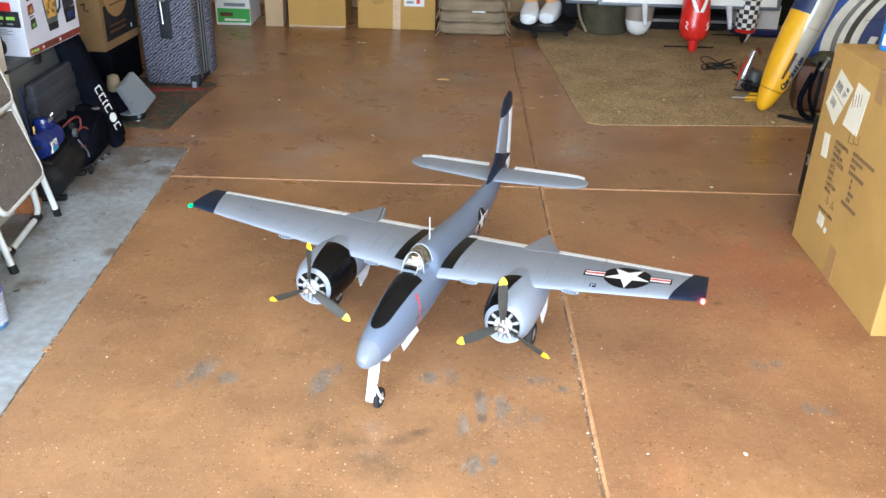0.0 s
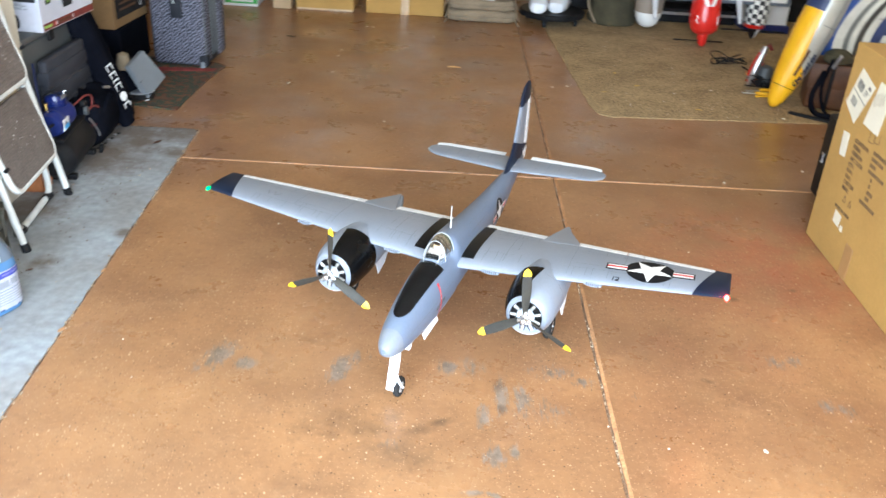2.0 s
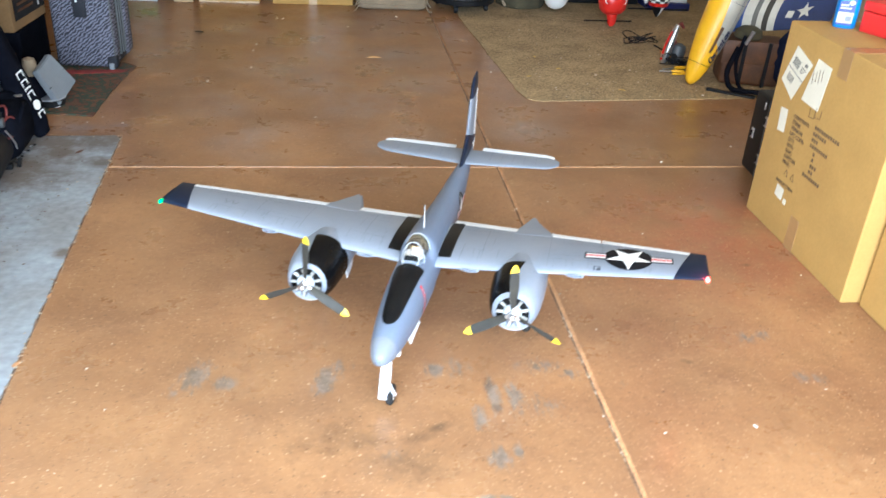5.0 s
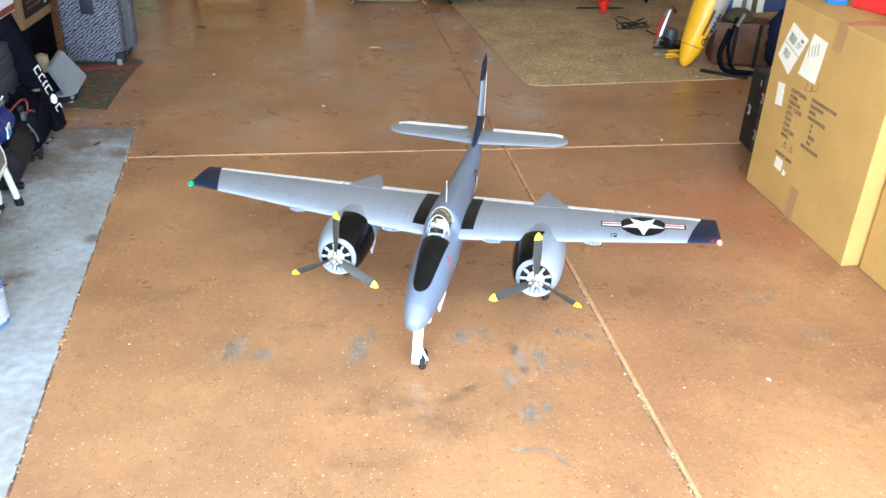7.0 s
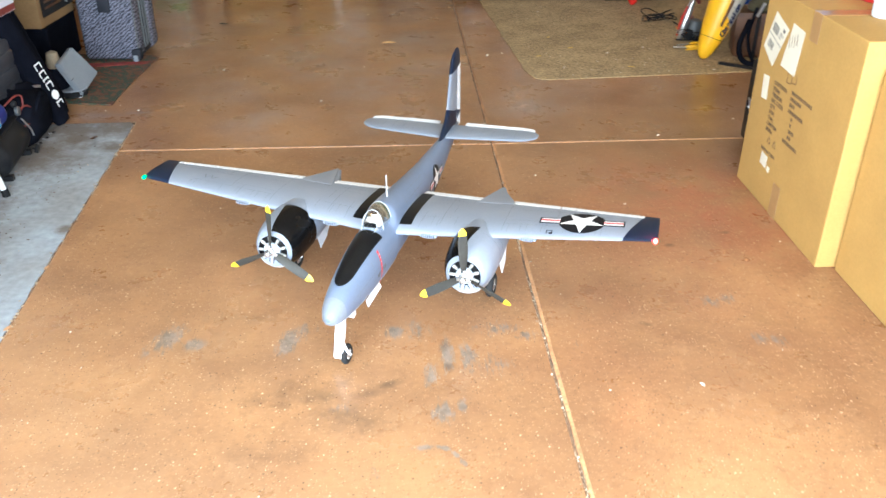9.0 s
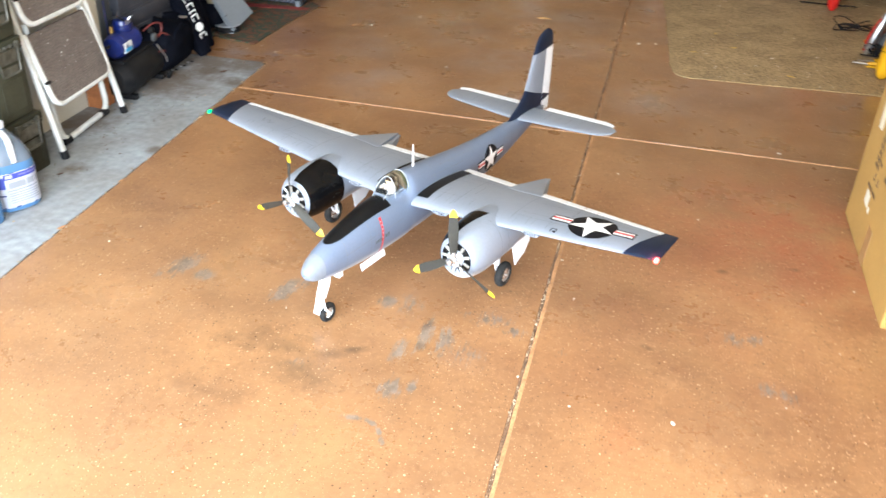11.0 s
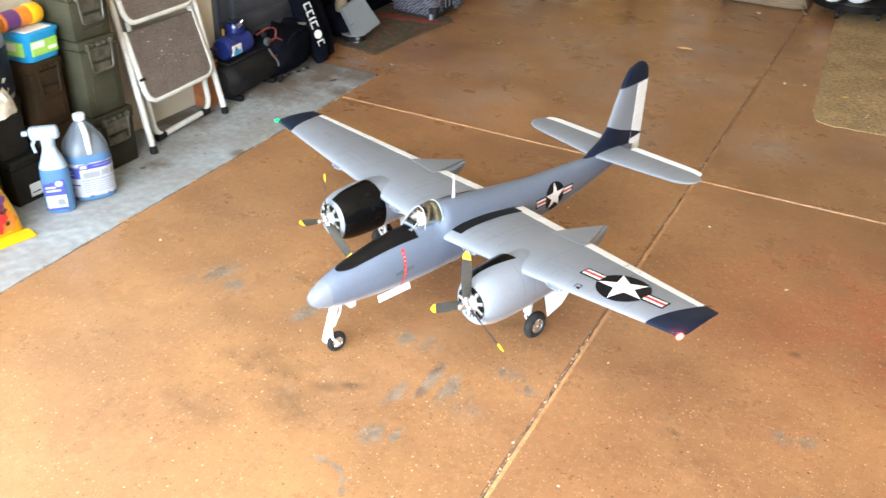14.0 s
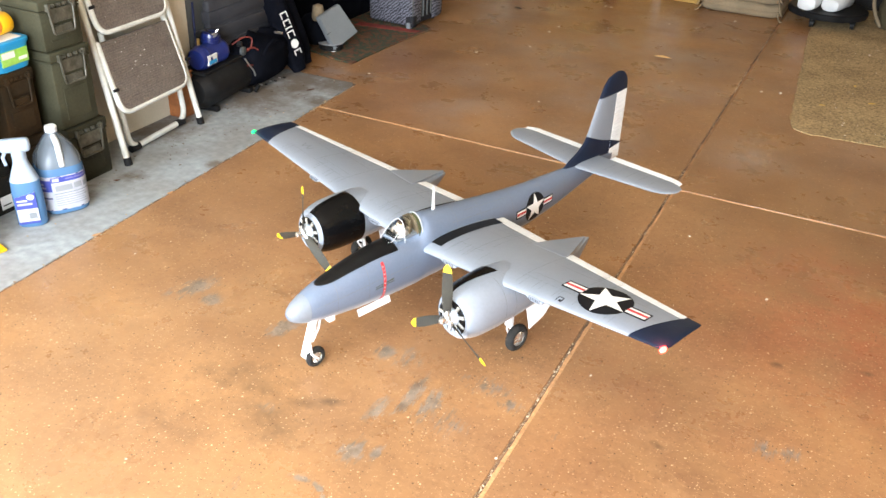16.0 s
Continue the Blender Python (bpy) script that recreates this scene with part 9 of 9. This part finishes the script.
for nm, x, y, rz, m, ln in (("screwdriver", 2.06, 5.08, 12, M_STEEL, 0.16), ("pliers", 2.02, 5.02, -6, M_STEEL, 0.14), ("marker_pen", 2.07, 4.98, 8, M_YELLOW, 0.13), ("screwdriver", 2.10, 5.13, 40, M_BLACK, 0.15)):
    tl = thing(nm, x, y, 0.0050, "small hand tool lying on the carpet", "tool", rz=rz)
    part("shaft", tube([(-ln / 2, 0, 0.007), (0, 0, 0.007)], 0.005, 8), m, tl, "", True)
    part("grip", tube([(0, 0, 0.010), (ln * 0.1, 0, 0.010), (ln / 2, 0, 0.010)], [0.006, 0.010, 0.009], 10), M_YELLOW if m is not M_BLACK else M_BLACK, tl, "", True)


# ---- litter ----
def scrap(rnd, s):
    k = rnd.randint(5, 7)
    return [(s * rnd.uniform(0.6, 1.1) * math.cos(2 * math.pi * i / k), 0.6 * s * rnd.uniform(0.6, 1.1) * math.sin(2 * math.pi * i / k)) for i in range(k)]


def leaf(x, y, s, rz, m, label, z=0.0006):
    t = thing("leaf", x, y, z, label, "leaf", rz, group="fallen leaves")
    pts = [(-1, 0), (-0.6, 0.28), (0, 0.40), (0.6, 0.26), (1.0, 0.0), (0.6, -0.30), (0, -0.42), (-0.6, -0.26)]
    bm = bmesh.new()
    top = [bm.verts.new((s * u, s * v, 0.002 + 0.012 * s / 0.03 * abs(v) + 0.003 * u * u)) for u, v in pts]
    bot = [bm.verts.new((s * u, s * v, 0.0008 + 0.012 * s / 0.03 * abs(v) + 0.003 * u * u)) for u, v in pts]
    bm.faces.new(top)
    bm.faces.new(bot[::-1])
    for i in range(8):
        bm.faces.new((bot[i], bot[(i + 1) % 8], top[(i + 1) % 8], top[i]))
    part("blade", bm, m, t)


leaf(0.322, 5.215, 0.042, 4, M_LEAF, "dry orange leaf lying on the brown floor")
leaf(1.36, 5.05, 0.020, 30, M_YLEAF, "small yellow leaf on the carpet", 0.0050)
leaf(1.27, 5.28, 0.016, 80, M_YLEAF, "small yellow leaf on the carpet", 0.0050)
leaf(1.62, 4.68, 0.020, -20, M_YLEAF, "small yellow leaf on the carpet", 0.0050)
leaf(1.155, 4.90, 0.016, 15, M_YLEAF, "small yellow leaf on the carpet", 0.0050)
leaf(-0.767, 2.339, 0.016, 70, M_LIP, "small orange flake of floor paint by the concrete strip")
leaf(-0.774, 2.682, 0.013, 80, M_LIP, "small orange flake of floor paint by the concrete strip")
leaf(-1.00, 2.66, 0.012, 40, M_LEATHER, "small brown leaf on the concrete strip", 0.0016)
leaf(-0.95, 3.80, 0.022, 60, M_LEATHER, "small brown leaf on the concrete strip", 0.0016)
leaf(-0.707, 5.69, 0.034, -20, M_BLACK, "dark leaf lying on the floor")

rnd = random.Random(21)
for name, label, count, area, z, m in (("floor_debris", "scattered pale chips and grit on the floor", 150, (-0.7, 3.6, 1.3, 6.3), 0.0004, M_FLAKE),
                                       ("carpet_debris", "scattered pale chips on the carpet", 170, (1.1, 2.6, 4.6, 6.3), 0.0048, M_FLAKE),
                                       ("carpet_edge_debris", "pale chips and leaf bits along the carpet edge", 70, (1.25, 2.3, 4.47, 4.85), 0.0048, M_FLAKE),
                                       ("carpet_crumbs", "dark crumbs and bits of leaf on the carpet", 260, (1.1, 2.5, 4.6, 6.3), 0.0048, M_DIRT),
                                       ("strip_crumbs", "dark crumbs and bits of bark on the bare concrete", 160, (-1.20, -0.90, 2.6, 4.3), 0.0015, M_DIRT),
                                       ("strip_debris", "grit and chips on the bare concrete", 34, (-1.24, -0.88, 2.2, 4.1), 0.0015, M_CHIP)):
    bm = bmesh.new()
    for _ in range(count):
        x, y, s = rnd.uniform(*area[:2]), rnd.uniform(*area[2:]), rnd.choice((0.002, 0.0025, 0.003, 0.0045))
        if name == "floor_debris" and (x > 1.02 and y > 4.4):
            continue
        a = rnd.uniform(0, 6.28)
        pts = [(x + u * math.cos(a) - v * math.sin(a), y + u * math.sin(a) + v * math.cos(a)) for u, v in scrap(rnd, s)]
        slab_poly(pts, z, z + s * 0.35, 0, bm)
    tagged(part(name, bm, m), label, "debris", kind="stuff")
# crumbs gathered along the joint and the edge of the strip
bm = bmesh.new()
for _ in range(300):
    if rnd.random() < 0.16:
        y = rnd.uniform(1.2, 6.2)
        x = JX + rnd.gauss(0, 0.008)
    else:
        y = rnd.uniform(1.6, 4.0)
        x = strip_x(y) + 0.003 + rnd.gauss(0, 0.005)
    s = rnd.choice((0.001, 0.0015, 0.002, 0.003, 0.0045))
    slab_poly([(x + u, y + v) for u, v in scrap(rnd, s)], -0.001, 0.001 + s * 0.4, 0, bm)
tagged(part("joint_grit", bm, M_CHIP), "pale grit gathered along the floor joint", "debris", kind="stuff")
for x, y, s in ((1.138, 1.986, 0.008), (1.19, 3.05, 0.006), (2.164, 4.69, 0.016), (-0.001, 4.24, 0.007), (-0.264, 6.07, 0.011), (-0.226, 6.07, 0.009), (0.188, 5.90, 0.009), (0.872, 4.955, 0.010), (0.96, 4.985, 0.010), (-0.354, 5.46, 0.008), (-0.364, 5.33, 0.008), (0.521, 6.20, 0.010), (0.44, 3.2, 0.005), (1.9, 3.9, 0.010), (1.5, 3.72, 0.008), (1.30, 5.9, 0.008), (1.55, 4.95, 0.009), (1.78, 5.05, 0.010), (2.05, 4.62, 0.010), (-0.35, 5.0, 0.007), (-0.1, 5.6, 0.008), (-0.55, 4.75, 0.009), (0.35, 5.9, 0.008), (-0.85, 4.15, 0.007), (-0.95, 4.22, 0.006), (-1.0, 4.15, 0.006)):
    z = 0.0048 if (x > 1.05 and y > 4.5) else 0.0004
    c = thing("paint_chip", x, y, z, "pale chip lying on the floor", "chip", rz=rnd.uniform(0, 180), group="paint chips")
    part("flake", slab_poly(scrap(rnd, s), 0, s * 0.3), M_FLAKE, c)
